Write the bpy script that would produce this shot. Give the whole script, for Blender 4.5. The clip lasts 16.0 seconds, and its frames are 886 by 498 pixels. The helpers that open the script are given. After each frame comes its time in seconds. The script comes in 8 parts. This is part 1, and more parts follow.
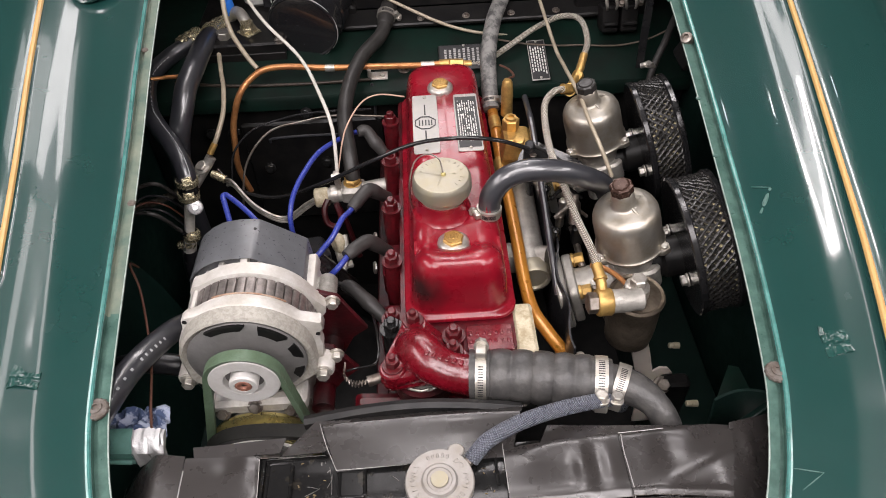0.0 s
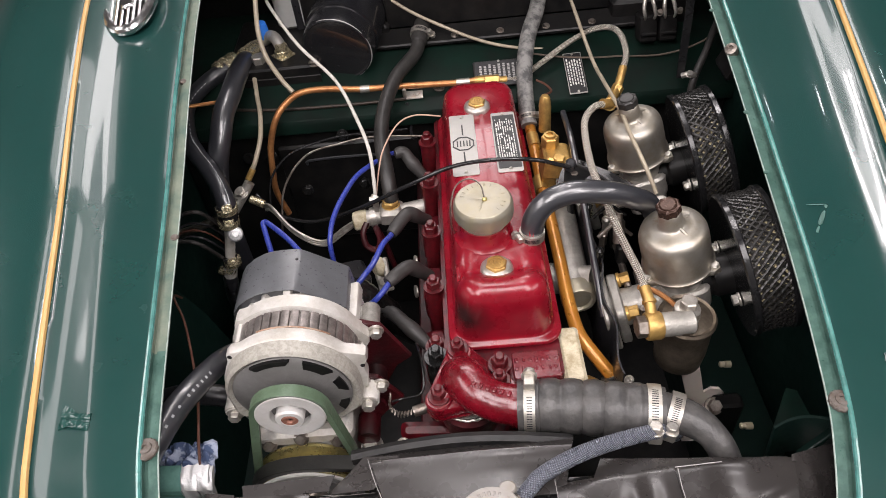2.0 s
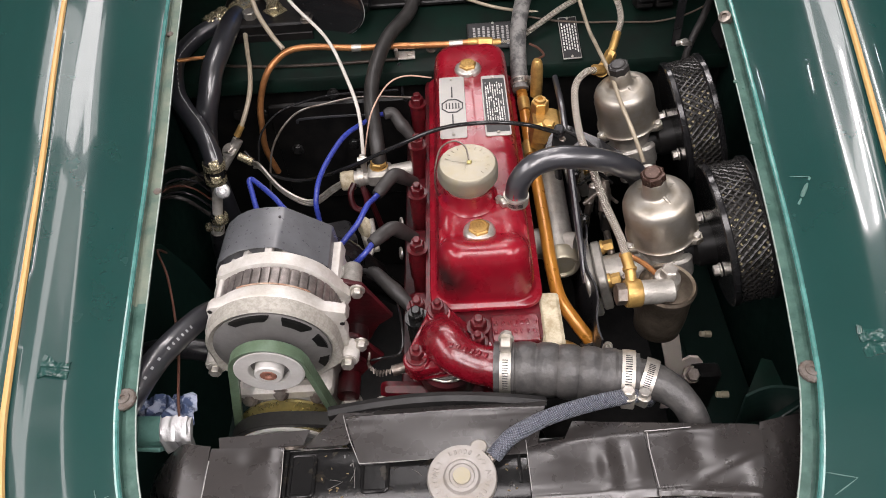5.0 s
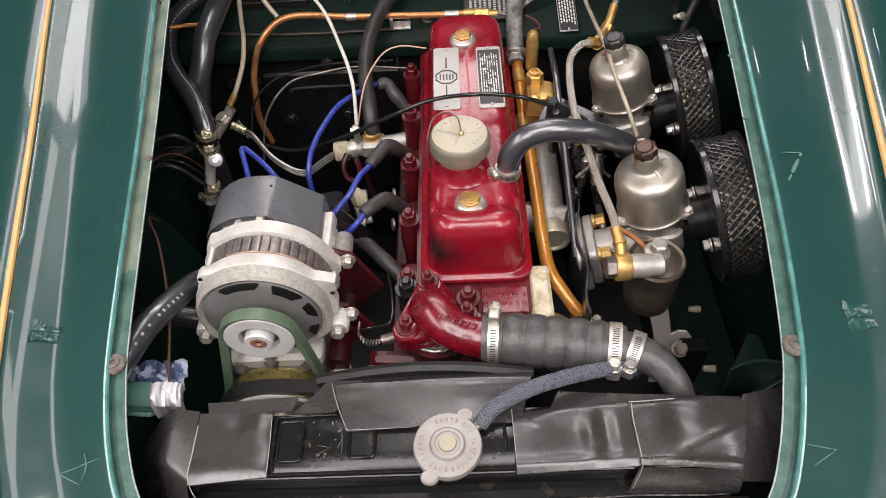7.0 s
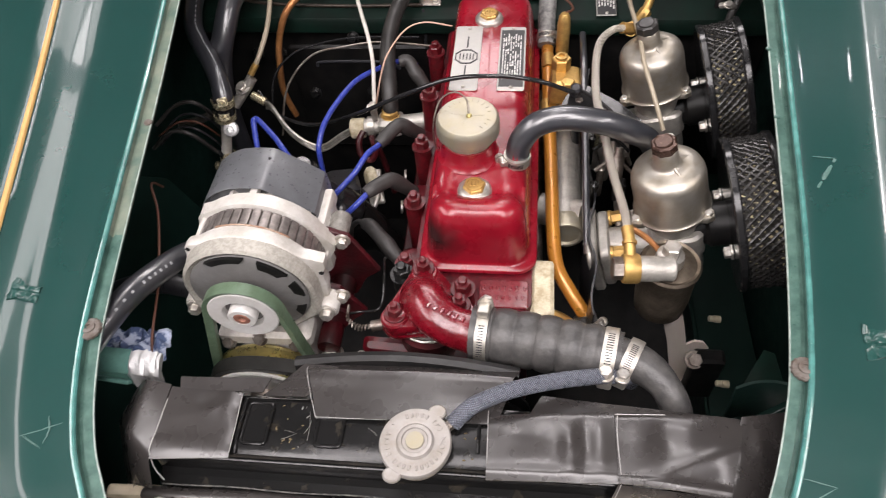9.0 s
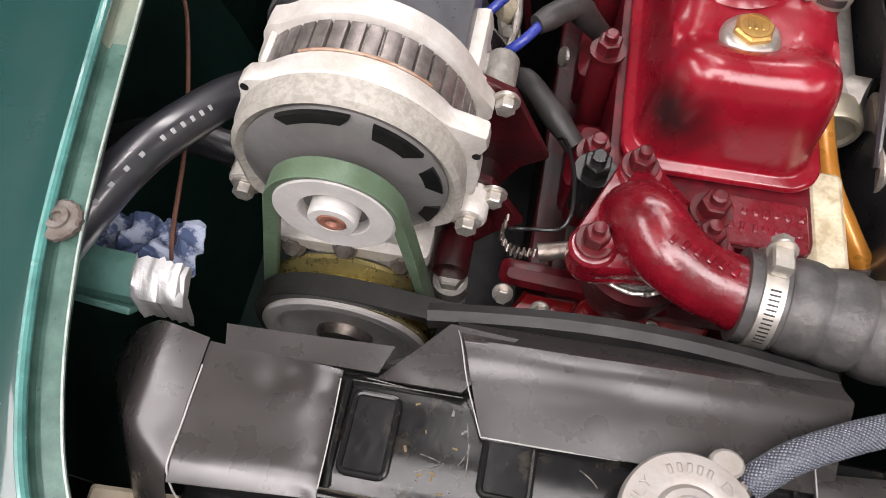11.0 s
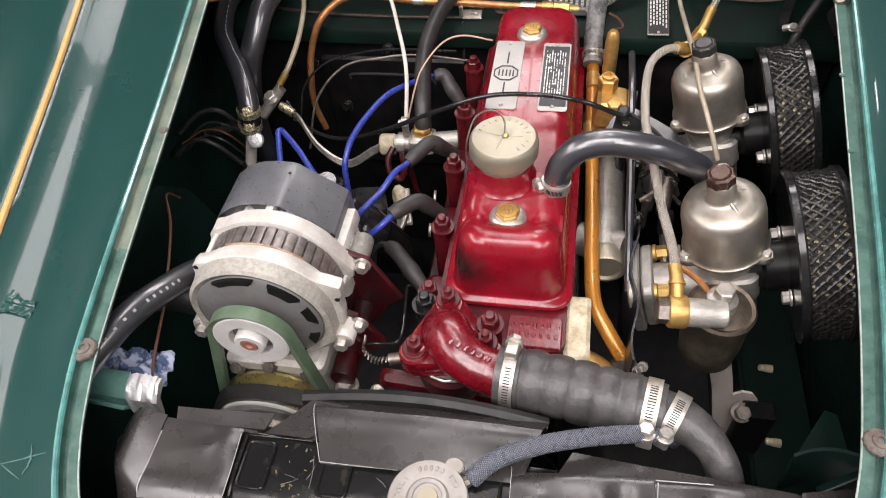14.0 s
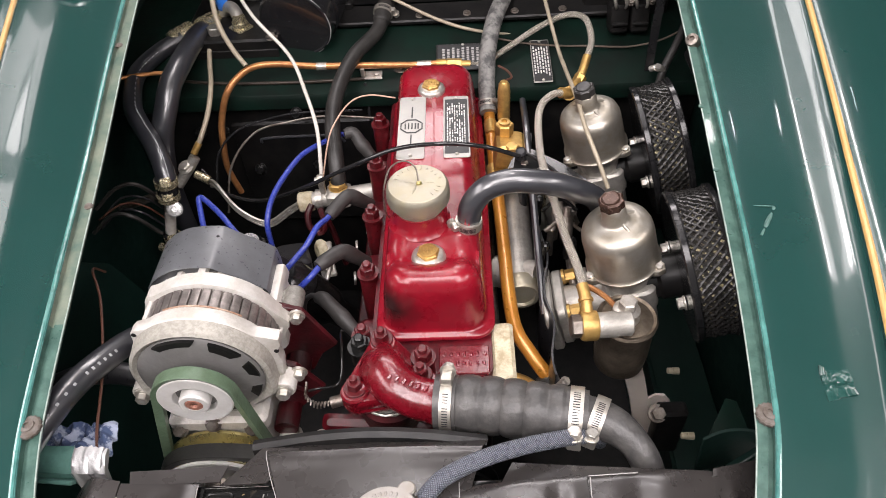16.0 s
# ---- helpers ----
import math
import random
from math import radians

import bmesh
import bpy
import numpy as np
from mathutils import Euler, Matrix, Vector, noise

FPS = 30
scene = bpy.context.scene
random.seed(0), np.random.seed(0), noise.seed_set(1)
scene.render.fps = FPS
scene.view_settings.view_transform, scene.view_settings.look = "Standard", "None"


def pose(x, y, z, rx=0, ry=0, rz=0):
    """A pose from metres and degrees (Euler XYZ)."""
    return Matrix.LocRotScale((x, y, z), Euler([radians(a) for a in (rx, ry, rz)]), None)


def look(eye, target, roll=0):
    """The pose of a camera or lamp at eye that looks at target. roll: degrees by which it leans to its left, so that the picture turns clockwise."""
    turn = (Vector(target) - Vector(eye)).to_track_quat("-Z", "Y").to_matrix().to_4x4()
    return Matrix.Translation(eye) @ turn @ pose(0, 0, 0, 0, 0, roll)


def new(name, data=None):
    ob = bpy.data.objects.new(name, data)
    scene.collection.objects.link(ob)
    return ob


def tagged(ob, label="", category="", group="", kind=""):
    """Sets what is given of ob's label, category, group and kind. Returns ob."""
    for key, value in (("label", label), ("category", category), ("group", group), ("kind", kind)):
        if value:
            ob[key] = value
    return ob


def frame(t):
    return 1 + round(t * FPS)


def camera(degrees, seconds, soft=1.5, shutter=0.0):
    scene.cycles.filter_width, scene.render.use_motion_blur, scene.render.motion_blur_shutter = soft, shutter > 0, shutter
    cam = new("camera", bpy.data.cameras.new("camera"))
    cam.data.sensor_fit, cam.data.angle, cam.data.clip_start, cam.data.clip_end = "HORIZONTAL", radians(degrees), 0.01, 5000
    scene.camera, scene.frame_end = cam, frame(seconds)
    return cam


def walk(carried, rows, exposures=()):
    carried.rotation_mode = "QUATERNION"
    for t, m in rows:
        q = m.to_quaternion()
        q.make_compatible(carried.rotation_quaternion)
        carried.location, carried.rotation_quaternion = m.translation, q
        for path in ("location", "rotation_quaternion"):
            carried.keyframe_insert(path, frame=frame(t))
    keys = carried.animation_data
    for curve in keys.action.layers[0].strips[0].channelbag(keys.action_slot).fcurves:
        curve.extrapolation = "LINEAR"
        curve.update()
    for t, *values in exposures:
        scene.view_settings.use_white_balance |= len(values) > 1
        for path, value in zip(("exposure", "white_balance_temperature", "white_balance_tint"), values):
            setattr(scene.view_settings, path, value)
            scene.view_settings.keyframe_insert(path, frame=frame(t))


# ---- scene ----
cam = camera(64.3, 16.0, soft=0.7, shutter=0.4)
PATH = [
    (0, (-0.02, 0.049, 1.341), (0.002, 1.438, -0.099), -2.9),
    (0.5, (-0.023, 0.057, 1.344), (-0.028, 1.447, -0.094), -4.1),
    (1, (-0.027, 0.056, 1.346), (-0.055, 1.449, -0.089), -5.1),
    (1.5, (-0.027, 0.062, 1.348), (-0.08, 1.458, -0.083), -6.2),
    (2, (-0.029, 0.076, 1.351), (-0.098, 1.473, -0.079), -7.0),
    (2.5, (-0.031, 0.077, 1.355), (-0.108, 1.472, -0.076), -7.3),
    (3, (-0.027, 0.073, 1.357), (-0.105, 1.461, -0.081), -7.1),
    (3.5, (-0.021, 0.07, 1.353), (-0.097, 1.437, -0.105), -6.8),
    (4, (-0.015, 0.074, 1.35), (-0.082, 1.428, -0.121), -6.1),
    (6.5, (-0.009, 0.067, 1.347), (-0.088, 1.351, -0.184), -5.2),
    (7, (-0.005, 0.067, 1.346), (-0.075, 1.34, -0.195), -4.8),
    (7.5, (0.005, 0.065, 1.331), (-0.059, 1.327, -0.219), -4.3),
    (8, (0.045, 0.084, 1.303), (-0.034, 1.347, -0.245), -4.3),
    (8.5, (0.068, 0.095, 1.308), (-0.081, 1.356, -0.237), -5.5),
    (9, (0.049, 0.092, 1.318), (-0.172, 1.326, -0.24), -6.1),
    (9.5, (0.019, 0.098, 1.295), (-0.254, 1.254, -0.314), -6.2),
    (9.7, (-0.007, 0.127, 1.238), (-0.292, 1.241, -0.399), -6.1),
    (11.8, (-0.13, 0.268, 1.09), (-0.258, 1.152, -0.7), 2.6),
    (12, (-0.109, 0.248, 1.105), (-0.259, 1.156, -0.671), 1.2),
    (12.5, (0.001, 0.193, 1.175), (-0.236, 1.205, -0.534), -3.4),
    (13, (0.03, 0.169, 1.234), (-0.233, 1.278, -0.409), -4.6),
    (13.5, (0.034, 0.155, 1.262), (-0.259, 1.343, -0.32), -5.6),
    (14, (0.046, 0.137, 1.281), (-0.269, 1.396, -0.241), -6.4),
    (14.5, (0.046, 0.132, 1.293), (-0.273, 1.441, -0.185), -7.1),
    (15, (0.049, 0.123, 1.303), (-0.233, 1.475, -0.144), -7.4),
    (15.5, (0.066, 0.105, 1.311), (-0.136, 1.488, -0.12), -6.8),
    (16, (0.041, 0.095, 1.313), (-0.033, 1.481, -0.126), -4.2),
]
walk(cam, [(t, look(eye, target, roll)) for t, eye, target, roll in PATH],
     [(0.0, 0.12), (7.5, 0.12), (8.5, 0.24), (9.7, 0.33), (11.8, 0.40), (12.6, 0.44), (13.4, 0.40), (14.4, 0.27), (15.3, 0.29), (16.0, 0.37)])

# ---- world and light ----
world = bpy.data.worlds.new("world")
scene.world = world
world.use_nodes = True
world.node_tree.nodes["Background"].inputs[0].default_value = (0.75, 0.82, 0.9, 1)
world.node_tree.nodes["Background"].inputs[1].default_value = 0.15
scene.view_settings.exposure = 0.0


def ceiling_or_fill_lamp(x, y, length, width, watts, z=2.72):
    data = bpy.data.lights.new("tube_light", "AREA")
    data.shape, data.size, data.size_y, data.energy = "RECTANGLE", width, length, watts
    data.color = (1.0, 0.93, 0.937)
    lamp = new("tube_light", data)
    lamp.matrix_world = pose(x, y, z)
    return lamp


# three soft panels overhead, a bright tube and a panel beside it, a small spot; added fill with no known fixture: a
# wide one over the nose, side rows, two rows behind the camera, a row over the cabin
for lx, ly, ll, lw, le, lz in ((-0.20, 2.08, 0.80, 0.20, 4.2, 2.74), (-0.53, 1.92, 0.55, 0.40, 2.1, 2.74), (-0.22, 1.00, 1.10, 0.20, 3.2, 2.74), (0.14, 1.65, 1.10, 0.16, 4.0, 2.74), (0.0, -0.30, 0.9, 1.4, 32, 2.74), (0.15, 1.42, 0.62, 0.045, 3.0, 2.72), (-2.2, -0.3, 3.0, 0.9, 66, 2.72), (2.3, -0.7, 2.2, 0.6, 42, 2.72),
                               (-0.9, -1.3, 1.5, 0.7, 36, 2.72), (0.9, -1.3, 1.5, 0.7, 36, 2.72), (0.77, 1.60, 0.10, 0.022, 0.35, 2.72), (0.0, 3.5, 0.9, 2.2, 56, 2.72)):
    ceiling_or_fill_lamp(lx, ly, ll, lw, le, lz)


# ---- materials ----
def mat(name, color, rough=0.5, metal=0.0, dark=None, scale=40.0, amount=0.5, bump=0.0, bump_scale=200.0,
        coat=0.0, rough_var=0.15, contrast=(0.35, 0.65), stretch=None, coords="Object"):
    m = bpy.data.materials.new(name)
    m.use_nodes = True
    nt = m.node_tree
    b = nt.nodes["Principled BSDF"]
    b.inputs["Metallic"].default_value = metal
    b.inputs["Roughness"].default_value = rough
    b.inputs["Coat Weight"].default_value = coat
    b.inputs["Coat Roughness"].default_value = 0.04
    tc = nt.nodes.new("ShaderNodeTexCoord")
    src = tc.outputs[coords]
    if stretch:
        mp = nt.nodes.new("ShaderNodeMapping")
        mp.inputs["Scale"].default_value = stretch
        nt.links.new(src, mp.inputs["Vector"])
        src = mp.outputs["Vector"]
    n1 = nt.nodes.new("ShaderNodeTexNoise")
    n1.inputs["Scale"].default_value, n1.inputs["Detail"].default_value, n1.inputs["Roughness"].default_value = scale, 6, 0.65
    nt.links.new(src, n1.inputs["Vector"])
    ramp = nt.nodes.new("ShaderNodeValToRGB")
    ramp.color_ramp.elements[0].position, ramp.color_ramp.elements[1].position = contrast
    nt.links.new(n1.outputs["Fac"], ramp.inputs["Fac"])
    mix = nt.nodes.new("ShaderNodeMix")
    mix.data_type = "RGBA"
    d = dark or tuple(c * 0.75 for c in color)
    mix.inputs[6].default_value = (*color, 1)
    mix.inputs[7].default_value = (*[c * (1 - amount) + e * amount for c, e in zip(color, d)], 1)
    nt.links.new(ramp.outputs["Color"], mix.inputs[0])
    nt.links.new(mix.outputs[2], b.inputs["Base Color"])
    n2 = nt.nodes.new("ShaderNodeTexNoise")
    n2.inputs["Scale"].default_value, n2.inputs["Detail"].default_value = scale * 3.7, 4
    nt.links.new(src, n2.inputs["Vector"])
    mr = nt.nodes.new("ShaderNodeMapRange")
    mr.inputs["To Min"].default_value, mr.inputs["To Max"].default_value = max(0.02, rough - rough_var), min(1, rough + rough_var)
    nt.links.new(n2.outputs["Fac"], mr.inputs["Value"])
    nt.links.new(mr.outputs["Result"], b.inputs["Roughness"])
    if bump:
        n3 = nt.nodes.new("ShaderNodeTexNoise")
        n3.inputs["Scale"].default_value, n3.inputs["Detail"].default_value = bump_scale, 5
        nt.links.new(src, n3.inputs["Vector"])
        bp = nt.nodes.new("ShaderNodeBump")
        bp.inputs["Strength"].default_value, bp.inputs["Distance"].default_value = bump, 0.001
        nt.links.new(n3.outputs["Fac"], bp.inputs["Height"])
        nt.links.new(bp.outputs["Normal"], b.inputs["Normal"])
    return m


def braid_mat(name, color, dark, scale, metal, rough):
    m = mat(name, color, rough, metal, dark, 60, 0.5)
    nt = m.node_tree
    b = nt.nodes["Principled BSDF"]
    tc = nt.nodes.new("ShaderNodeTexCoord")
    h = None
    for s in (1, -1):
        mp = nt.nodes.new("ShaderNodeMapping")
        mp.inputs["Rotation"].default_value = (0, 0, s * radians(45))
        mp.inputs["Scale"].default_value = (scale, scale, scale)
        nt.links.new(tc.outputs["UV"], mp.inputs["Vector"])
        w = nt.nodes.new("ShaderNodeTexWave")
        w.inputs["Scale"].default_value = 1.0
        nt.links.new(mp.outputs["Vector"], w.inputs["Vector"])
        if h is None:
            h = w.outputs["Fac"]
        else:
            mx = nt.nodes.new("ShaderNodeMath")
            mx.operation = "MULTIPLY"
            nt.links.new(h, mx.inputs[0])
            nt.links.new(w.outputs["Fac"], mx.inputs[1])
            h = mx.outputs[0]
    bp = nt.nodes.new("ShaderNodeBump")
    bp.inputs["Strength"].default_value, bp.inputs["Distance"].default_value = 0.9, 0.001
    nt.links.new(h, bp.inputs["Height"])
    nt.links.new(bp.outputs["Normal"], b.inputs["Normal"])
    mx = nt.nodes.new("ShaderNodeMix")
    mx.data_type = "RGBA"
    mx.inputs[6].default_value, mx.inputs[7].default_value = (*dark, 1), (*color, 1)
    rp = nt.nodes.new("ShaderNodeMapRange")
    rp.inputs["From Min"].default_value, rp.inputs["From Max"].default_value = 0.05, 0.35
    nt.links.new(h, rp.inputs["Value"])
    nt.links.new(rp.outputs["Result"], mx.inputs[0])
    nt.links.new(mx.outputs[2], b.inputs["Base Color"])
    return m


GREEN = mat("green_paint", (0.009, 0.043, 0.038), 0.25, 0, (0.011, 0.050, 0.044), 9, 0.6, 0.45, 17, coat=1.0, rough_var=0.06)
GREEN.node_tree.nodes["Principled BSDF"].inputs["Coat Roughness"].default_value = 0.05
# body green darkened for the bay, so its shade sits in these colours
GREEN_IN_SHADE = mat("shaded_inner_green", (0.004, 0.015, 0.0105), 0.45, 0, (0.005, 0.007, 0.006), 25, 0.8, 0.1, 150)
GREEN_BRK_SHADE = mat("shaded_bracket_green", (0.006, 0.018, 0.0145), 0.36, 0, (0.004, 0.012, 0.010), 40, 0.8, 0.2, 150)
GREEN_BAY_SHADE = mat("shaded_bay_green", (0.008, 0.025, 0.020), 0.42, 0, (0.005, 0.016, 0.013), 18, 0.8, 0.15, 120)
FLANGE = mat("dusty_green_flange", (0.075, 0.145, 0.12), 0.33, 0, (0.026, 0.068, 0.054), 70, 0.9, 0.25, 250, coat=0.4)
FLANGE_CREAM = mat("cream_dusted_flange", (0.19, 0.215, 0.165), 0.36, 0, (0.055, 0.105, 0.085), 32, 0.9, 0.3, 250, coat=0.4, contrast=(0.34, 0.66))
RED = mat("red_enamel", (0.25, 0.005, 0.016), 0.28, 0, (0.12, 0.003, 0.008), 16, 0.6, 0.08, 260, coat=0.45, rough_var=0.08)
RED_CAST = mat("red_painted_casting", (0.115, 0.004, 0.010), 0.38, 0, (0.028, 0.003, 0.004), 60, 0.9, 0.22, 260, coat=0.12)
RED_CAST_GLOSS = mat("red_gloss_casting", (0.17, 0.004, 0.012), 0.27, 0, (0.08, 0.003, 0.006), 40, 0.8, 0.45, 260, coat=0.7)
RED_WET = mat("oily_bright_red", (0.24, 0.007, 0.010), 0.18, 0, (0.12, 0.006, 0.006), 60, 0.8, 0.3, 180, coat=1.0)
RED_NUT = mat("red_painted_nut", (0.105, 0.005, 0.009), 0.33, 0, (0.035, 0.004, 0.005), 120, 0.8, 0.3, 300)
GASKET = mat("crusty_gasket", (0.14, 0.135, 0.12), 0.6, 0.2, (0.08, 0.075, 0.07), 200, 0.9, 0.8, 350)
RED_DARK = mat("oily_red_casting", (0.06, 0.004, 0.007), 0.38, 0, (0.01, 0.004, 0.004), 30, 0.9, 0.5, 220)
ALU = mat("cast_aluminium", (0.50, 0.48, 0.44), 0.48, 0.6, (0.30, 0.28, 0.25), 60, 0.8, 0.5, 400)
PULLEY = mat("machined_pulley", (0.66, 0.65, 0.63), 0.42, 0.2, (0.52, 0.50, 0.47), 60, 0.7, 0.1, 400)
CAST_EDGE = mat("sand_cast_edge", (0.42, 0.40, 0.355), 0.5, 0.2, (0.30, 0.285, 0.25), 240, 0.8, 0.5, 420, contrast=(0.42, 0.60))
CAST_GREY = mat("mottled_grey_casting", (0.27, 0.26, 0.235), 0.5, 0.25, (0.15, 0.14, 0.125), 160, 0.9, 0.4, 350)
PAPER_GREY = mat("pale_cut_edge", (0.36, 0.35, 0.34), 0.5)
RUST_RED = mat("rust_red_shaft", (0.36, 0.17, 0.12), 0.6, 0.2, (0.16, 0.06, 0.04), 200, 0.8, 0.4, 400)
ALU_WHITE = mat("alternator_casting", (0.66, 0.64, 0.61), 0.5, 0.25, (0.40, 0.37, 0.32), 35, 0.8, 0.45, 380)
ALU_POL = mat("dull_polished_aluminium", (0.465, 0.44, 0.395), 0.42, 0.85, (0.38, 0.335, 0.26), 55, 0.85, 0.18, 260, rough_var=0.12)
CAP_BROWN = mat("worn_brown_cap", (0.045, 0.022, 0.016), 0.24, 0.5, (0.10, 0.06, 0.045), 90, 0.8, 0.3, 300)
STUD = mat("passivated_stud", (0.66, 0.60, 0.46), 0.35, 0.5, (0.5, 0.42, 0.28), 150, 0.7)
ALU_TURNED = mat("turned_aluminium", (0.36, 0.335, 0.275), 0.42, 0.6, (0.36, 0.32, 0.22), 55, 0.8, 0.15, 500)
STEEL = mat("zinc_steel", (0.62, 0.60, 0.56), 0.34, 0.75, (0.35, 0.31, 0.26), 120, 0.8, 0.2, 500)
STEEL_DULL = mat("dull_steel", (0.32, 0.29, 0.26), 0.42, 0.85, (0.14, 0.11, 0.09), 90, 0.9, 0.3, 400)
CLAMP = mat("stainless_clamp", (0.58, 0.555, 0.51), 0.42, 0.85, (0.36, 0.33, 0.28), 90, 0.8, 0.2, 300)
BRASS = mat("brass", (0.62, 0.40, 0.13), 0.4, 0.7, (0.34, 0.2, 0.07), 110, 0.7, 0.2, 500)
COPPER = mat("copper_pipe", (0.58, 0.27, 0.10), 0.36, 0.6, (0.3, 0.12, 0.05), 70, 0.8, 0.1, 500)
COPPER_DULL = mat("dull_copper", (0.30, 0.17, 0.11), 0.5, 0.4, (0.45, 0.36, 0.28), 120, 0.8)
COPPER_OIL = mat("varnished_pipe", (0.55, 0.24, 0.035), 0.32, 0.35, (0.42, 0.16, 0.025), 28, 0.7, 0.1, 400, coat=0.5)
RUBBER = mat("black_rubber", (0.016, 0.016, 0.019), 0.3, 0, (0.028, 0.028, 0.03), 50, 0.8, 0.15, 350, rough_var=0.08)
RUBBER_GREY = mat("worn_grey_rubber", (0.038, 0.037, 0.037), 0.40, 0, (0.085, 0.081, 0.077), 75, 0.9, 0.6, 220)
RUBBER_BOOT = mat("matt_grey_boot_rubber", (0.024, 0.0225, 0.0215), 0.5, 0, (0.045, 0.042, 0.040), 60, 0.8, 0.2, 300)
RUBBER_DUSTY = mat("dusty_grey_hose", (0.21, 0.205, 0.195), 0.62, 0, (0.05, 0.05, 0.05), 60, 0.95, 0.5, 300, contrast=(0.42, 0.58))
RUBBER_SHINY = mat("shiny_black_hose", (0.021, 0.022, 0.027), 0.36, 0, (0.033, 0.034, 0.041), 40, 0.8, 0.10, 350, coat=1.0, rough_var=0.06)
RUBBER_SHINY.node_tree.nodes["Principled BSDF"].inputs["Specular IOR Level"].default_value = 1.0
RUBBER_SHINY.node_tree.nodes["Principled BSDF"].inputs["Coat Roughness"].default_value = 0.14
# pale colour holds both the wear and the edge's highlight
FLANGE_EDGE = mat("worn_edge_highlight", (0.42, 0.48, 0.44), 0.4, 0.3, (0.2, 0.26, 0.23), 120, 0.9)
DRUM_BLACK = mat("chipped_satin_black", (0.010, 0.010, 0.012), 0.24, 0, (0.02, 0.02, 0.02), 40, 0.6, 0.06, 90, coat=0.6, rough_var=0.08)
RUBBER_SATIN = mat("satin_black_hose", (0.016, 0.015, 0.014), 0.44, 0, (0.034, 0.032, 0.03), 50, 0.9, 0.3, 300)
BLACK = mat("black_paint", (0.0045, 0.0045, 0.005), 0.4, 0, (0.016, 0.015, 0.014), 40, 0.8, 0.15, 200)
BLACK_GLOSS = mat("gloss_black_paint", (0.010, 0.010, 0.011), 0.16, 0, (0.02, 0.02, 0.02), 40, 0.6, 0.08, 120, rough_var=0.07)
BLACK_DIRTY = mat("dirty_black_paint", (0.008, 0.008, 0.008), 0.19, 0, (0.06, 0.05, 0.035), 60, 0.5, 0.12, 160, contrast=(0.58, 0.74), rough_var=0.08)
PLASTIC_GREY = mat("dark_grey_plastic", (0.105, 0.109, 0.118), 0.32, 0, (0.055, 0.057, 0.06), 60, 0.6, 0.12, 600)
TAPE = mat("black_sheet", (0.034, 0.0305, 0.029), 0.28, 0, (0.024, 0.0215, 0.021), 18, 0.7, 0.10, 45, rough_var=0.06)
CAP_ALU = mat("worn_cap_aluminium", (0.36, 0.34, 0.325), 0.45, 0.45, (0.26, 0.235, 0.20), 60, 0.8, 0.2, 350)
BELT_DARK = mat("dark_smooth_belt", (0.018, 0.018, 0.017), 0.42, 0, (0.034, 0.033, 0.030), 60, 0.8, 0.2, 300)
BELT = mat("green_grey_belt", (0.115, 0.175, 0.115), 0.40, 0, (0.075, 0.11, 0.065), 60, 0.8, 0.3, 400)
BLUE = mat("blue_lead", (0.03, 0.05, 0.30), 0.3, 0, (0.025, 0.035, 0.2), 80, 0.6)
BLUE_CAP = mat("blue_plastic_cap", (0.03, 0.2, 0.75), 0.4, 0)
WHITE_TUBE = mat("white_plastic_tube", (0.62, 0.60, 0.55), 0.4, 0, (0.45, 0.42, 0.36), 50, 0.7)
BEIGE_DARK = mat("dull_tan_wire", (0.13, 0.10, 0.075), 0.5, 0, (0.06, 0.045, 0.035), 60, 0.7)
BEIGE_TUBE = mat("beige_tube", (0.42, 0.36, 0.27), 0.42, 0.1, (0.25, 0.21, 0.15), 50, 0.7)
CREAM = mat("cream_gasket", (0.64, 0.58, 0.43), 0.6, 0, (0.30, 0.24, 0.14), 90, 0.9, 0.3, 300)
LAM = mat("laminations", (0.30, 0.27, 0.25), 0.36, 0.6, (0.13, 0.115, 0.11), 90, 0.9, 0.2, 500)
PIPING = mat("tan_wing_piping", (0.62, 0.38, 0.14), 0.38, 0, (0.52, 0.29, 0.10), 40, 0.6, coat=0.3)
PLATE_ALU = mat("printed_aluminium_plate", (0.37, 0.36, 0.34), 0.48, 0.45, (0.42, 0.40, 0.37), 60, 0.6)
INK = mat("black_ink", (0.015, 0.015, 0.016), 0.45)
PAPER_WHITE = mat("white_print", (0.68, 0.67, 0.64), 0.5)
BLUE_RAG = mat("blue_paper_towel", (0.05, 0.075, 0.15), 0.85, 0, (0.34, 0.38, 0.48), 70, 0.9, 0.6, 150, contrast=(0.47, 0.56))
FOIL = mat("foil_tape", (0.62, 0.62, 0.62), 0.5, 0.7, (0.45, 0.45, 0.45), 70, 0.6, 0.8, 160)
CREAM_METAL = mat("cream_condenser", (0.70, 0.62, 0.48), 0.45, 0.1, (0.5, 0.42, 0.3), 40, 0.8, 0.3, 180)
RUST = mat("rusty_washer", (0.17, 0.155, 0.14), 0.65, 0.2, (0.09, 0.065, 0.05), 130, 0.9, 0.7, 400)
SPIRAL = mat("brown_spiral_wrap", (0.055, 0.04, 0.028), 0.5, 0.2, (0.012, 0.010, 0.009), 320, 0.9)
WIRE_BROWN = mat("brown_wire", (0.10, 0.04, 0.025), 0.5)
TARNISH = mat("tarnished_silver_brass", (0.66, 0.60, 0.42), 0.27, 0.75, (0.32, 0.26, 0.15), 150, 0.8, 0.3, 300)
KNOB_WHITE = mat("white_plastic_knob", (0.55, 0.55, 0.55), 0.3, 0.4, (0.3, 0.3, 0.3), 60, 0.6)
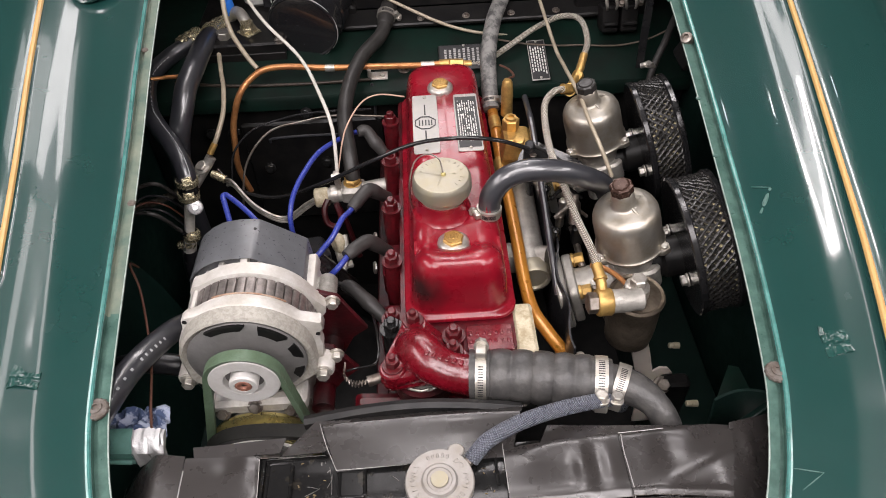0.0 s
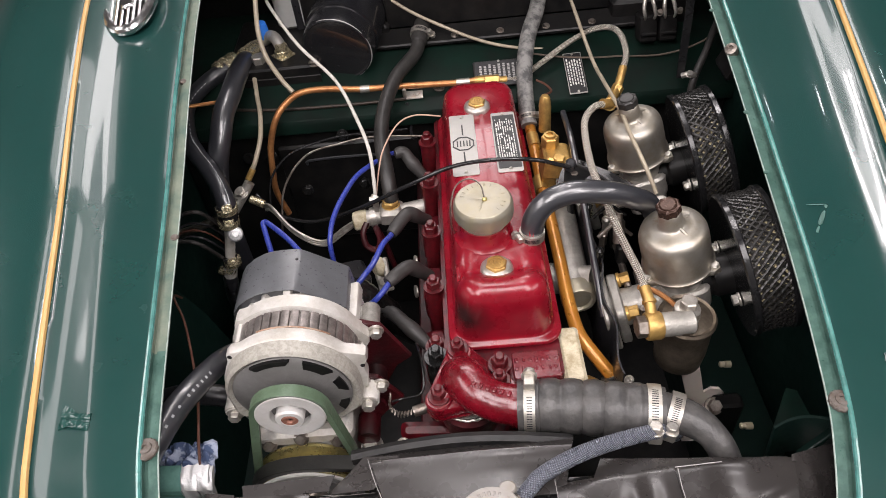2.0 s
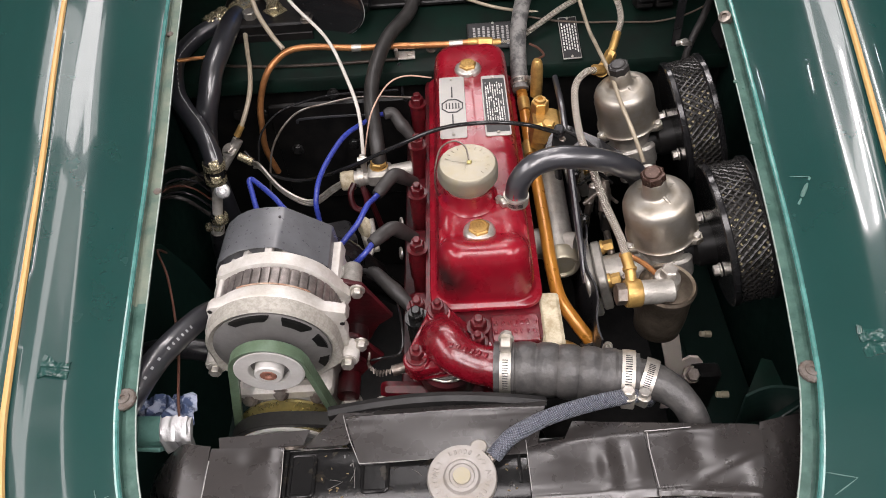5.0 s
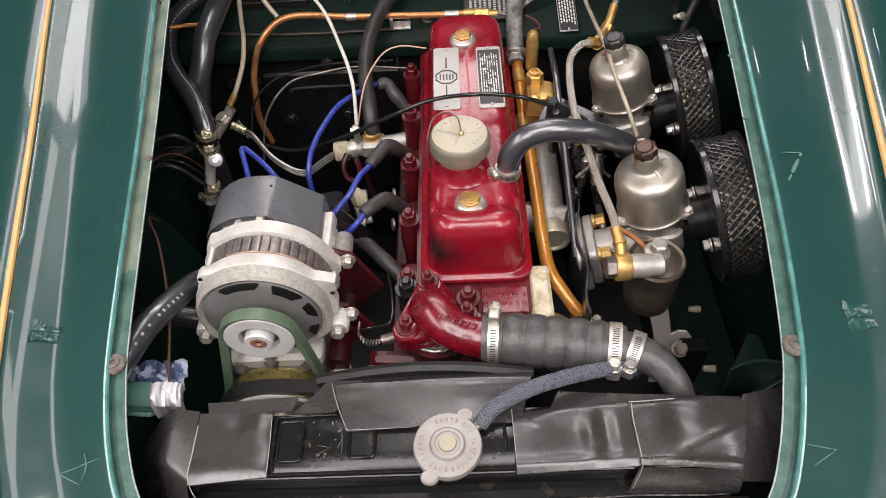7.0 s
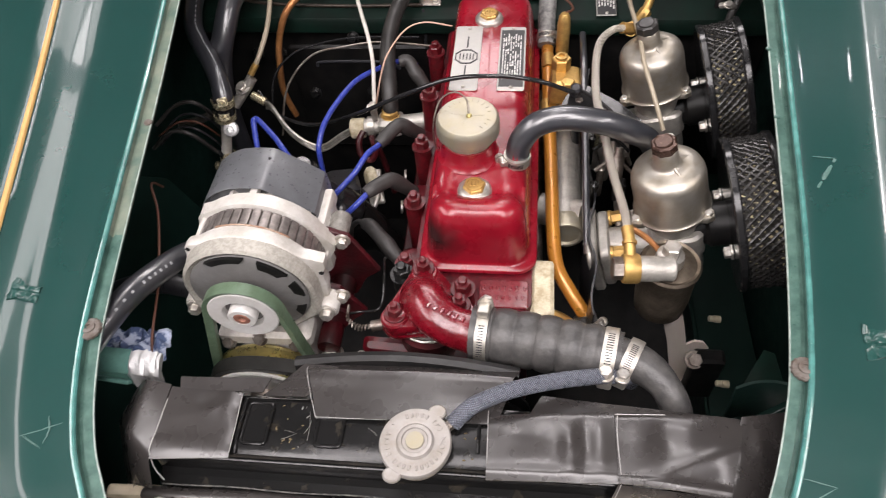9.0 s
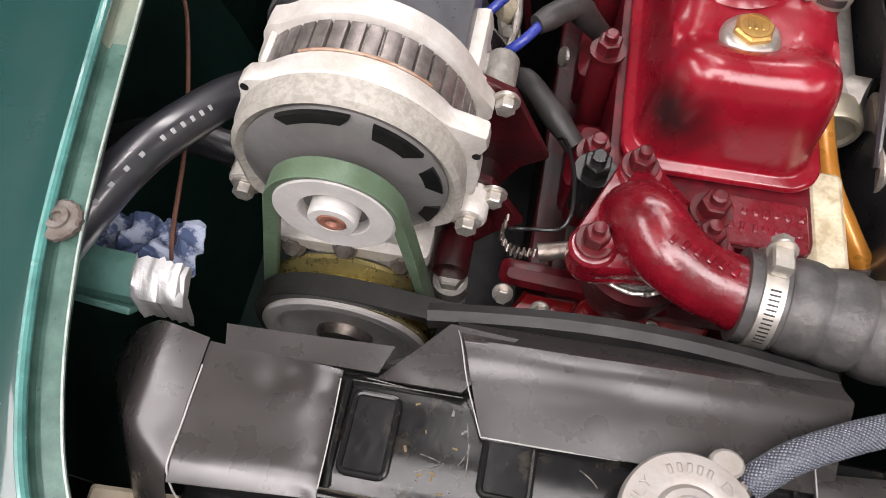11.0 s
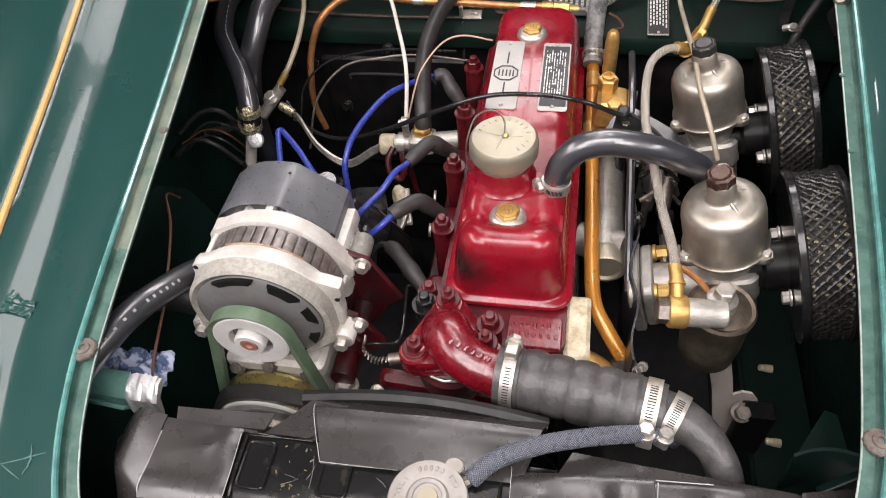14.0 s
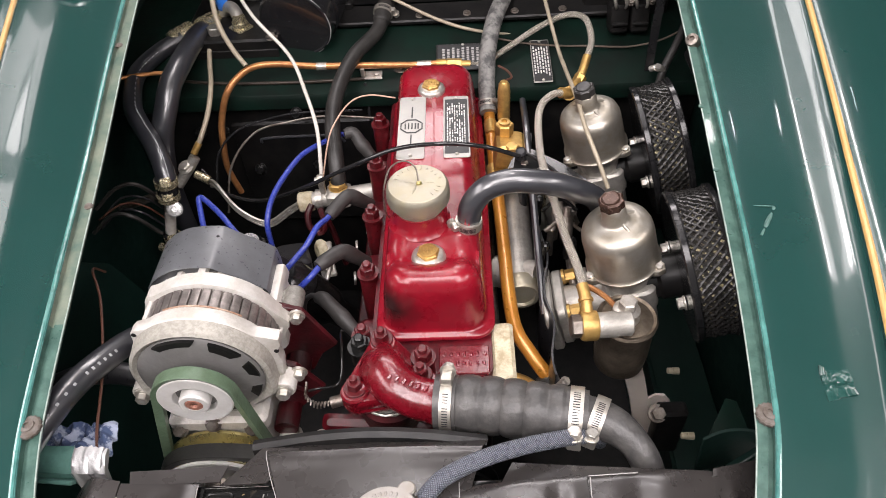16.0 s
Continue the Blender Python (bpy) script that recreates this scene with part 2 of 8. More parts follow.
GREEN_STAY = mat("pale_green_bracket_paint", (0.10, 0.215, 0.185), 0.35, 0, (0.05, 0.12, 0.10), 60, 0.8, 0.2, 200)
DIRT = mat("yellow_brown_dirt", (0.13, 0.10, 0.045), 0.8, 0, (0.12, 0.08, 0.04), 300, 0.8)
SCRATCH = mat("bare_scratch", (0.16, 0.155, 0.145), 0.5, 0.3, (0.05, 0.05, 0.05), 220, 0.95, contrast=(0.45, 0.55))
WIRE_PINK = mat("pale_wire", (0.60, 0.40, 0.30), 0.45)
BRAID = braid_mat("steel_braid", (0.84, 0.80, 0.72), (0.22, 0.19, 0.15), 165, 0.6, 0.38)
BRAID_BLACK = braid_mat("ribbed_blue_black_hose", (0.29, 0.31, 0.365), (0.055, 0.06, 0.078), 230, 0.2, 0.30)
FAN = mat("cream_fan_blade", (0.78, 0.70, 0.63), 0.5, 0, (0.80, 0.72, 0.64), 40, 0.7)
FILTER_IN = mat("filter_element", (0.03, 0.028, 0.022), 0.7, 0, (0.72, 0.62, 0.38), 190, 0.95, 0.6, 300, contrast=(0.53, 0.58))
MESH_BLACK = mat("black_mesh_metal", (0.014, 0.014, 0.014), 0.26, 0.2, (0.03, 0.028, 0.026), 80, 0.8)
GOLD_STEEL = mat("gold_passivated_steel", (0.56, 0.48, 0.20), 0.30, 0.85, (0.36, 0.30, 0.14), 60, 0.8, 0.2, 300)
CAST_DARK = mat("dark_grey_casting", (0.20, 0.195, 0.19), 0.38, 0.3, (0.15, 0.145, 0.14), 40, 0.8, 0.3, 300)
FLOAT = mat("tarnished_float_bowl", (0.24, 0.20, 0.155), 0.4, 0.8, (0.12, 0.095, 0.07), 70, 0.9, 0.3, 300)
CRINKLED_GLOSS = mat("crinkled_gloss", (0.011, 0.05, 0.043), 0.06, 0, (0.03, 0.08, 0.07), 160, 0.8, 0.5, 120)
PALE_STREAK = mat("streak_pale", (0.09, 0.17, 0.15), 0.5)
CONCRETE = mat("concrete_floor", (0.28, 0.27, 0.26), 0.6, 0, (0.2, 0.19, 0.18), 6, 0.8, 0.3, 60)
WALL_WHITE = mat("grey_wall_paint", (0.26, 0.26, 0.255), 0.7, 0, (0.21, 0.21, 0.205), 4, 0.6, 0.1, 90)
CEILING = mat("grey_ceiling_paint", (0.24, 0.24, 0.24), 0.7, 0, (0.20, 0.20, 0.20), 4, 0.6, 0.1, 90)
# lighter green carries the highlight along the shroud's rolled edge
LIP_HIGHLIGHT = mat("painted_lip_highlight", (0.085, 0.26, 0.235), 0.22, 0, (0.025, 0.09, 0.08), 50, 0.7, coat=0.8)
BOTTLE = mat("milky_plastic", (0.50, 0.50, 0.48), 0.4, 0, (0.38, 0.38, 0.36), 20, 0.7)
CHROME = mat("chrome", (0.8, 0.8, 0.8), 0.2, 1.0, (0.6, 0.6, 0.6), 60, 0.5)
STRIPE_WHITE = mat("white_hose_print", (0.50, 0.51, 0.52), 0.55)
INK_WHITE = mat("faded_white_marking", (0.36, 0.37, 0.38), 0.6)

def soot(m, at, reach, colour):
    """A smoky black stain with a ragged edge about one place."""
    nt = m.node_tree
    b = nt.nodes["Principled BSDF"]
    tc = nt.nodes.new("ShaderNodeTexCoord")
    far = nt.nodes.new("ShaderNodeVectorMath")
    far.operation = "DISTANCE"
    far.inputs[1].default_value = at
    nz = nt.nodes.new("ShaderNodeTexNoise")
    nz.inputs["Scale"].default_value, nz.inputs["Detail"].default_value = 45, 5
    nt.links.new(tc.outputs["Object"], far.inputs[0])
    nt.links.new(tc.outputs["Object"], nz.inputs["Vector"])
    rough_edge = nt.nodes.new("ShaderNodeMath")
    rough_edge.operation = "MULTIPLY_ADD"
    rough_edge.inputs[1].default_value = reach * 0.9
    nt.links.new(nz.outputs["Fac"], rough_edge.inputs[0])
    nt.links.new(far.outputs["Value"], rough_edge.inputs[2])
    mr = nt.nodes.new("ShaderNodeMapRange")
    mr.inputs["From Min"].default_value, mr.inputs["From Max"].default_value = reach * 0.75, reach * 1.55
    mr.inputs["To Min"].default_value, mr.inputs["To Max"].default_value = 0.92, 0.0
    nt.links.new(rough_edge.outputs[0], mr.inputs["Value"])
    mix = nt.nodes.new("ShaderNodeMix")
    mix.data_type = "RGBA"
    mix.inputs[7].default_value = (*colour, 1)
    nt.links.new(b.inputs["Base Color"].links[0].from_socket, mix.inputs[6])
    nt.links.new(mr.outputs["Result"], mix.inputs[0])
    nt.links.new(mix.outputs[2], b.inputs["Base Color"])


soot(RED, (-0.038, 0.531, 0.772), 0.030, (0.012, 0.008, 0.008))
for enamel in (RED, RED_CAST_GLOSS):
    enamel.node_tree.nodes["Principled BSDF"].inputs["Coat Roughness"].default_value = 0.15
TAPE.node_tree.nodes["Principled BSDF"].inputs["Specular IOR Level"].default_value = 0.85
PLASTIC_GREY.node_tree.nodes["Principled BSDF"].inputs["Specular IOR Level"].default_value = 0.9
GREEN_IN_SHADE.node_tree.nodes["Principled BSDF"].inputs["Specular IOR Level"].default_value = 0.15
BLACK_DIRTY.node_tree.nodes["Principled BSDF"].inputs["Specular IOR Level"].default_value = 0.38
for dull in (BLACK, GREEN_BAY_SHADE, RED_CAST):
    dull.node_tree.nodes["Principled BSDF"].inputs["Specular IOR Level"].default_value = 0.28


# ---- mesh helpers ----
def catmull(pts, per=10):
    P = [Vector(p) for p in pts]
    P = [P[0] * 2 - P[1]] + P + [P[-1] * 2 - P[-2]]
    out = []
    for i in range(1, len(P) - 2):
        for k in range(per):
            t = k / per
            a, b, c, d = P[i - 1:i + 3]
            out.append(0.5 * ((2 * b) + (c - a) * t + (2 * a - 5 * b + 4 * c - d) * t * t + (3 * b - a - 3 * c + d) * t ** 3))
    out.append(P[-2])
    return out


def loft(bm, rings, close=True, cap=(True, True), uv_scale=None):
    """Joins rings of equally many points with faces."""
    vs = [[bm.verts.new(p) for p in r] for r in rings]
    n = len(vs[0])
    uvl = bm.loops.layers.uv.verify()
    m = n if close else n - 1
    for i in range(len(vs) - 1):
        for j in range(m):
            q = (vs[i][j], vs[i][(j + 1) % n], vs[i + 1][(j + 1) % n], vs[i + 1][j])
            f = bm.faces.new(q)
            f.smooth = True
            if uv_scale:
                for lp, (a, b) in zip(f.loops, ((i, j), (i, j + 1), (i + 1, j + 1), (i + 1, j))):
                    lp[uvl].uv = (uv_scale[0][a], b / n * uv_scale[1])
    if close and cap[0]:
        bm.faces.new(vs[0][::-1])
    if close and cap[1]:
        bm.faces.new(vs[-1])
    return vs


def tube(bm, pts, r, n=12, per=10, smooth=True):
    """A pipe along a smooth line; r: a radius or a function of 0..1 along it."""
    L = catmull(pts, per) if smooth else [Vector(p) for p in pts]
    rings, up = [], None
    length, acc = 0.0, [0.0]
    for i in range(1, len(L)):
        length += (L[i] - L[i - 1]).length
        acc.append(length)
    for i, p in enumerate(L):
        t = (L[min(i + 1, len(L) - 1)] - L[max(i - 1, 0)]).normalized()
        if up is None:
            up = t.orthogonal().normalized()
        up = (up - t * up.dot(t)).normalized()
        side = t.cross(up)
        rr = r(acc[i] / length) if callable(r) else r
        rings.append([p + (up * math.cos(a) + side * math.sin(a)) * rr for a in (2 * math.pi * k / n for k in range(n))])
    loft(bm, rings, uv_scale=(acc, 2 * math.pi * (r(0.5) if callable(r) else r)))
    return L


def frame_of(origin, axis, x_hint=None):
    """A matrix whose z is axis."""
    z = Vector(axis).normalized()
    x = Vector(x_hint) if x_hint else z.orthogonal()
    x = (x - z * x.dot(z)).normalized()
    y = z.cross(x)
    m = Matrix((x, y, z)).transposed().to_4x4()
    m.translation = origin
    return m


def lathe(bm, profile, m=Matrix(), n=28, sharp=()):
    """Turns (radius, height) rows about z."""
    rings = [[m @ Vector((max(r, 1e-5) * math.cos(a), max(r, 1e-5) * math.sin(a), z)) for a in (2 * math.pi * k / n for k in range(n))] for r, z in profile]
    loft(bm, rings)


def rings_of(shape, rows, m=Matrix()):
    """shape: 2D outline; rows: (scale_x, scale_y, z)."""
    return [[m @ Vector((x * sx, y * sy, z)) for x, y in shape] for sx, sy, z in rows]


def round_rect(w, d, r, n=5):
    out = []
    for cx, cy, a0 in ((w / 2 - r, d / 2 - r, 0), (-w / 2 + r, d / 2 - r, 90), (-w / 2 + r, -d / 2 + r, 180), (w / 2 - r, -d / 2 + r, 270)):
        for k in range(n + 1):
            a = radians(a0 + 90 * k / n)
            out.append((cx + r * math.cos(a), cy + r * math.sin(a)))
    return out


def ngon(n, r, turn=0.0):
    return [(r * math.cos(2 * math.pi * k / n + turn), r * math.sin(2 * math.pi * k / n + turn)) for k in range(n)]


def prism(bm, outline, z0, z1, m=Matrix(), bevel=0.001):
    """An outline raised from z0 to z1 with softened top and bottom edges."""
    c = [sum(p[i] for p in outline) / len(outline) for i in (0, 1)]
    w = max(max(abs(p[0] - c[0]) for p in outline), 1e-4)
    d = max(max(abs(p[1] - c[1]) for p in outline), 1e-4)
    sx, sy = max(0.2, 1 - bevel / w), max(0.2, 1 - bevel / d)
    rows = [(sx, sy, z0), (1, 1, z0 + bevel), (1, 1, z1 - bevel), (sx, sy, z1)]
    rings = [[m @ Vector((c[0] + (x - c[0]) * a, c[1] + (y - c[1]) * b, z)) for x, y in outline] for a, b, z in rows]
    return loft(bm, rings)


def box(bm, c, size, bevel=0.002, rot=(0, 0, 0)):
    m = pose(*c, *rot)
    prism(bm, round_rect(size[0], size[1], max(bevel, 0.0003), 2), -size[2] / 2, size[2] / 2, m, bevel)


def hexbolt(bm, p, axis=(0, 0, 1), r=0.008, h=0.006, washer=1.5, stud=0.0):
    m = frame_of(p, axis)
    if washer:
        lathe(bm, [(r * washer, 0), (r * washer, h * 0.25), (r * washer * 0.95, h * 0.3), (0, h * 0.3)], m, 18)
    prism(bm, ngon(6, r), h * 0.25, h * 1.25, m, r * 0.12)
    if stud:
        lathe(bm, [(r * 0.5, h), (r * 0.5, h * 1.25 + stud), (r * 0.35, h * 1.3 + stud), (0, h * 1.3 + stud)], m, 12)


def add(name, bm, material, parent=None, label="", crisp=35):
    bmesh.ops.recalc_face_normals(bm, faces=bm.faces)
    me = bpy.data.meshes.new(name)
    for e in bm.edges:
        if len(e.link_faces) == 2 and e.calc_face_angle(0) > radians(crisp):
            e.smooth = False
    for f in bm.faces:
        f.smooth = True
    bm.to_mesh(me)
    bm.free()
    me.materials.append(material)
    ob = new(name, me)
    if parent:
        ob.parent = parent
    if label:
        ob["label"] = label
    return ob


def part(name, build, material, parent, label="", crisp=35):
    """build: a function that fills a bmesh."""
    bm = bmesh.new()
    build(bm)
    return add(name, bm, material, parent, label, crisp)


def thing(name, label, category, group="", kind=""):
    return tagged(new(name), label, category, group, kind)


def solid(name, build, material, label, category, group="", kind="", crisp=35):
    bm = bmesh.new()
    build(bm)
    return tagged(add(name, bm, material, None, "", crisp), label, category, group, kind)


# ---- the garage ----
def slab(bm, x0, x1, y0, y1, z0, z1):
    box(bm, ((x0 + x1) / 2, (y0 + y1) / 2, (z0 + z1) / 2), (x1 - x0, y1 - y0, z1 - z0), 0.002)


solid("floor", lambda b: slab(b, -4, 4, -4, 6, -0.1, 0), CONCRETE, "grey concrete workshop floor", "floor", kind="structure")
solid("ceiling", lambda b: slab(b, -4, 4, -4, 6, 2.8, 2.9), CEILING, "grey painted workshop ceiling", "ceiling", kind="structure")
for wname, dims in (("wall_west", (-4.1, -4, -4, 6)), ("wall_east", (4, 4.1, -4, 6)), ("wall_south", (-4, 4, -4.1, -4)), ("wall_north", (-4, 4, 6, 6.1))):
    solid(wname, lambda b, d=dims: slab(b, *d, 0, 2.8), WALL_WHITE, "grey painted workshop wall", "wall", kind="structure")

# ---- car body ----
car = thing("sports_car", "dark green open sports car with its bonnet removed", "car")
EDGE = [(-0.355, 1.3), (-0.353, 1.0), (-0.343, 0.824), (-0.328, 0.658), (-0.318, 0.522), (-0.309, 0.407), (-0.302, 0.357), (-0.29, 0.31), (-0.272, 0.27),
        (-0.235, 0.222), (-0.15, 0.185), (-0.025, 0.172), (0.095, 0.185), (0.18, 0.217), (0.219, 0.262), (0.237, 0.298), (0.251, 0.343), (0.261, 0.391),
        (0.272, 0.499), (0.279, 0.627), (0.286, 0.78), (0.292, 1.0), (0.294, 1.3)]


def rail_z(x, y):
    w = min(1, max(0, (x + 0.32) / 0.6))
    yy = y if y < 1.0 else 1.0 + (y - 1.0) * 0.4
    return (0.822 + 0.2 * (yy - 0.383)) * (1 - w) + (0.812 + 0.22 * (yy - 0.383)) * w


def stations():
    L = [Vector((p[0], p[1], 0)) for p in catmull([(x, y, 0) for x, y in EDGE], 8)]
    out = []
    for i, p in enumerate(L):
        t = (L[min(i + 1, len(L) - 1)] - L[max(i - 1, 0)]).normalized()
        n = Vector((t.y, -t.x, 0))
        out.append((p, n))
    return out


ST = stations()


def piping_at(p):
    return min(0.135, max(0.075, 0.105 + 0.065 * (p.y - 0.5)))


def turn(f, p):
    """Distance from the opening of a point on the turn up to the beading, which keeps one width all along."""
    pa = piping_at(p)
    k = min(1, max(0, (p.y - 0.42) / 0.3))
    c = pa * (0.84 if p.x > 0 else 0.75 + 0.05 * k)
    return min(c + (f - 0.73) * 0.105, pa - 0.003 - (0.96 - f) * 0.02)


def shroud_rows(p):
    pa = piping_at(p)
    return [(0.0133, 0.001), (0.0140, 0.0042), (0.0158, 0.0063), (0.019, 0.0070), (0.027, 0.0074), (turn(0.56, p) * 0.78, 0.0090)] + [(turn(f, p), 0.0108 + (z - 0.0108) * (0.80 + 0.24 * min(1, max(0, (p.y - 0.45) / 0.25)) if p.x > 0 else 1.02)) for f, z in (
        (0.56, 0.0108), (0.61, 0.0126), (0.66, 0.0149), (0.72, 0.0176), (0.78, 0.0203), (0.84, 0.0225), (0.90, 0.0243), (0.96, 0.0257))] + [(pa - 0.002, 0.0274), (pa - 0.0005, 0.0258), (pa - 0.0005, 0.014)]


def panel(bm, rows, run=ST):
    """Lofts rows(p) of (distance from the opening, height above the rail) round the opening."""
    rings = []
    for p, n in run:
        rings.append([Vector((p.x + n.x * d, p.y + n.y * d, rail_z(p.x, p.y) + dz)) for d, dz in rows(p)])
    loft(bm, rings, close=False)


def flange_rows(p):
    return [(0.006, -0.010), (0.0008, -0.004), (0, -0.001), (0.0008, 0.0006), (0.0085, 0.001), (0.0095, -0.0025), (0.0125, -0.0025), (0.0136, 0.003)]


# cream dust on the rear stretch beside the heater hoses
CREAM_RUN = [k for k in range(len(ST)) if ST[k][0].x < 0 and ST[k][0].y > 0.47]
lo_, hi_ = CREAM_RUN[0], CREAM_RUN[-1]
for run_, dusty in ((ST[:lo_ + 1], False), (ST[lo_:hi_ + 1], True), (ST[hi_:], False)):
    if len(run_) > 1:
        part("bonnet_flange", lambda b, r=run_: panel(b, flange_rows, r), FLANGE_CREAM if dusty else FLANGE, car, "green bonnet drain flange stained with cream dust" if dusty else "dusty green bonnet drain flange")
part("flange_edge", lambda b: tube(b, [(p.x + n.x * 0.0003, p.y + n.y * 0.0003, rail_z(p.x, p.y) + 0.0002) for p, n in ST], 0.0008, 6, smooth=False), FLANGE_EDGE, car, "pale worn sheet metal edge with painted highlight")
part("shroud", lambda b: panel(b, shroud_rows), GREEN, car, "glossy dark green shroud panel")
part("wing", lambda b: panel(b, lambda p: [(piping_at(p) + 0.0005, 0.014), (piping_at(p) + 0.0005, 0.026), (piping_at(p) + 0.002, 0.0275), (piping_at(p) + 0.02, 0.0315), (piping_at(p) + 0.05, 0.033), (piping_at(p) + 0.09, 0.030),
     (piping_at(p) + 0.14, 0.008), (piping_at(p) + 0.19, -0.035), (piping_at(p) + 0.23, -0.1), (piping_at(p) + 0.255, -0.2), (piping_at(p) + 0.262, -0.36)]), GREEN, car, "glossy dark green front wing")


part("drain_lip", lambda b: tube(b, [(p.x + n.x * 0.0148, p.y + n.y * 0.0148, rail_z(p.x, p.y) + 0.0048) for p, n in ST], 0.0026, 10, smooth=False), LIP_HIGHLIGHT, car, "rolled shroud edge with a painted highlight")


def build_piping(bm):
    tube(bm, [(p.x + n.x * piping_at(p), p.y + n.y * piping_at(p), rail_z(p.x, p.y) + 0.0275) for p, n in ST], 0.0031, 8, smooth=False)


part("piping", build_piping, PIPING, car, "tan beading between wing and shroud")
# inner panels of the engine bay, in greens darkened for its shade
part("inner_wing", lambda b: slab(b, -0.475, -0.463, 0.15, 1.25, 0.30, 0.80), GREEN_BAY_SHADE, car, "dark green inner wing")
part("inner_wing", lambda b: slab(b, 0.383, 0.395, 0.15, 1.25, 0.30, 0.80), GREEN_BAY_SHADE, car, "dark green inner wing")
part("splash_panel", lambda b: prism(b, [(0.30, 0.40), (0.30, 0.735), (0.52, 0.735), (0.62, 0.727), (0.68, 0.705), (0.715, 0.665), (0.725, 0.60), (0.725, 0.40)], -0.447, -0.443, Matrix(((0, -0.25, 1, 0.184), (1, 0, 0, 0), (0, 1, 0, 0), (0, 0, 0, 1))), 0.001), GREEN_BAY_SHADE, car, "dark green inner splash panel")
part("splash_panel", lambda b: prism(b, [(0.20, 0.30), (0.20, 0.66), (0.36, 0.66), (0.42, 0.46), (0.94, 0.46), (0.94, 0.30)], 0.290, 0.294, Matrix(((0, 0, 1, 0), (1, 0, 0, 0), (0, 1, 0, 0), (0, 0, 0, 1))), 0.001), GREEN_BAY_SHADE, car, "dark green inner splash panel")
# added black slab gives the dark depth below the engine
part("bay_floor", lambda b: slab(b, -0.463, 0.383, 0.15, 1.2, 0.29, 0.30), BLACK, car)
part("chassis_rail", lambda b: slab(b, -0.40, -0.32, 0.15, 1.19, 0.30, 0.44), GREEN_BAY_SHADE, car)
part("chassis_rail", lambda b: slab(b, 0.30, 0.375, 0.15, 1.19, 0.30, 0.44), GREEN_BAY_SHADE, car)
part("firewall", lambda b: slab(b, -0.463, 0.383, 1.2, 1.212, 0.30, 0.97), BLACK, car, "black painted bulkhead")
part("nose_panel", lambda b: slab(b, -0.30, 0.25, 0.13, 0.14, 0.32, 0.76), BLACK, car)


def build_ramp(bm):
    # sloping toe board with a turned lip
    pr = [(0.957, 0.722), (0.952, 0.726), (0.9515, 0.742), (0.955, 0.748), (0.962, 0.7505), (1.052, 0.789), (1.2, 0.80), (1.2, 0.79), (1.05, 0.775), (0.962, 0.735)]
    loft(bm, [[Vector((x, y, z + (x + 0.02) * -0.01)) for y, z in pr] for x in (-0.462, -0.2, 0.1, 0.382)])


# unseen panel, brought forward to shade the bulkhead and toe board
part("scuttle", lambda b: (slab(b, -0.62, 0.57, 1.06, 1.9, 0.945, 0.975)), GREEN, car, "unseen green panel that shades the bulkhead")
for wx in (-0.615, 0.565):
    wheel = part("wheel", lambda b, x=wx: lathe(b, [(0.17, -0.07), (0.18, -0.075), (0.29, -0.07), (0.305, -0.05), (0.305, 0.05), (0.29, 0.07), (0.18, 0.075), (0.17, 0.07), (0.17, -0.07)], frame_of((x, 0.45, 0.304), (1, 0, 0)), 40), RUBBER, car, "black tyre")
    part("rim", lambda b, x=wx: lathe(b, [(0, -0.02), (0.06, -0.03), (0.172, -0.06), (0.172, 0.06), (0.06, 0.03), (0, 0.02)], frame_of((x, 0.45, 0.304), (1, 0, 0)), 40), STEEL_DULL, wheel)
    part("axle", lambda b, x=wx: tube(b, [(x, 0.45, 0.305), (x * 0.6, 0.45, 0.312), (x * 0.4, 0.45, 0.312)], 0.025, 12, smooth=False), BLACK, wheel)
part("toe_board", build_ramp, GREEN_IN_SHADE, car, "dark green sloping toe board")
part("heater_shelf", lambda b: (box(b, (-0.2985, 1.10, 0.792), (0.143, 0.16, 0.02), 0.003), box(b, (-0.2985, 1.018, 0.778), (0.143, 0.004, 0.02), 0.001)), BLACK, car, "black heater shelf")
part("scuttle_strip", lambda b: box(b, (0.06, 1.075, 0.802), (0.40, 0.04, 0.008), 0.002, (12, 0, 0)), BLACK, car)
for sx in (-0.02, 0.05, 0.12, 0.19):
    part("screw", lambda b, x=sx: hexbolt(b, (x, 1.066, 0.804), (0, -0.3, 1), 0.004, 0.003), STEEL_DULL, car)
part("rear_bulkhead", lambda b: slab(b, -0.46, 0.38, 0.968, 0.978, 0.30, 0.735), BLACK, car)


def buffer(bm, p, r):
    m = pose(*p)
    pts = []
    for k in range(32):
        a = 2 * math.pi * k / 32
        rr = r * (1 if k % 2 else 0.93)
        pts.append((rr * math.cos(a), rr * math.sin(a)))
    prism(bm, pts, 0, 0.005, m, 0.0012)
    lathe(bm, [(r * 0.55, 0.0045), (r * 0.5, 0.0062), (r * 0.25, 0.0066), (r * 0.22, 0.003), (0, 0.003)], m, 20)


for bx, by in ((-0.3165, 0.383), (0.2705, 0.383)):
    part("rubber_stop", lambda b, x=bx, y=by: buffer(b, (x, y, rail_z(x, y)), 0.0108), RUST, car, "corroded round bonnet stop washer")
for bx, by in ((-0.3525, 0.825), (-0.327, 0.60)):
    part("screw", lambda b, x=bx, y=by: lathe(b, [(0.0045, 0), (0.0045, 0.001), (0.003, 0.0025), (0, 0.003)], pose(x, y, rail_z(x, y)), 12), RUST, car)
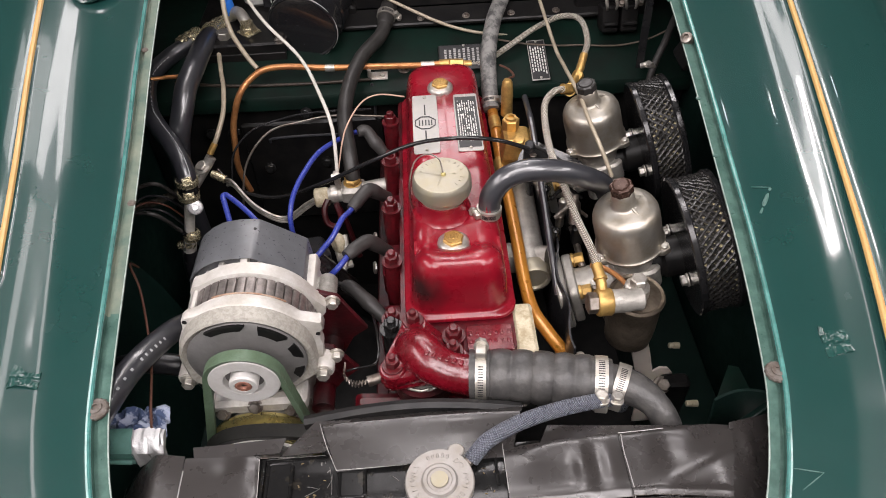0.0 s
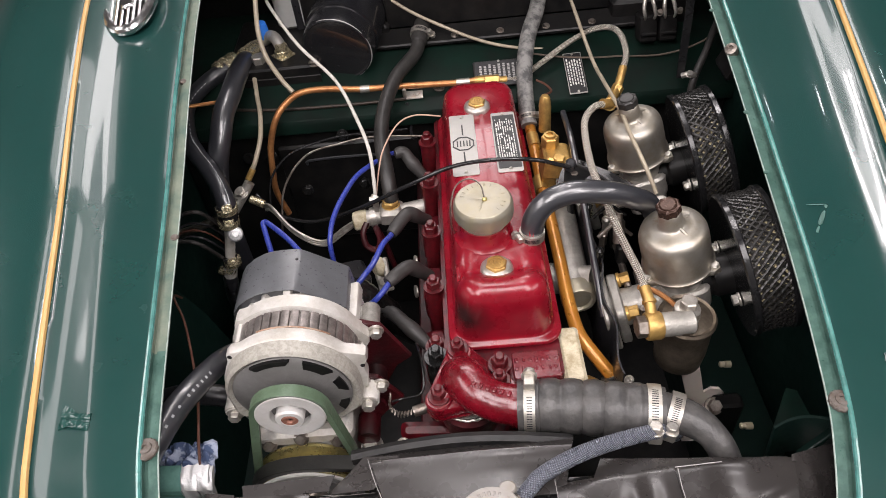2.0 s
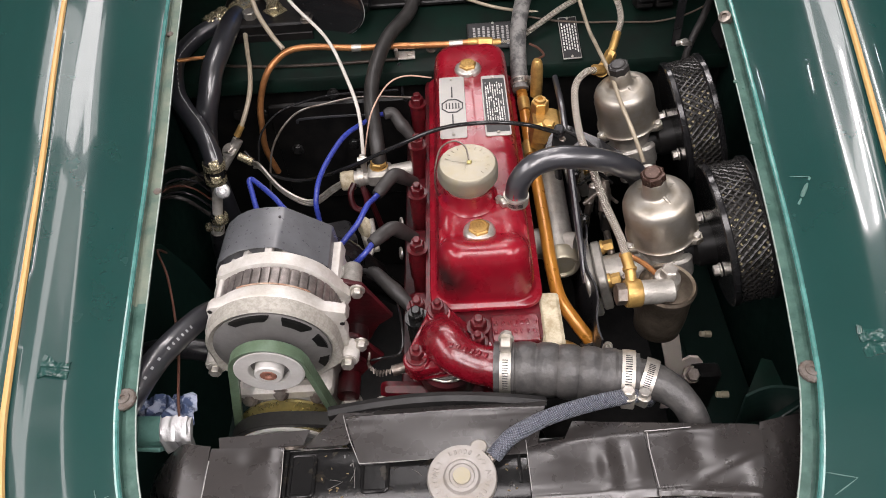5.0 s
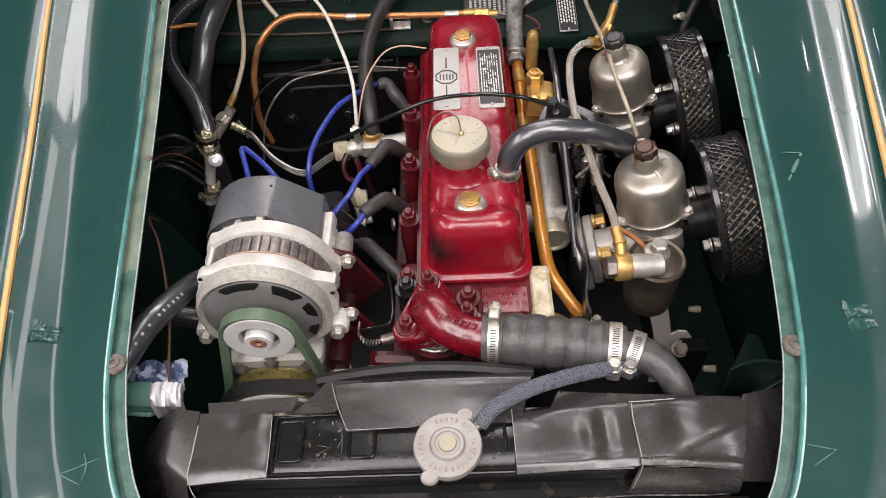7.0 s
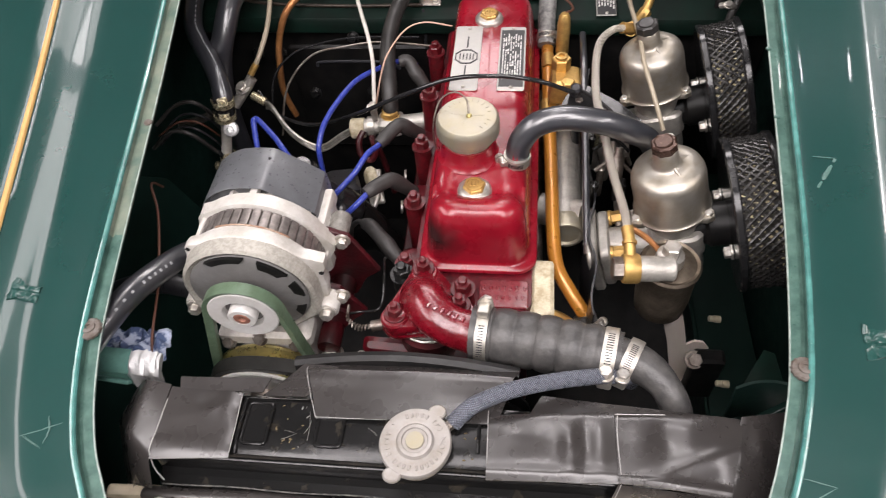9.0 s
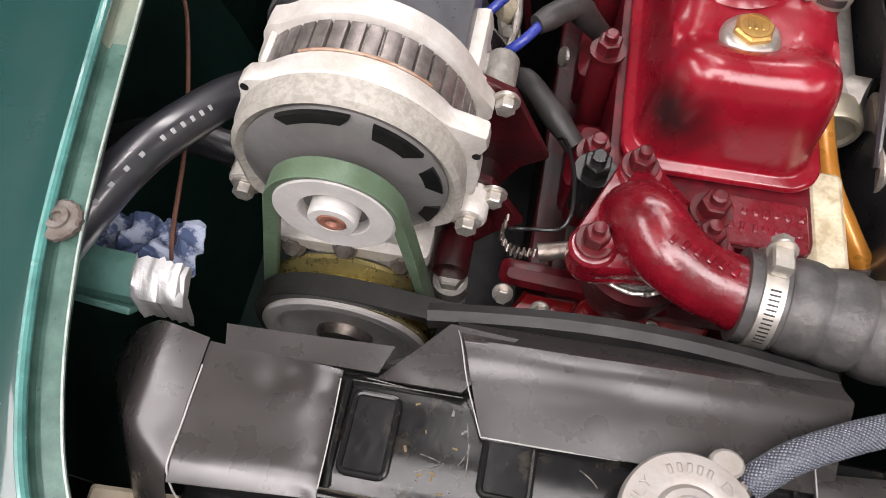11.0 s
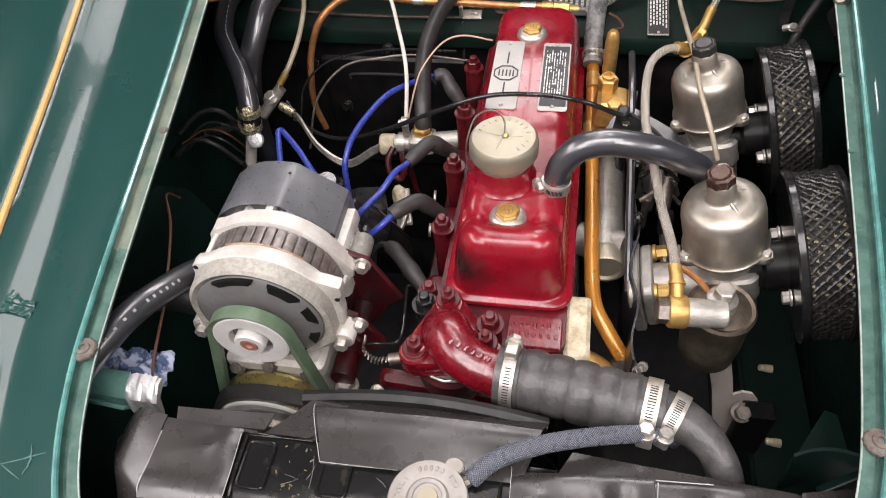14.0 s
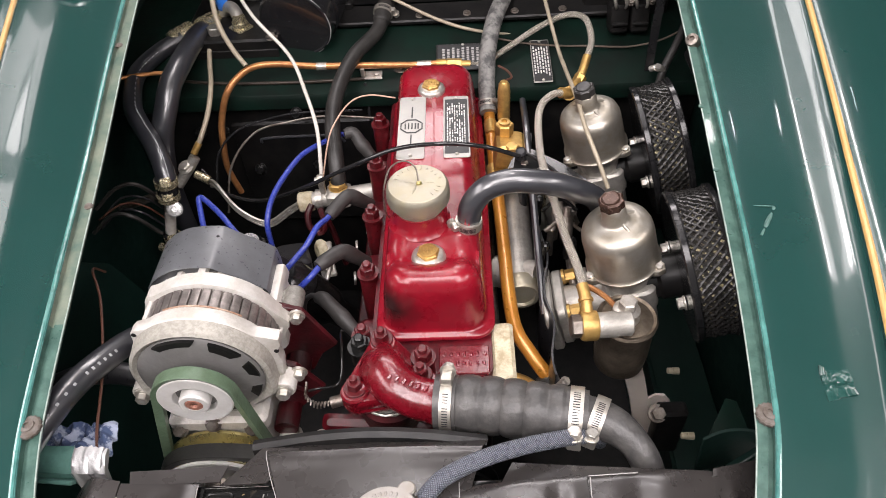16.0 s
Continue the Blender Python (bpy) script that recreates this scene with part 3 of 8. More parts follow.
part("rubber_buffer", lambda b: lathe(b, [(0.008, -0.002), (0.009, 0.004), (0.008, 0.011), (0.004, 0.0125), (0.0035, 0.009), (0, 0.009)], frame_of((0.294, 0.791, rail_z(0.294, 0.791) - 0.001), (-0.5, -0.4, 0.75)) @ Matrix.Scale(0.85, 4), 16), STEEL_DULL, car)
for by in (0.55, 0.62, 0.70, 0.86, 0.92):
    part("screw", lambda b, y=by: lathe(b, [(0.003, 0), (0.0028, 0.0012), (0, 0.0016)], pose(0.283 + (y - 0.7) * 0.03, y, rail_z(0.28, y)), 10), FLANGE, car)


# chrome vent grille in the shroud
def build_vent(bm):
    m = pose(-0.437, 0.965, rail_z(-0.35, 0.965) + 0.019, 11, -8, 5)
    L = [m @ Vector((0.033 * math.cos(a), 0.066 * math.sin(a), 0)) for a in (2 * math.pi * k / 32 for k in range(33))]
    tube(bm, L, 0.0068, 10, smooth=False)


vent = part("side_vent", build_vent, CHROME, car, "chrome oval vent grille with vertical bars")
part("vent_shadow", lambda b: prism(b, [(0.032 * math.cos(a), 0.065 * math.sin(a)) for a in (2 * math.pi * q / 32 for q in range(32))], -0.004, -0.001, pose(-0.437, 0.965, rail_z(-0.35, 0.965) + 0.019, 11, -8, 5), 0.0005), BLACK, vent, "dark opening behind the bars")
for k in range(-3, 4):
    def bar(b, k=k):
        m = pose(-0.437, 0.965, rail_z(-0.35, 0.965) + 0.019, 11, -8, 5)
        hh = 0.06 * math.sqrt(1 - (k * 0.0078 / 0.03) ** 2)
        tube(b, [m @ Vector((k * 0.0078, -hh, 0)), m @ Vector((k * 0.0078, hh, 0))], 0.0030, 8, smooth=False)
    part("bar", bar, CHROME, vent)
part("badge", lambda b: prism(b, round_rect(0.017, 0.050, 0.008, 4), 0.001, 0.0065, pose(-0.437, 0.965, rail_z(-0.35, 0.965) + 0.019, 11, -8, 5), 0.001), CHROME, vent)

# ---- engine ----
engine = thing("engine", "dark red painted four cylinder engine block with grimy castings", "engine")
part("block", lambda b: (slab(b, -0.10, 0.06, 0.50, 0.95, 0.32, 0.625), slab(b, -0.085, 0.045, 0.47, 0.51, 0.34, 0.64)), RED_DARK, engine, "grimy dark red engine block")


def build_head(bm):
    out = round_rect(0.124, 0.475, 0.012, 4)
    rings_ = rings_of(out, [(1, 1, 0.628), (1, 1, 0.7275), (0.99, 0.996, 0.7305)], pose(-0.001, 0.7185, 0))
    loft(bm, rings_)


part("cylinder_head", build_head, RED_CAST, engine, "rough red painted cylinder head")
for wy in (0.56, 0.66, 0.76, 0.86):
    part("plug_boss", lambda b, y=wy: box(b, (-0.072, y, 0.675), (0.03, 0.055, 0.05), 0.008), RED_CAST, engine)
part("head_gasket", lambda b: slab(b, -0.075, 0.075, 0.478, 0.952, 0.6245, 0.629), STEEL_DULL, engine)
part("number_pad", lambda b: prism(b, round_rect(0.05, 0.034, 0.003, 3), 0.7295, 0.7335, pose(0.0325, 0.5005, 0), 0.001), RED_CAST_GLOSS, engine, "raised casting pad with illegible marks")
rk = random.Random(8)
for i in range(2):
    for j in range(7):
        part("cast_mark", lambda b, i=i, j=j: box(b, (0.012 + j * 0.0068 + rk.uniform(-0.001, 0.001), 0.4955 + i * 0.011, 0.7336), (rk.uniform(0.0022, 0.0042), rk.uniform(0.004, 0.007), 0.0026), 0.0008, (0, 0, rk.uniform(-15, 15))), RED_CAST_GLOSS, engine)
part("end_plate", lambda b: box(b, (0.0715, 0.514, 0.690), (0.024, 0.074, 0.076), 0.004), CREAM, engine, "cream gasket plate at the head corner")
part("water_passage", lambda b: (tube(b, [(0.076, 0.515, 0.67), (0.092, 0.51, 0.668), (0.105, 0.505, 0.66)], 0.012, 14)), BRASS, engine, "brassy water outlet stub")


def head_nut(bm, x, y, z0, z1, r=0.0085):
    lathe(bm, [(r * 1.25, z0), (r * 1.25, z1 - 0.022), (r * 1.05, z1 - 0.018), (0, z1 - 0.018)], pose(x, y, 0), 16)
    lathe(bm, [(r * 1.45, z1 - 0.019), (r * 1.45, z1 - 0.016), (0, z1 - 0.016)], pose(x, y, 0), 18)
    prism(bm, ngon(6, r), z1 - 0.017, z1 - 0.006, pose(x, y, 0, 0, 0, 11 * y * 100), 0.001)
    lathe(bm, [(r * 0.55, z1 - 0.008), (r * 0.55, z1 - 0.001), (r * 0.4, z1), (0, z1)], pose(x, y, 0), 12)


for ny, nz in ((0.535, 0.748), (0.616, 0.755), (0.700, 0.762), (0.785, 0.768), (0.868, 0.772)):
    part("head_nut", lambda b, y=ny, z=nz: head_nut(b, -0.0715, y, 0.655, z), RED_NUT, engine, "red painted stud nut")
part("head_nut", lambda b: head_nut(b, -0.0065, 0.489, 0.72, 0.772, 0.0085), RED_NUT, engine)
part("dark_stud", lambda b: head_nut(b, -0.0715, 0.515, 0.70, 0.757, 0.009), BLACK_DIRTY, engine, "greasy black stud nut")

# ---- rocker cover ----
cover = thing("rocker_cover", "deep red pressed steel rocker cover with two brass nuts", "rocker cover")


def cover_ring(x0, x1, y0, y1, r, z, n=10):
    cx, cy = (x0 + x1) / 2, (y0 + y1) / 2
    out = []
    corners = ((x1 - r, y1 - r, 0), (x0 + r, y1 - r, 90), (x0 + r, y0 + r, 180), (x1 - r, y0 + r, 270))
    for i, (ax, ay, a0) in enumerate(corners):
        for k in range(n + 1):
            a = radians(a0 + 90 * k / n)
            out.append(Vector((ax + r * math.cos(a), ay + r * math.sin(a), z)))
        # points along the next side
        bx, by, b0 = corners[(i + 1) % 4]
        e = radians(a0 + 90)
        p, q = Vector((ax + r * math.cos(e), ay + r * math.sin(e), z)), Vector((bx + r * math.cos(e), by + r * math.sin(e), z))
        m = 36 if abs(p.y - q.y) > 0.1 else 12
        for k in range(1, m):
            out.append(p.lerp(q, k / m))
    return out


def bumpy(v):
    """The pressed shape of the top: shoulders at the front, dished seats for the nuts."""
    z = 0.0
    d = math.hypot(v.x, (v.y - 0.581))
    z -= 0.0045 * math.exp(-(d / 0.024) ** 2)
    d = math.hypot(v.x, (v.y - 0.866))
    z -= 0.006 * math.exp(-(d / 0.024) ** 2)
    if v.y < 0.62:
        z -= 0.0095 * math.exp(-((v.y - 0.580) / 0.0125) ** 2)
        z += 0.0022 * math.exp(-((v.y - 0.548) / 0.012) ** 2)
    # two shallow lengthwise beads under the plates
    z += 0.0015 * (math.exp(-((v.x + 0.022) / 0.012) ** 2) + math.exp(-((v.x - 0.031) / 0.012) ** 2)) * (1 if 0.70 < v.y < 0.86 else 0.5)
    return z


def build_cover(bm):
    xs = (-0.0572, 0.0652)
    y0, y1 = 0.5245, 0.956
    rows = [(0.000, 0.7335), (0.000, 0.7365), (0.0015, 0.738), (0.0055, 0.7385), (0.0072, 0.740), (0.0078, 0.744)]
    rings_ = [cover_ring(xs[0] + i, xs[1] - i, y0 + i, y1 - i, 0.022, z) for i, z in rows]
    # wall, leaning in, then the rounded shoulder: side inset, front inset, rear inset, height
    for i, ff, fr, z in ((0.0085, 0.0085, 0.010, 0.755), (0.0105, 0.0090, 0.0155, 0.775), (0.0125, 0.0098, 0.0205, 0.788), (0.0145, 0.0110, 0.024, 0.796), (0.0175, 0.0138, 0.0285, 0.802), (0.0215, 0.0178, 0.034, 0.8055), (0.026, 0.0225, 0.0395, 0.8075), (0.032, 0.028, 0.046, 0.8083)):
        rings_.append(cover_ring(xs[0] + i, xs[1] - i, y0 + ff, y1 - fr * 0.9, 0.024 - (i - 0.0085) * 0.2, z))
    for i, ff in ((0.036, 0.0335), (0.040, 0.039), (0.044, 0.0445), (0.048, 0.050), (0.051, 0.0555), (0.054, 0.061), (0.0565, 0.067), (0.0585, 0.075)):
        rings_.append(cover_ring(xs[0] + i, xs[1] - i, y0 + ff, y1 - i - 0.01, max(0.0012, 0.02 - (i - 0.03) * 0.7), 0.8085))
    for r in rings_[10:]:
        w = 1.0
        for v in r:
            v.z += bumpy(v) * min(1, max(0, (v.z - 0.79) / 0.012))
    loft(bm, rings_, cap=(False, True))


part("cover_shell", build_cover, RED, cover, "deep red gloss pressed cover", crisp=60)


def oct_nut(bm, y, z, r):
    m = pose(0.0, y, z)
    prism(bm, ngon(6, r, 0.3), 0, 0.0065, m, 0.0012)
    lathe(bm, [(r * 0.8, 0.006), (r * 0.78, 0.0074), (r * 0.62, 0.0076), (r * 0.6, 0.0069), (0, 0.0069)], m, 24)


for ny in (0.581, 0.866):
    zz = 0.8085 - (0.0142 if ny < 0.7 else 0.005)
    nut = part("cap_nut", lambda b, y=ny, z=zz: oct_nut(b, y, z + 0.0062, 0.0118), BRASS, cover, "brass hexagon cap nut")
    part("cup_washer", lambda b, y=ny, z=zz: lathe(b, [(0.0175, -0.004), (0.0178, 0.003), (0.0168, 0.0062), (0.0140, 0.0085), (0.0118, 0.009), (0, 0.009)], pose(0, y, z), 32), STEEL, nut, "bright cup washer")
    for k in (-1, 0, 1):
        part("mark", lambda b, y=ny, z=zz, k=k: box(b, (k * 0.0036, y, z + 0.0133), (0.0017, 0.0062, 0.0011), 0.0003), BRASS, nut)


# plates on the cover
def plate(name, material, x0, x1, y0, y1, lab):
    return part(name, lambda b: prism(b, round_rect(x1 - x0, y1 - y0, 0.003, 3), 0, 0.0012, pose((x0 + x1) / 2, (y0 + y1) / 2, 0.8096), 0.0003), material, cover, lab)


p1 = plate("name_plate", PLATE_ALU, -0.0385, -0.0062, 0.722, 0.845, "silver plate with a black octagon emblem")


def octo(b):
    m = pose(-0.0225, 0.7835, 0.8107)
    for r0, r1 in ((0.0128, 0.0145), (0.0, 0.0)):
        if r1:
            a, c = ngon(8, r0, math.pi / 8), ngon(8, r1, math.pi / 8)
            vs = [[m @ Vector((x, y, 0.0008)) for x, y in o] for o in (a, c)]
            loft(b, [[v - Vector((0, 0, 0.0006)) for v in vs[0]], vs[0], vs[1], [v - Vector((0, 0, 0.0006)) for v in vs[1]]], cap=(False, False))


part("emblem_ring", octo, INK, p1, "black octagon outline")
for ex in (-0.0075, -0.0035, 0.0005, 0.0045, 0.008):
    part("emblem_bar", lambda b, x=ex: box(b, (-0.0225 + x, 0.7835, 0.8112), (0.0016, 0.011, 0.0008), 0.0002), INK, p1)
for ey in (0.812, 0.756):
    part("stripe", lambda b, y=ey: box(b, (-0.0225, y, 0.8110), (0.0018, 0.022, 0.0006), 0.0002), INK, p1)
p2 = plate("data_plate", PLATE_ALU, 0.0155, 0.0465, 0.722, 0.843, "black printed data plate with worn white lettering bars")
part("black_field", lambda b: prism(b, round_rect(0.0275, 0.107, 0.001, 2), 0.0011, 0.0016, pose(0.031, 0.7825, 0.8096), 0.0002), INK, p2)
rnd = random.Random(4)
for k in range(8):
    x = 0.0205 + k * 0.0029
    y = 0.830 - rnd.uniform(0, 0.012)
    while y > 0.744:
        w = rnd.uniform(0.0016, 0.006)
        if rnd.random() < 0.9:
            part("print_bar", lambda b, x=x, w=w, y=y: box(b, (x, y - w / 2, 0.81145), (rnd.uniform(0.0009, 0.0015), w, 0.0005), 0.0001), PAPER_WHITE, p2)
        y -= w + rnd.uniform(0.0007, 0.002)
for x, y, w, h in ((0.024, 0.795, 0.004, 0.006), (0.031, 0.767, 0.005, 0.004), (0.022, 0.815, 0.003, 0.005), (0.036, 0.752, 0.006, 0.003), (0.027, 0.748, 0.005, 0.003)):
    part("worn_patch", lambda b, a=(x, y, w, h): prism(b, [(a[0] + a[2] * 0.5 * math.cos(q) * (0.7 + 0.3 * math.sin(3 * q)), a[1] + a[3] * 0.5 * math.sin(q) * (0.7 + 0.3 * math.cos(2 * q))) for q in (2 * math.pi * k / 14 for k in range(14))], 0.8110, 0.81165, Matrix(), 0.0001), PAPER_WHITE, p2)
for pl, px in ((p1, -0.0225), (p2, 0.031)):
    for py in (0.728, 0.839):
        part("rivet", lambda b, x=px, y=py: lathe(b, [(0.0022, 0), (0.002, 0.001), (0.001, 0.0015), (0, 0.0016)], pose(x, y, 0.811), 12), STEEL, pl)

# breather stub on the cover
part("breather_stub", lambda b: tube(b, [(0.041, 0.612, 0.79), (0.041, 0.613, 0.805), (0.042, 0.616, 0.822)], 0.0105, 16), RED, cover)

oil_cap = thing("oil_filler_cap", "round brushed aluminium oil filler cap with a lanyard wire", "oil cap")


def build_oil(bm):
    rows = [(0.0255, 0.806), (0.0255, 0.834), (0.0305, 0.8345), (0.0318, 0.836), (0.0322, 0.838), (0.0322, 0.8475), (0.0314, 0.852), (0.029, 0.8545), (0.020, 0.8556), (0.006, 0.856), (0.0045, 0.8555), (0, 0.8555)]
    rings_ = []
    for r, z in rows:
        n = 96
        rings_.append([Vector((-0.0085 + r * (1 - (0.018 if (k % 2 and 0.837 < z < 0.854) else 0)) * math.cos(2 * math.pi * k / n), 0.6285 + r * (1 - (0.018 if (k % 2 and 0.837 < z < 0.854) else 0)) * math.sin(2 * math.pi * k / n), z)) for k in range(n)])
    loft(bm, rings_)


part("cap", build_oil, ALU_TURNED, oil_cap)
part("neck", lambda b: lathe(b, [(0.034, 0.806), (0.031, 0.809), (0.0285, 0.814), (0.0275, 0.826), (0, 0.826)], pose(-0.0085, 0.6285, 0), 32), RED, oil_cap, "red pressed filler neck")
part("rivet", lambda b: lathe(b, [(0.003, 0.8555), (0.0028, 0.857), (0.0015, 0.858), (0, 0.858)], pose(-0.0065, 0.627, 0), 14), GOLD_STEEL, oil_cap)
part("lanyard", lambda b: tube(b, [(-0.0065, 0.627, 0.857), (-0.010, 0.640, 0.866), (-0.022, 0.649, 0.867), (-0.036, 0.644, 0.862), (-0.043, 0.632, 0.845), (-0.044, 0.628, 0.822), (-0.041, 0.63, 0.806)], 0.0009, 6), STEEL_DULL, oil_cap, "thin lanyard wire")
for k in range(22):
    a = 2 * math.pi * k / 22
    if 0.2 < a < 2.9 or a > 5.2:
        part("mark", lambda b, a=a: box(b, (-0.0085 + 0.0225 * math.cos(a), 0.6285 + 0.0225 * math.sin(a), 0.8555), (0.004, 0.0012, 0.0008), 0.0002, (0, 0, math.degrees(a))), ALU_TURNED, oil_cap)

rs = random.Random(12)
for k in range(5):
    a = rs.uniform(0, 6.28)
    part("radial_scratch", lambda b, a=a, r1=rs.uniform(0.008, 0.02): box(b, (-0.0065 + (r1 / 2 + 0.003) * math.cos(a), 0.627 + (r1 / 2 + 0.003) * math.sin(a), 0.8559), (r1, 0.0004, 0.0003), 0.0001, (0, 0, math.degrees(a))), ALU_TURNED, oil_cap)

# ---- thermostat housing ----
thermo = thing("thermostat_housing", "glossy red painted water outlet elbow bolted to the head", "housing")


def build_thermo(bm):
    tri = [(-0.047, 0.509), (-0.070, 0.455), (-0.006, 0.463)]
    ring = []
    for i, (x, y) in enumerate(tri):
        c = Vector((sum(p[0] for p in tri) / 3, sum(p[1] for p in tri) / 3))
        a0 = math.atan2(y - c.y, x - c.x)
        for k in range(-4, 5):
            a = a0 + k * 0.26
            ring.append((x + 0.0135 * math.cos(a), y + 0.0135 * math.sin(a)))
    prism(bm, ring, 0.738, 0.752, Matrix(), 0.002)
    prism(bm, [(c.x + (x - c.x) * 0.97, c.y + (y - c.y) * 0.97) for x, y in ring], 0.7305, 0.738, Matrix(), 0.001)
    # domed elbow
    rows = []
    path = catmull([(-0.046, 0.482, 0.738), (-0.045, 0.477, 0.752), (-0.041, 0.466, 0.7615), (-0.030, 0.452, 0.7630), (-0.013, 0.4425, 0.7600), (0.008, 0.4375, 0.758)], 6)
    tube(bm, path, lambda s: 0.0245 - 0.0050 * min(1, s * 1.5) + 0.0015 * max(0, (s - 0.9) * 10), 24, smooth=False)


part("elbow", build_thermo, RED_CAST_GLOSS, thermo, "", 50)
for bx, by in ((-0.047, 0.509), (-0.070, 0.455), (-0.006, 0.463)):
    part("web", lambda b, x=bx, y=by: tube(b, [(x, y, 0.748), (x + (-0.041 - x) * 0.55, y + (0.4757 - y) * 0.55, 0.7545), (-0.041, 0.4757, 0.762)], lambda s: 0.0085 + 0.006 * s, 12), RED_CAST_GLOSS, thermo)
    part("bolt_boss", lambda b, x=bx, y=by: lathe(b, [(0.0137, 0.738), (0.0137, 0.7525), (0.012, 0.7545), (0, 0.7545)], pose(x, y, 0), 24), RED_CAST_GLOSS, thermo)
for k in range(6):
    part("cast_mark", lambda b, k=k: box(b, (-0.034 + 0.0065 * k, 0.4490 - 0.0022 * k, 0.7838 - 0.0008 * k), (0.0032, 0.0055, 0.0018), 0.0006, (0, 8, -33)), RED_CAST_GLOSS, thermo)
part("gasket", lambda b: prism(b, [(-0.041 + 0.0285 * math.cos(2 * math.pi * k / 20), 0.472 + 0.0285 * math.sin(2 * math.pi * k / 20)) for k in range(20)], 0.7265, 0.7315, Matrix(), 0.0008), GASKET, thermo, "grey crusted gasket edge")
part("gasket_bead", lambda b: tube(b, [(-0.041 + (0.0305 + 0.0012 * noise.noise(Vector((k * 0.7, 1, 2)))) * math.cos(radians(150 + 9 * k)), 0.472 + 0.0305 * math.sin(radians(150 + 9 * k)), 0.7300 + 0.0010 * noise.noise(Vector((k * 0.9, 4, 2)))) for k in range(21)], lambda q: 0.0012 + 0.0009 * abs(noise.noise(Vector((q * 30, 1, 1)))), 8), STEEL, thermo, "squeezed out pale sealant bead")
part("lower_body", lambda b: lathe(b, [(0.016, 0.672), (0.026, 0.685), (0.031, 0.705), (0.0325, 0.7265), (0, 0.7266)], pose(-0.040, 0.468, 0), 36), RED_DARK, thermo, "oily dark red thermostat seat")
for bx, by, bz in ((-0.048, 0.512, 0.754), (-0.0695, 0.457, 0.754), (-0.0085, 0.4695, 0.754)):
    part("nut", lambda b, x=bx, y=by, z=bz: hexbolt(b, (x, y, z), (0, 0, 1), 0.0075, 0.010, 1.5, 0.005), RED_NUT, thermo, "red painted hexagon nut")

# ---- radiator ----
rad = thing("radiator", "black painted radiator with black sheet taped over its top tank", "radiator")


def build_tank(bm):
    pr = [(0.352, 0.70), (0.354, 0.772), (0.350, 0.782), (0.340, 0.7848), (0.306, 0.7848), (0.299, 0.781), (0.2965, 0.772), (0.2955, 0.752), (0.291, 0.7475), (0.284, 0.7465), (0.2825, 0.742), (0.282, 0.70)]
    rows = []
    for x, s in ((-0.252, 0.86), (-0.2495, 0.97), (-0.244, 1), (-0.1, 1), (0.1, 1), (0.205, 1), (0.2095, 0.97), (0.212, 0.86)):
        rows.append([Vector((x, 0.316 + (y - 0.316) * s, 0.70 + (z - 0.70) * (0.5 + 0.5 * s))) for y, z in pr])
    loft(bm, rows)
    slab(bm, -0.25, 0.21, 0.285, 0.345, 0.34, 0.702)


part("tank", build_tank, BLACK_DIRTY, rad, "scuffed gloss black top tank")
for x0, x1, y0, y1 in ((-0.1735, -0.1515, 0.3055, 0.3425), (-0.1125, -0.0895, 0.307, 0.336)):
    part("embossed_panel", lambda b, a=(x0, x1, y0, y1): prism(b, round_rect(a[1] - a[0], a[3] - a[2], 0.003, 3), 0.7845, 0.7868, pose((a[0] + a[1]) / 2, (a[2] + a[3]) / 2, 0), 0.0012), BLACK_DIRTY, rad)
    part("panel_bead", lambda b, a=(x0, x1, y0, y1): tube(b, [((a[0] + a[1]) / 2 + x, (a[2] + a[3]) / 2 + y, 0.7862) for x, y in round_rect(a[1] - a[0] - 0.002, a[3] - a[2] - 0.002, 0.003, 3) + round_rect(a[1] - a[0] - 0.002, a[3] - a[2] - 0.002, 0.003, 3)[:1]], 0.0017, 10, smooth=False), BLACK_DIRTY, rad)


def sheet(bm, x0, x1, y0, y1, zf, nx=40, ny=18, wob=0.0, quad=None):
    """A thin creased sheet with both faces; quad: its four corners, anticlockwise from the front left."""
    q = quad or ((x0, y0), (x1, y0), (x1, y1), (x0, y1))
    rings_ = []
    for i in range(nx + 1):
        u = i / nx
        row = []
        for j in range(ny + 1):
            v = j / ny
            x = (q[0][0] * (1 - u) + q[1][0] * u) * (1 - v) + (q[3][0] * (1 - u) + q[2][0] * u) * v
            y = (q[0][1] * (1 - u) + q[1][1] * u) * (1 - v) + (q[3][1] * (1 - u) + q[2][1] * u) * v
            y += noise.noise(Vector((x * 60, y * 60, 3))) * wob * (1 if v in (0, 1) else 0)
            row.append(Vector((x, y, zf(u, v, x, y))))
        rings_.append(row + [p - Vector((0, 0, 0.0012)) for p in reversed(row)])
    loft(bm, rings_)


def crease(x, y, s):
    return noise.noise(Vector((x * 20, y * 26, s))) * 0.0034 + (0.25 - abs(noise.noise(Vector((x * 13, y * 34, s + 5))))) * 0.0036


def ridge(x, c, w, h):
    return h * math.exp(-((x - c) / w) ** 2)


def over_edge(y, y0, depth):
    """The front edge turned down over the tank."""
    return -depth * min(1, max(0, (y0 + 0.010 - y) / 0.010)) ** 1.5


def soft_step(d, w):
    """Rounded ramp: 0 below 0, d above it."""
    return w * math.log1p(math.exp(max(-30, min(30, d / w))))


def dent(x, y, cx, cy, wx, wy, h):
    return h * math.exp(-((x - cx) / wx) ** 2 - ((y - cy) / wy) ** 2)


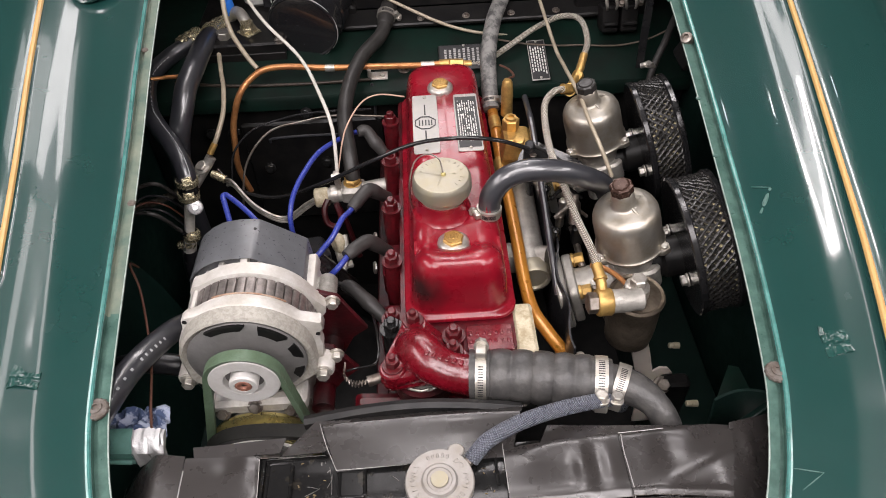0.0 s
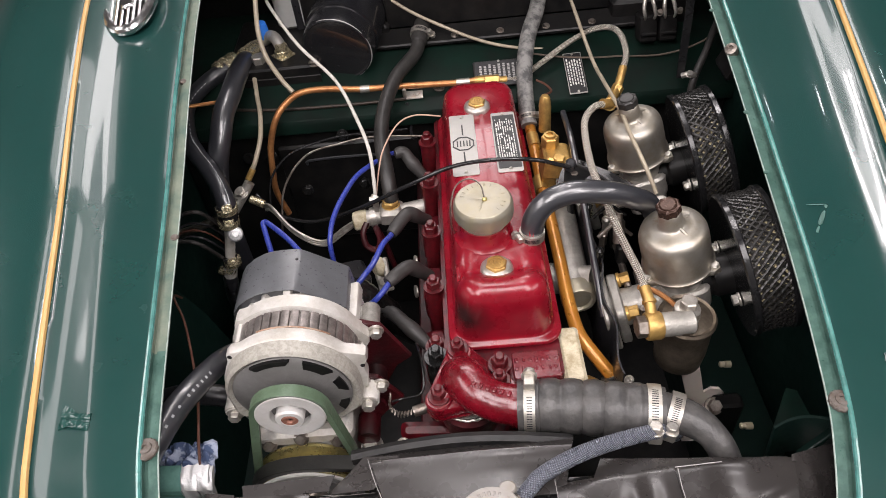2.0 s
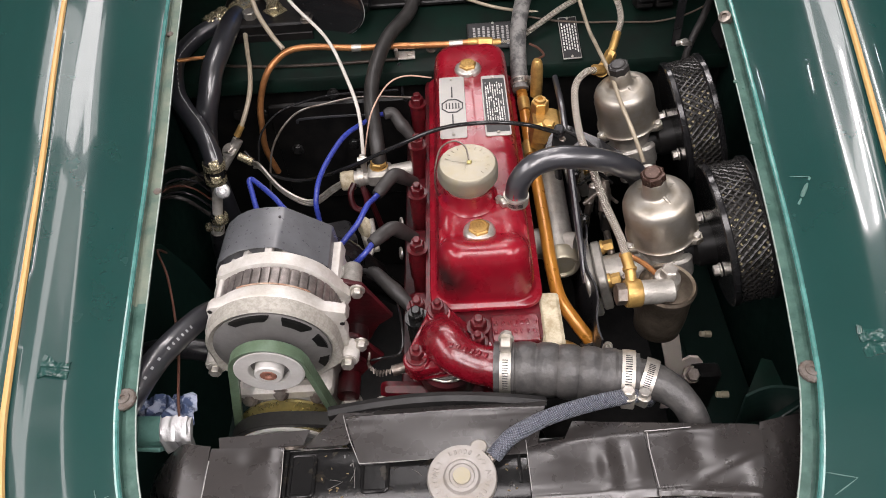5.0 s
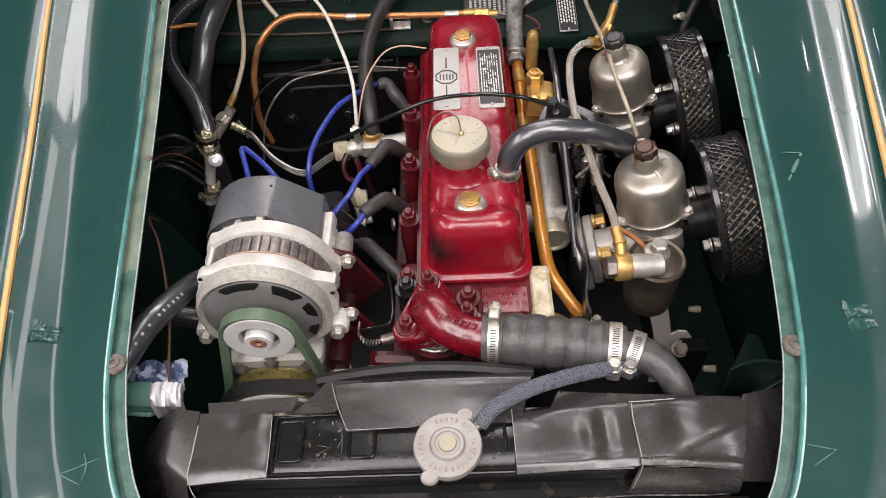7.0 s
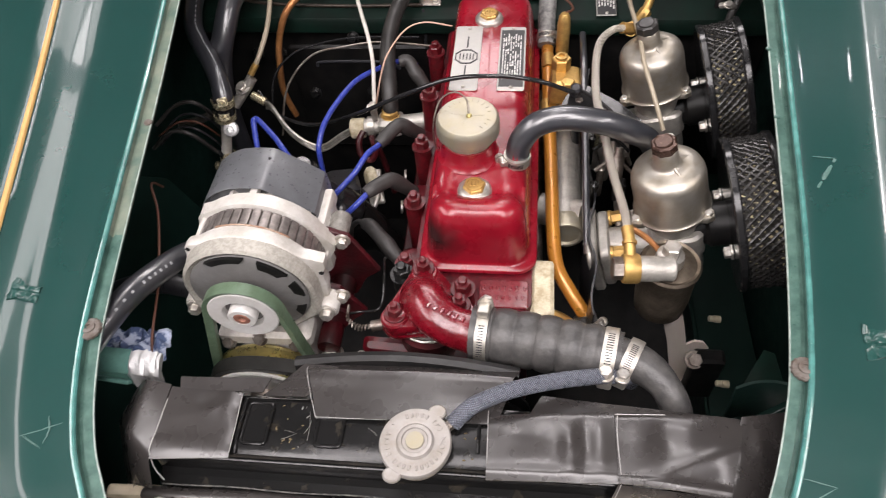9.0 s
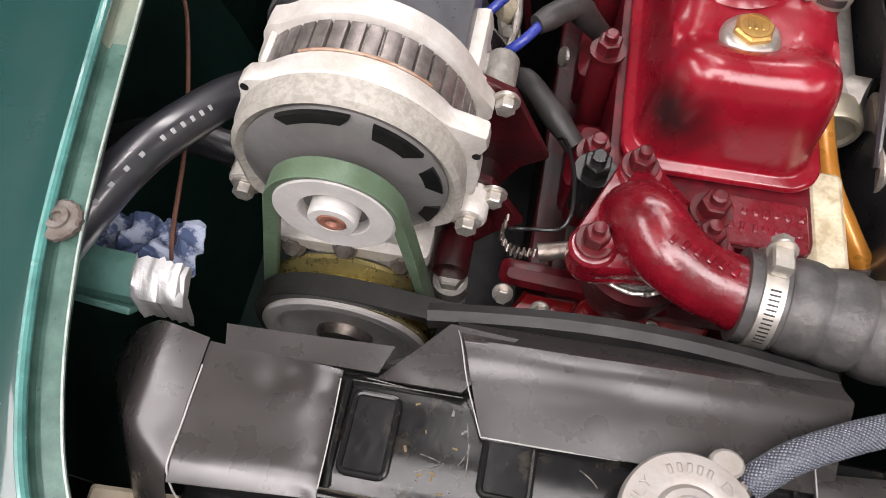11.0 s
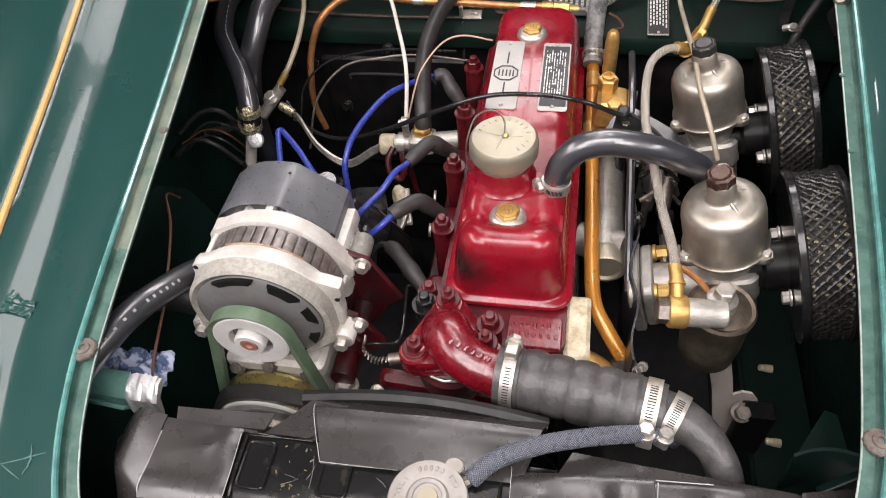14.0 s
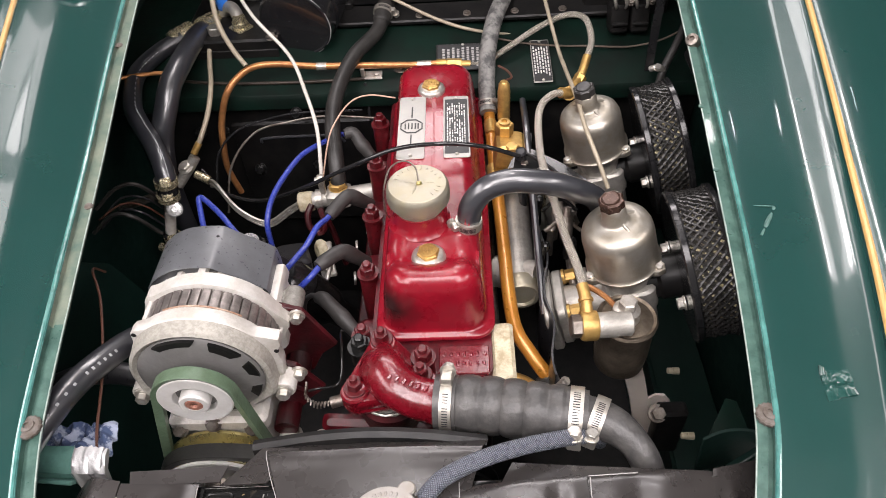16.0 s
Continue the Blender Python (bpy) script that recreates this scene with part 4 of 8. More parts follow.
def za(u, v, x, y):
    return 0.7895 - 0.0022 * math.exp(-(1 - v) / 0.10) - 0.0015 * math.exp(-(1 - u) / 0.06) + crease(x, y, 1) * 0.35 + dent(x, y, -0.193, 0.338, 0.009, 0.016, 0.0016) - dent(x, y, -0.208, 0.342, 0.011, 0.008, 0.0018) + ridge(v, 0.20, 0.10, 0.0012) + over_edge(y, 0.288, 0.004)


def zb(u, v, x, y):
    front = 0.289 + 0.72 * (-0.244 - x)
    return 0.7895 - 0.10 * (-0.244 - x) - soft_step(-0.273 - x, 0.0025) * 1.3 - soft_step(front - y, 0.0018) * 1.5 + crease(x, y, 2) * (0.4 + 45 * max(0, -0.277 - x))


def zc(u, v, x, y):
    return 0.7890 + crease(x, y, 4) * 0.35 - 0.003 * math.exp(-(1 - v) / 0.08) + dent(x, y, 0.092, 0.320, 0.008, 0.016, 0.0034) - dent(x, y, 0.103, 0.322, 0.009, 0.018, 0.0014) + dent(x, y, 0.114, 0.322, 0.008, 0.022, 0.0014) + dent(x, y, 0.045, 0.328, 0.016, 0.010, 0.0016) + ridge(v, 0.12, 0.09, 0.0018) + over_edge(y, 0.287, 0.003)


def zd(u, v, x, y):
    # a diagonal fold with a lifted facet in front of it
    fold = (y - 0.293) - 0.42 * (x - 0.142)
    return 0.7915 + crease(x, y, 6) * 0.45 - 0.0035 * math.exp(-(1 - v) / 0.08) + dent(x, y, 0.150, 0.325, 0.014, 0.018, 0.0016) - dent(x, y, 0.163, 0.328, 0.012, 0.018, 0.0018) + dent(x, y, 0.183, 0.334, 0.014, 0.016, 0.0018) + 0.0026 * math.exp(-(fold / 0.007) ** 2) * min(1, max(0, (x - 0.135) / 0.03)) + ridge(v, 0.06, 0.05, 0.0022) - soft_step(x - 0.205, 0.004) * 0.35 - soft_step(-fold - 0.012, 0.003) * 0.25


part("sheet", lambda b: sheet(b, 0, 0, 0, 0, za, 44, 30, quad=((-0.2435, 0.288), (-0.1785, 0.293), (-0.181, 0.350), (-0.2455, 0.352))), TAPE, rad, "creased black sheet")
part("sheet", lambda b: sheet(b, 0, 0, 0, 0, zb, 60, 40, quad=((-0.332, 0.300), (-0.2437, 0.272), (-0.2457, 0.353), (-0.335, 0.372))), TAPE, rad, "black sheet folded down over the tank end")
part("sheet", lambda b: sheet(b, 0, 0, 0, 0, zc, 60, 32, quad=((0.0275, 0.2895), (0.128, 0.2925), (0.128, 0.352), (0.0265, 0.343))), TAPE, rad, "creased black sheet")
part("sheet", lambda b: sheet(b, 0, 0, 0, 0, zd, 60, 36, quad=((0.127, 0.2915), (0.208, 0.2875), (0.229, 0.354), (0.1265, 0.3485))), TAPE, rad, "creased black sheet")
part("sheet", lambda b: sheet(b, 0, 0, 0, 0, lambda u, v, x, y: 0.785 - 0.022 * u ** 1.1 - 0.014 * (1 - v) + crease(x, y, 8) * 0.9 + dent(x, y, 0.240, 0.335, 0.008, 0.012, 0.004), 30, 24, quad=((0.206, 0.284), (0.258, 0.290), (0.285, 0.374), (0.226, 0.354))), TAPE, rad, "crumpled black sheet end")
part("sheet", lambda b: sheet(b, 0, 0, 0, 0, lambda u, v, x, y: 0.748 + 0.038 * v ** 0.7 + crease(x, y, 23) * 0.4, 30, 12, quad=((0.122, 0.2865), (0.214, 0.2835), (0.209, 0.2885), (0.127, 0.2925))), TAPE, rad, "black sheet hanging down the front of the tank")
part("sheet", lambda b: sheet(b, 0, 0, 0, 0, lambda u, v, x, y: 0.784 - 0.008 * v + crease(x, y, 31) * 0.4, 20, 8, quad=((0.06, 0.347), (0.229, 0.348), (0.226, 0.357), (0.07, 0.368))), TAPE, rad, "black sheet behind the tank")


def edge_line(pts, r=0.00045):
    part("sheet_edge", lambda b: tube(b, pts, r, 6), PAPER_GREY, rad, "pale cut sheet edge")


edge_line([(x, y, zd(0.02, 0.5, x, y) + 0.0004) for x, y in ((0.1285, 0.346), (0.1275, 0.33), (0.1280, 0.315), (0.1285, 0.300), (0.129, 0.2925))])
edge_line([(0.129, 0.2925, 0.7905), (0.127, 0.2885, 0.784), (0.1225, 0.2825, 0.766)], 0.0003)
edge_line([(x, y, za(0.05, (y - 0.288) / 0.063, x, y) + 0.0004) for x, y in ((-0.2448, 0.340), (-0.2445, 0.325), (-0.2440, 0.310), (-0.2437, 0.300), (-0.2435, 0.292))] + [(-0.2415, 0.2845, 0.776), (-0.236, 0.2795, 0.765)], 0.0005)
edge_line([(0.127, 0.3480, 0.7905), (0.140, 0.3485, 0.7905), (0.166, 0.350, 0.7900)])
edge_line([(0.0268, 0.345, 0.7905), (0.0272, 0.325, 0.7905), (0.0276, 0.305, 0.790), (0.0279, 0.294, 0.786)], 0.00035)
edge_line([(-0.1785, 0.297, 0.7885), (-0.179, 0.32, 0.7895), (-0.1805, 0.345, 0.790)], 0.00035)


def shroud_z(u, v, x, y):
    return 0.7880 - 0.003 * v + 0.003 * math.sin(math.pi * u) + crease(x, y, 11) * 0.35 + ridge(v, 0.62, 0.16, 0.0035) - 0.020 * max(0, v - 0.70) / 0.30


part("fan_cowl", lambda b: sheet(b, 0, 0, 0, 0, shroud_z, 50, 26, quad=((-0.114, 0.3305), (0.034, 0.334), (0.052, 0.396), (-0.136, 0.394))), TAPE, rad, "black sheet fan cowl behind the tank")
part("fan_cowl", lambda b: sheet(b, 0, 0, 0, 0, lambda u, v, x, y: 0.7865 + 0.001 * v + crease(x, y, 14) * 0.4, 24, 10, quad=((-0.238, 0.3505), (-0.165, 0.3515), (-0.160, 0.365), (-0.241, 0.362))), TAPE, rad, "folded black sheet")
part("fan_cowl", lambda b: sheet(b, 0, 0, 0, 0, lambda u, v, x, y: 0.783 + 0.006 * u - 0.003 * v + crease(x, y, 17) * 0.8, 24, 14, quad=((-0.166, 0.350), (-0.126, 0.3490), (-0.104, 0.380), (-0.137, 0.384))), TAPE, rad, "folded black sheet")
edge_line([(x, y, shroud_z(0.02, (y - 0.3305) / 0.0635, x, y) + 0.0004) for x, y in ((-0.1345, 0.386), (-0.130, 0.372), (-0.1245, 0.355), (-0.119, 0.342), (-0.1145, 0.3315))], 0.00035)
edge_line([(-0.1145, 0.3310, 0.7895), (-0.09, 0.3312, 0.7898), (-0.055, 0.332, 0.790)], 0.00035)
part("cowl_ring", lambda b: tube(b, [(-0.15 + 0.0125 * k, 0.394 + 0.004 * math.sin(k * 0.2), 0.762 + 0.010 * math.sin(math.pi * k / 16)) for k in range(17)], 0.007, 8), BLACK, rad)
part("filler_neck", lambda b: lathe(b, [(0.024, 0.783), (0.0225, 0.79), (0.0225, 0.797), (0, 0.797)], pose(-0.028, 0.310, 0), 28), STEEL_DULL, rad)
rad_cap = part("pressure_cap", lambda b: lathe(b, [(0.027, 0.7955), (0.0283, 0.7965), (0.0285, 0.800), (0.0275, 0.802), (0.0175, 0.8028), (0.0150, 0.8022), (0.0142, 0.8032), (0.0132, 0.8045), (0.0105, 0.8048), (0.0098, 0.8038), (0.0075, 0.8036), (0.0068, 0.8046), (0, 0.8048)], pose(-0.028, 0.310, 0), 48), CAP_ALU, rad, "pressed silver radiator cap with worn lettering", 28)
for sgn in (1, -1):
    part("ear", lambda b, s=sgn: prism(b, [(-0.028 + s * (0.0148 + 0.0074 * math.cos(a)) , 0.310 + s * (0.0265 + 0.0062 * math.sin(a))) for a in (2 * math.pi * k / 14 for k in range(14))], 0.7965, 0.8018, Matrix(), 0.0012), CAP_ALU, rad_cap)
def glyph(ch, m, size, material, parent, thick=0.0005):
    """One raised letter as a mesh."""
    cu = bpy.data.curves.new("letter", "FONT")
    cu.body, cu.size, cu.extrude, cu.align_x, cu.align_y = ch, size, thick, "CENTER", "CENTER"
    tmp = bpy.data.objects.new("letter", cu)
    me = bpy.data.meshes.new_from_object(tmp)
    bpy.data.objects.remove(tmp)
    me.transform(m)
    me.materials.clear()
    me.materials.append(material)
    ob = new("letter", me)
    ob.parent = parent
    return ob


for word, mid in (("SLOWLY", 178), ("DO NOT", 14)):
    for k, ch in enumerate(word):
        if ch != " ":
            a = mid - (k - (len(word) - 1) / 2) * 13.5
            glyph(ch, pose(-0.028 + 0.0215 * math.cos(radians(a)), 0.310 + 0.0215 * math.sin(radians(a)), 0.8026, 0, 0, a - 90), 0.0066, CAP_ALU, rad_cap)
for mid, n in ((92, 5), (-58, 5), (-112, 4)):
    for k in range(n):
        a = radians(mid + (k - (n - 1) / 2) * 11)
        part("cap_mark", lambda b, a=a: box(b, (-0.028 + 0.0215 * math.cos(a), 0.310 + 0.0215 * math.sin(a), 0.8025), (0.0042, 0.0024, 0.0012), 0.0006, (0, 0, math.degrees(a))), CAP_ALU, rad_cap)
part("cap_center", lambda b: lathe(b, [(0.0072, 0.8042), (0.0070, 0.8052), (0, 0.8053)], pose(-0.028, 0.310, 0), 28), ALU_TURNED, rad_cap, "worn brassy centre rivet")
part("overflow_stub", lambda b: tube(b, [(-0.012, 0.324, 0.789), (0.004, 0.337, 0.792)], 0.005, 10, smooth=False), STEEL_DULL, rad)
part("label_patch", lambda b: tube(b, [(0.020, 0.336, 0.7862), (0.020, 0.322, 0.7866), (0.0202, 0.310, 0.7862)], 0.0014, 8), BLACK_DIRTY, rad)
rd = random.Random(21)
for k in range(30):
    x, y = rd.choice((rd.uniform(-0.178, -0.062), rd.uniform(-0.150, -0.118), rd.uniform(0.004, 0.024))), rd.uniform(0.304, 0.347)
    if (x + 0.028) ** 2 + (y - 0.310) ** 2 > 0.031 ** 2:
        part("dirt_fleck", lambda b, x=x, y=y, r=rd.uniform(0.0004, 0.0013), q=rd.uniform(0, 180): box(b, (x, y, 0.7848), (r * 2.4, r, 0.0005), 0.0002, (0, 0, q)), rd.choice((DIRT, DIRT, SCRATCH)), rad)
for p, q in (((-0.140, 0.312), (-0.128, 0.318)), ((-0.139, 0.320), (-0.130, 0.318)), ((-0.121, 0.337), (-0.118, 0.312)), ((-0.118, 0.330), (-0.122, 0.318)), ((-0.176, 0.347), (-0.125, 0.348)), ((-0.17, 0.349), (-0.15, 0.3475)), ((-0.07, 0.326), (-0.062, 0.32))):
    part("scratch", lambda b, p=p, q=q: tube(b, [(p[0], p[1], 0.7849), ((p[0] + q[0]) / 2 + 0.001, (p[1] + q[1]) / 2, 0.7850), (q[0], q[1], 0.7849)], 0.0003, 5), SCRATCH, rad)
part("tank_bead", lambda b: tube(b, [(-0.1765, 0.299, 0.783), (-0.1768, 0.315, 0.7858), (-0.1772, 0.346, 0.7855)], 0.0018, 8), BLACK_DIRTY, rad)
part("tank_seam", lambda b: tube(b, [(x, 0.2968, 0.7735) for x in (-0.245, -0.1, 0.05, 0.205)], 0.0016, 8), BLACK_DIRTY, rad)
part("seam_edge", lambda b: tube(b, [(x, 0.2828 + 0.0006 * math.sin(x * 60), 0.7475) for x in np.linspace(-0.245, 0.205, 30)], 0.0007, 6), SCRATCH, rad, "chipped bare metal seam edge")
part("seal_strip", lambda b: loft(b, [[Vector((x, 0.2765 + 0.0008 * math.sin(x * 31) + 0.0068 * math.cos(a) * k, 0.739 + 0.0065 * math.sin(a) * k)) for a in (2 * math.pi * q / 14 for q in range(14))] for x, k in [(-0.264, 0.6), (-0.262, 0.9)] + [(-0.258 + 0.024 * n, 1.0) for n in range(20)] + [(0.222, 0.9), (0.224, 0.6)]]), TAPE, rad, "rounded black foam seal strip in front of the tank")

cond = thing("oil_cooler", "cream painted cooler strip in front of the radiator", "cooler")
part("top_rail", lambda b: box(b, (-0.02, 0.2625, 0.728), (0.42, 0.019, 0.018), 0.003, (0, 0, 0.4)), CREAM_METAL, cond)
part("rail_groove", lambda b: box(b, (-0.05, 0.2585, 0.7372), (0.33, 0.0016, 0.0008), 0.0003, (0, 0, 0.4)), RUST, cond, "narrow rusty groove in the rail")
part("core", lambda b: box(b, (-0.02, 0.242, 0.602), (0.40, 0.02, 0.24), 0.002), STEEL_DULL, cond)
for k in range(6):
    part("tube", lambda b, y=0.2505 - k * 0.0032: tube(b, [(-0.215, y, 0.7245), (0.178, y + 0.003, 0.7245)], 0.0010, 6, smooth=False), PLATE_ALU, cond, "thin silver cooler tube")
for k in range(60):
    part("fin", lambda b, x=-0.215 + k * 0.0065: box(b, (x, 0.243, 0.7195), (0.0012, 0.018, 0.010), 0.0002), STEEL_DULL, cond)
part("end_cap", lambda b: lathe(b, [(0.011, 0.715), (0.0125, 0.735), (0.012, 0.742), (0.009, 0.746), (0, 0.747)], pose(-0.245, 0.262, 0), 22), ALU_WHITE, cond, "domed silver end cap")
part("union", lambda b: (hexbolt(b, (-0.268, 0.256, 0.734), (-1, 0, 0.15), 0.0125, 0.016, 1.1), tube(b, [(-0.268, 0.256, 0.734), (-0.25, 0.259, 0.735)], 0.009, 12, smooth=False), tube(b, [(-0.284, 0.254, 0.735), (-0.294, 0.250, 0.728), (-0.298, 0.246, 0.712), (-0.298, 0.244, 0.68)], 0.0105, 16)), TARNISH, cond, "tarnished hose union elbow")
part("clip", lambda b: box(b, (-0.125, 0.244, 0.727), (0.028, 0.014, 0.010), 0.003), BLACK_GLOSS, cond, "black plastic clip")
part("end_bracket", lambda b: box(b, (-0.278, 0.282, 0.715), (0.055, 0.012, 0.02), 0.002, (0, 6, 4)), CREAM_METAL, cond, "cream painted end bracket")

# ---- alternator ----
alt = thing("alternator", "silver alternator with a dark grey plastic rear cover", "alternator")
AX, AZ = -0.212, 0.769


def alt_m(y):
    return frame_of((AX, y, AZ), (0, 1, 0), (1, 0, 0))


def wobbly_ring(r, lobes):
    out = []
    for k in range(64):
        a = 2 * math.pi * k / 64
        e = 0.0
        for c, w, h in lobes:
            d = (a - radians(c) + math.pi) % (2 * math.pi) - math.pi
            e += h * math.exp(-(d / w) ** 2)
        out.append(((r + e) * math.cos(a), (r + e) * math.sin(a)))
    return out


LOBES = ((-138, 0.13, 0.007), (-21, 0.15, 0.016), (26, 0.2, 0.010), (2, 0.25, 0.007), (154, 0.18, 0.011), (180, 0.3, 0.004))
PY = 0.0045


def build_front(bm):
    o = wobbly_ring(0.0665, LOBES)
    m = alt_m(0)
    low = wobbly_ring(0.0655, ((26, 0.2, 0.005), (154, 0.18, 0.005)))
    rows = [(wobbly_ring(0.030, ()), 0.4800), ([(x * 0.99, y * 0.99) for x, y in low], 0.4798), ([(x * 0.99, y * 0.99) for x, y in o], 0.4808), (o, 0.4825), (o, 0.4915), ([(x * 0.985, y * 0.985) for x, y in o], 0.4932), (wobbly_ring(0.0655, ()), 0.4950)]
    loft(bm, [[m @ Vector((x, y, d)) for x, y in s] for s, d in rows])


part("front_bracket", build_front, ALU_WHITE, alt, "pale cast aluminium end bracket", 40)
def build_end_face(bm):
    low = wobbly_ring(0.0655, ((26, 0.2, 0.005), (154, 0.18, 0.005)))
    m = alt_m(0)
    rows = [(wobbly_ring(0.030, ()), 0.4700), (wobbly_ring(0.0545, ()), 0.4700), (wobbly_ring(0.0585, ()), 0.4672), ([(x * 0.95, y * 0.95) for x, y in low], 0.4640), (low, 0.4665), ([(x * 1.012, y * 1.012) for x, y in low], 0.4800), (wobbly_ring(0.030, ()), 0.4802)]
    loft(bm, [[m @ Vector((x, y, d)) for x, y in q] for q, d in rows])


part("end_face", build_end_face, CAST_EDGE, alt, "mottled grey sand cast end face", 40)
part("front_fan", lambda b: lathe(b, [(0.020, 0.4600), (0.036, 0.4604), (0.050, 0.4622), (0.0560, 0.4636), (0.0582, 0.4655), (0.0582, 0.4675), (0.0, 0.468)], alt_m(0), 56), CAST_DARK, alt, "grey fan disc behind the pulley")
# vent slots are black plates laid on the disc, their shade in the colour
for a0, a1, r0, r1 in ((80, 122, 0.0500, 0.0572), (36, 68, 0.0465, 0.0568), (2, 26, 0.0465, 0.0560), (326, 346, 0.047, 0.0560), (286, 308, 0.047, 0.0560)):
    def slot(b, a0=a0, a1=a1, r0=r0, r1=r1):
        pts = [(r1 * math.cos(radians(-a)), r1 * math.sin(radians(-a))) for a in np.linspace(a0, a1, 9)]
        pts += [(r0 * math.cos(radians(-a)), r0 * math.sin(radians(-a))) for a in np.linspace(a1 - 3, a0 + 5, 9)]
        m = alt_m(0)
        loft(b, [[m @ Vector((x, y, d)) for x, y in pts] for d in (0.4617, 0.4665)])
    part("vent_slot", slot, BLACK, alt, "black plate for a shaded vent slot")
# ear holes are small black discs, their depth in the colour too
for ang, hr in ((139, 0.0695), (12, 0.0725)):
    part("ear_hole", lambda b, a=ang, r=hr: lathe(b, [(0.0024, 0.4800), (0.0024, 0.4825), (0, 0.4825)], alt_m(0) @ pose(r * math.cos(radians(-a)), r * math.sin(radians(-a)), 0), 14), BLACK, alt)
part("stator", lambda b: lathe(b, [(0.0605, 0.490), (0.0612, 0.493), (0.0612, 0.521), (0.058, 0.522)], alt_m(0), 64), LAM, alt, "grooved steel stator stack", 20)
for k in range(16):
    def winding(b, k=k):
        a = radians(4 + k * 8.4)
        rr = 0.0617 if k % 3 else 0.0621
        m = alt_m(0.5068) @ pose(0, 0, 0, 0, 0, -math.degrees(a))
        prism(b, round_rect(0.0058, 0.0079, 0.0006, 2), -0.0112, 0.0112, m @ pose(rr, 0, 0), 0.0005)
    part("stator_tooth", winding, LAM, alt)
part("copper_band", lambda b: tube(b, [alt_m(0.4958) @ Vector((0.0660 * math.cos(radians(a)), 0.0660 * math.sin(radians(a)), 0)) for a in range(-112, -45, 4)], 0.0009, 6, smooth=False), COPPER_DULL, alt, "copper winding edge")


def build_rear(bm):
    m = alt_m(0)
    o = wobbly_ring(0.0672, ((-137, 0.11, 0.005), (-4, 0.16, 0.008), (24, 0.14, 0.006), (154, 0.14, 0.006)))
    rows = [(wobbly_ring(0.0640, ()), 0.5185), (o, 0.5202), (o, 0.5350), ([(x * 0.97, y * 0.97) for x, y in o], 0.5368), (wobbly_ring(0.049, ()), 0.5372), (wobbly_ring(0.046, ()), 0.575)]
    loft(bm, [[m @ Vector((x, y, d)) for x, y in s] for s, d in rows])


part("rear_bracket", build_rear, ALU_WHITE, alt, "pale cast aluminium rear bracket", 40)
# black core puts the dark of the gap behind the fingers
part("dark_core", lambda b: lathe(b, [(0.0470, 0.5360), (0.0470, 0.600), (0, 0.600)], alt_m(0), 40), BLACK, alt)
for ang, wd, fr in ((120, 0.007, 0.0535), (92, 0.008, 0.0545), (62, 0.030, 0.0465), (34, 0.018, 0.0475), (145, 0.014, 0.0555)):
    part("finger", lambda b, a=ang, w=wd, r=fr: prism(b, round_rect(0.008, w, 0.0015, 2), 0.534, 0.560, alt_m(0) @ pose(0, 0, 0, 0, 0, -a) @ pose(r, 0, 0), 0.0008), ALU_WHITE, alt)
part("side_wall", lambda b: (prism(b, round_rect(0.011, 0.036, 0.003, 2), 0.530, 0.580, alt_m(0) @ pose(0.0590, 0.002, 0, 0, 0, -8), 0.002), prism(b, round_rect(0.013, 0.017, 0.003, 2), 0.534, 0.590, alt_m(0) @ pose(0.0575, -0.010, 0, 0, 0, -8), 0.0025), prism(b, round_rect(0.017, 0.012, 0.004, 3), 0.532, 0.556, alt_m(0) @ pose(0.0635, 0.013, 0, 0, 0, -4), 0.002)), ALU_WHITE, alt, "pale stepped cast side wall")


def build_altcover(bm):
    m = alt_m(0)
    ox = [(0.054, -0.030), (0.0545, 0.010), (0.0535, 0.0232), (0.0520, 0.0262), (0.0085, 0.0578), (0.0055, 0.0592), (0.0020, 0.0600), (-0.014, 0.0603), (-0.028, 0.0585), (-0.034, 0.0566), (-0.046, 0.0505), (-0.057, 0.0415), (-0.064, 0.031), (-0.0675, 0.018), (-0.068, 0.0), (-0.066, -0.025), (-0.04, -0.05), (0.03, -0.05)]
    rows = [(0.945, 0.5530), (0.985, 0.5478), (1.0, 0.5470), (1.01, 0.5490), (1.0, 0.6035), (0.985, 0.606), (0.94, 0.6068), (0.0001, 0.6068)]
    loft(bm, [[m @ Vector((x * s, -y * s, d)) for x, y in ox] for s, d in rows])


part("rear_cover", build_altcover, PLASTIC_GREY, alt, "dark grey plastic rear cover", 24)
part("cover_screw", lambda b: lathe(b, [(0.0018, 0), (0.0015, 0.0012), (0, 0.0015)], frame_of((AX + 0.004, 0.590, AZ + 0.0592), (0.2, 0, 1)), 10), BLACK, alt)
part("pulley", lambda b: lathe(b, [(0.0, 0.447), (0.0325, 0.4475), (0.0345, 0.446), (0.031, 0.4425), (0.0305, 0.440), (0.0345, 0.4365), (0.0345, 0.4345), (0.0330, 0.4335), (0.0205, 0.4338), (0.0198, 0.4345), (0.0192, 0.4420), (0.0, 0.4420)], alt_m(PY), 56), PULLEY, alt, "pale machined pulley", 25)
part("groove_ring", lambda b: lathe(b, [(0.0135, 0.4412), (0.0191, 0.4412), (0.0191, 0.4425), (0.0135, 0.4425)], alt_m(PY), 40), CAST_DARK, alt, "dark recess round the nut")
part("pulley_nut", lambda b: (lathe(b, [(0.0140, 0.4415), (0.0140, 0.4312), (0.0128, 0.4295), (0.0085, 0.4292), (0.0085, 0.432), (0, 0.432)], alt_m(PY), 32)), PULLEY, alt)
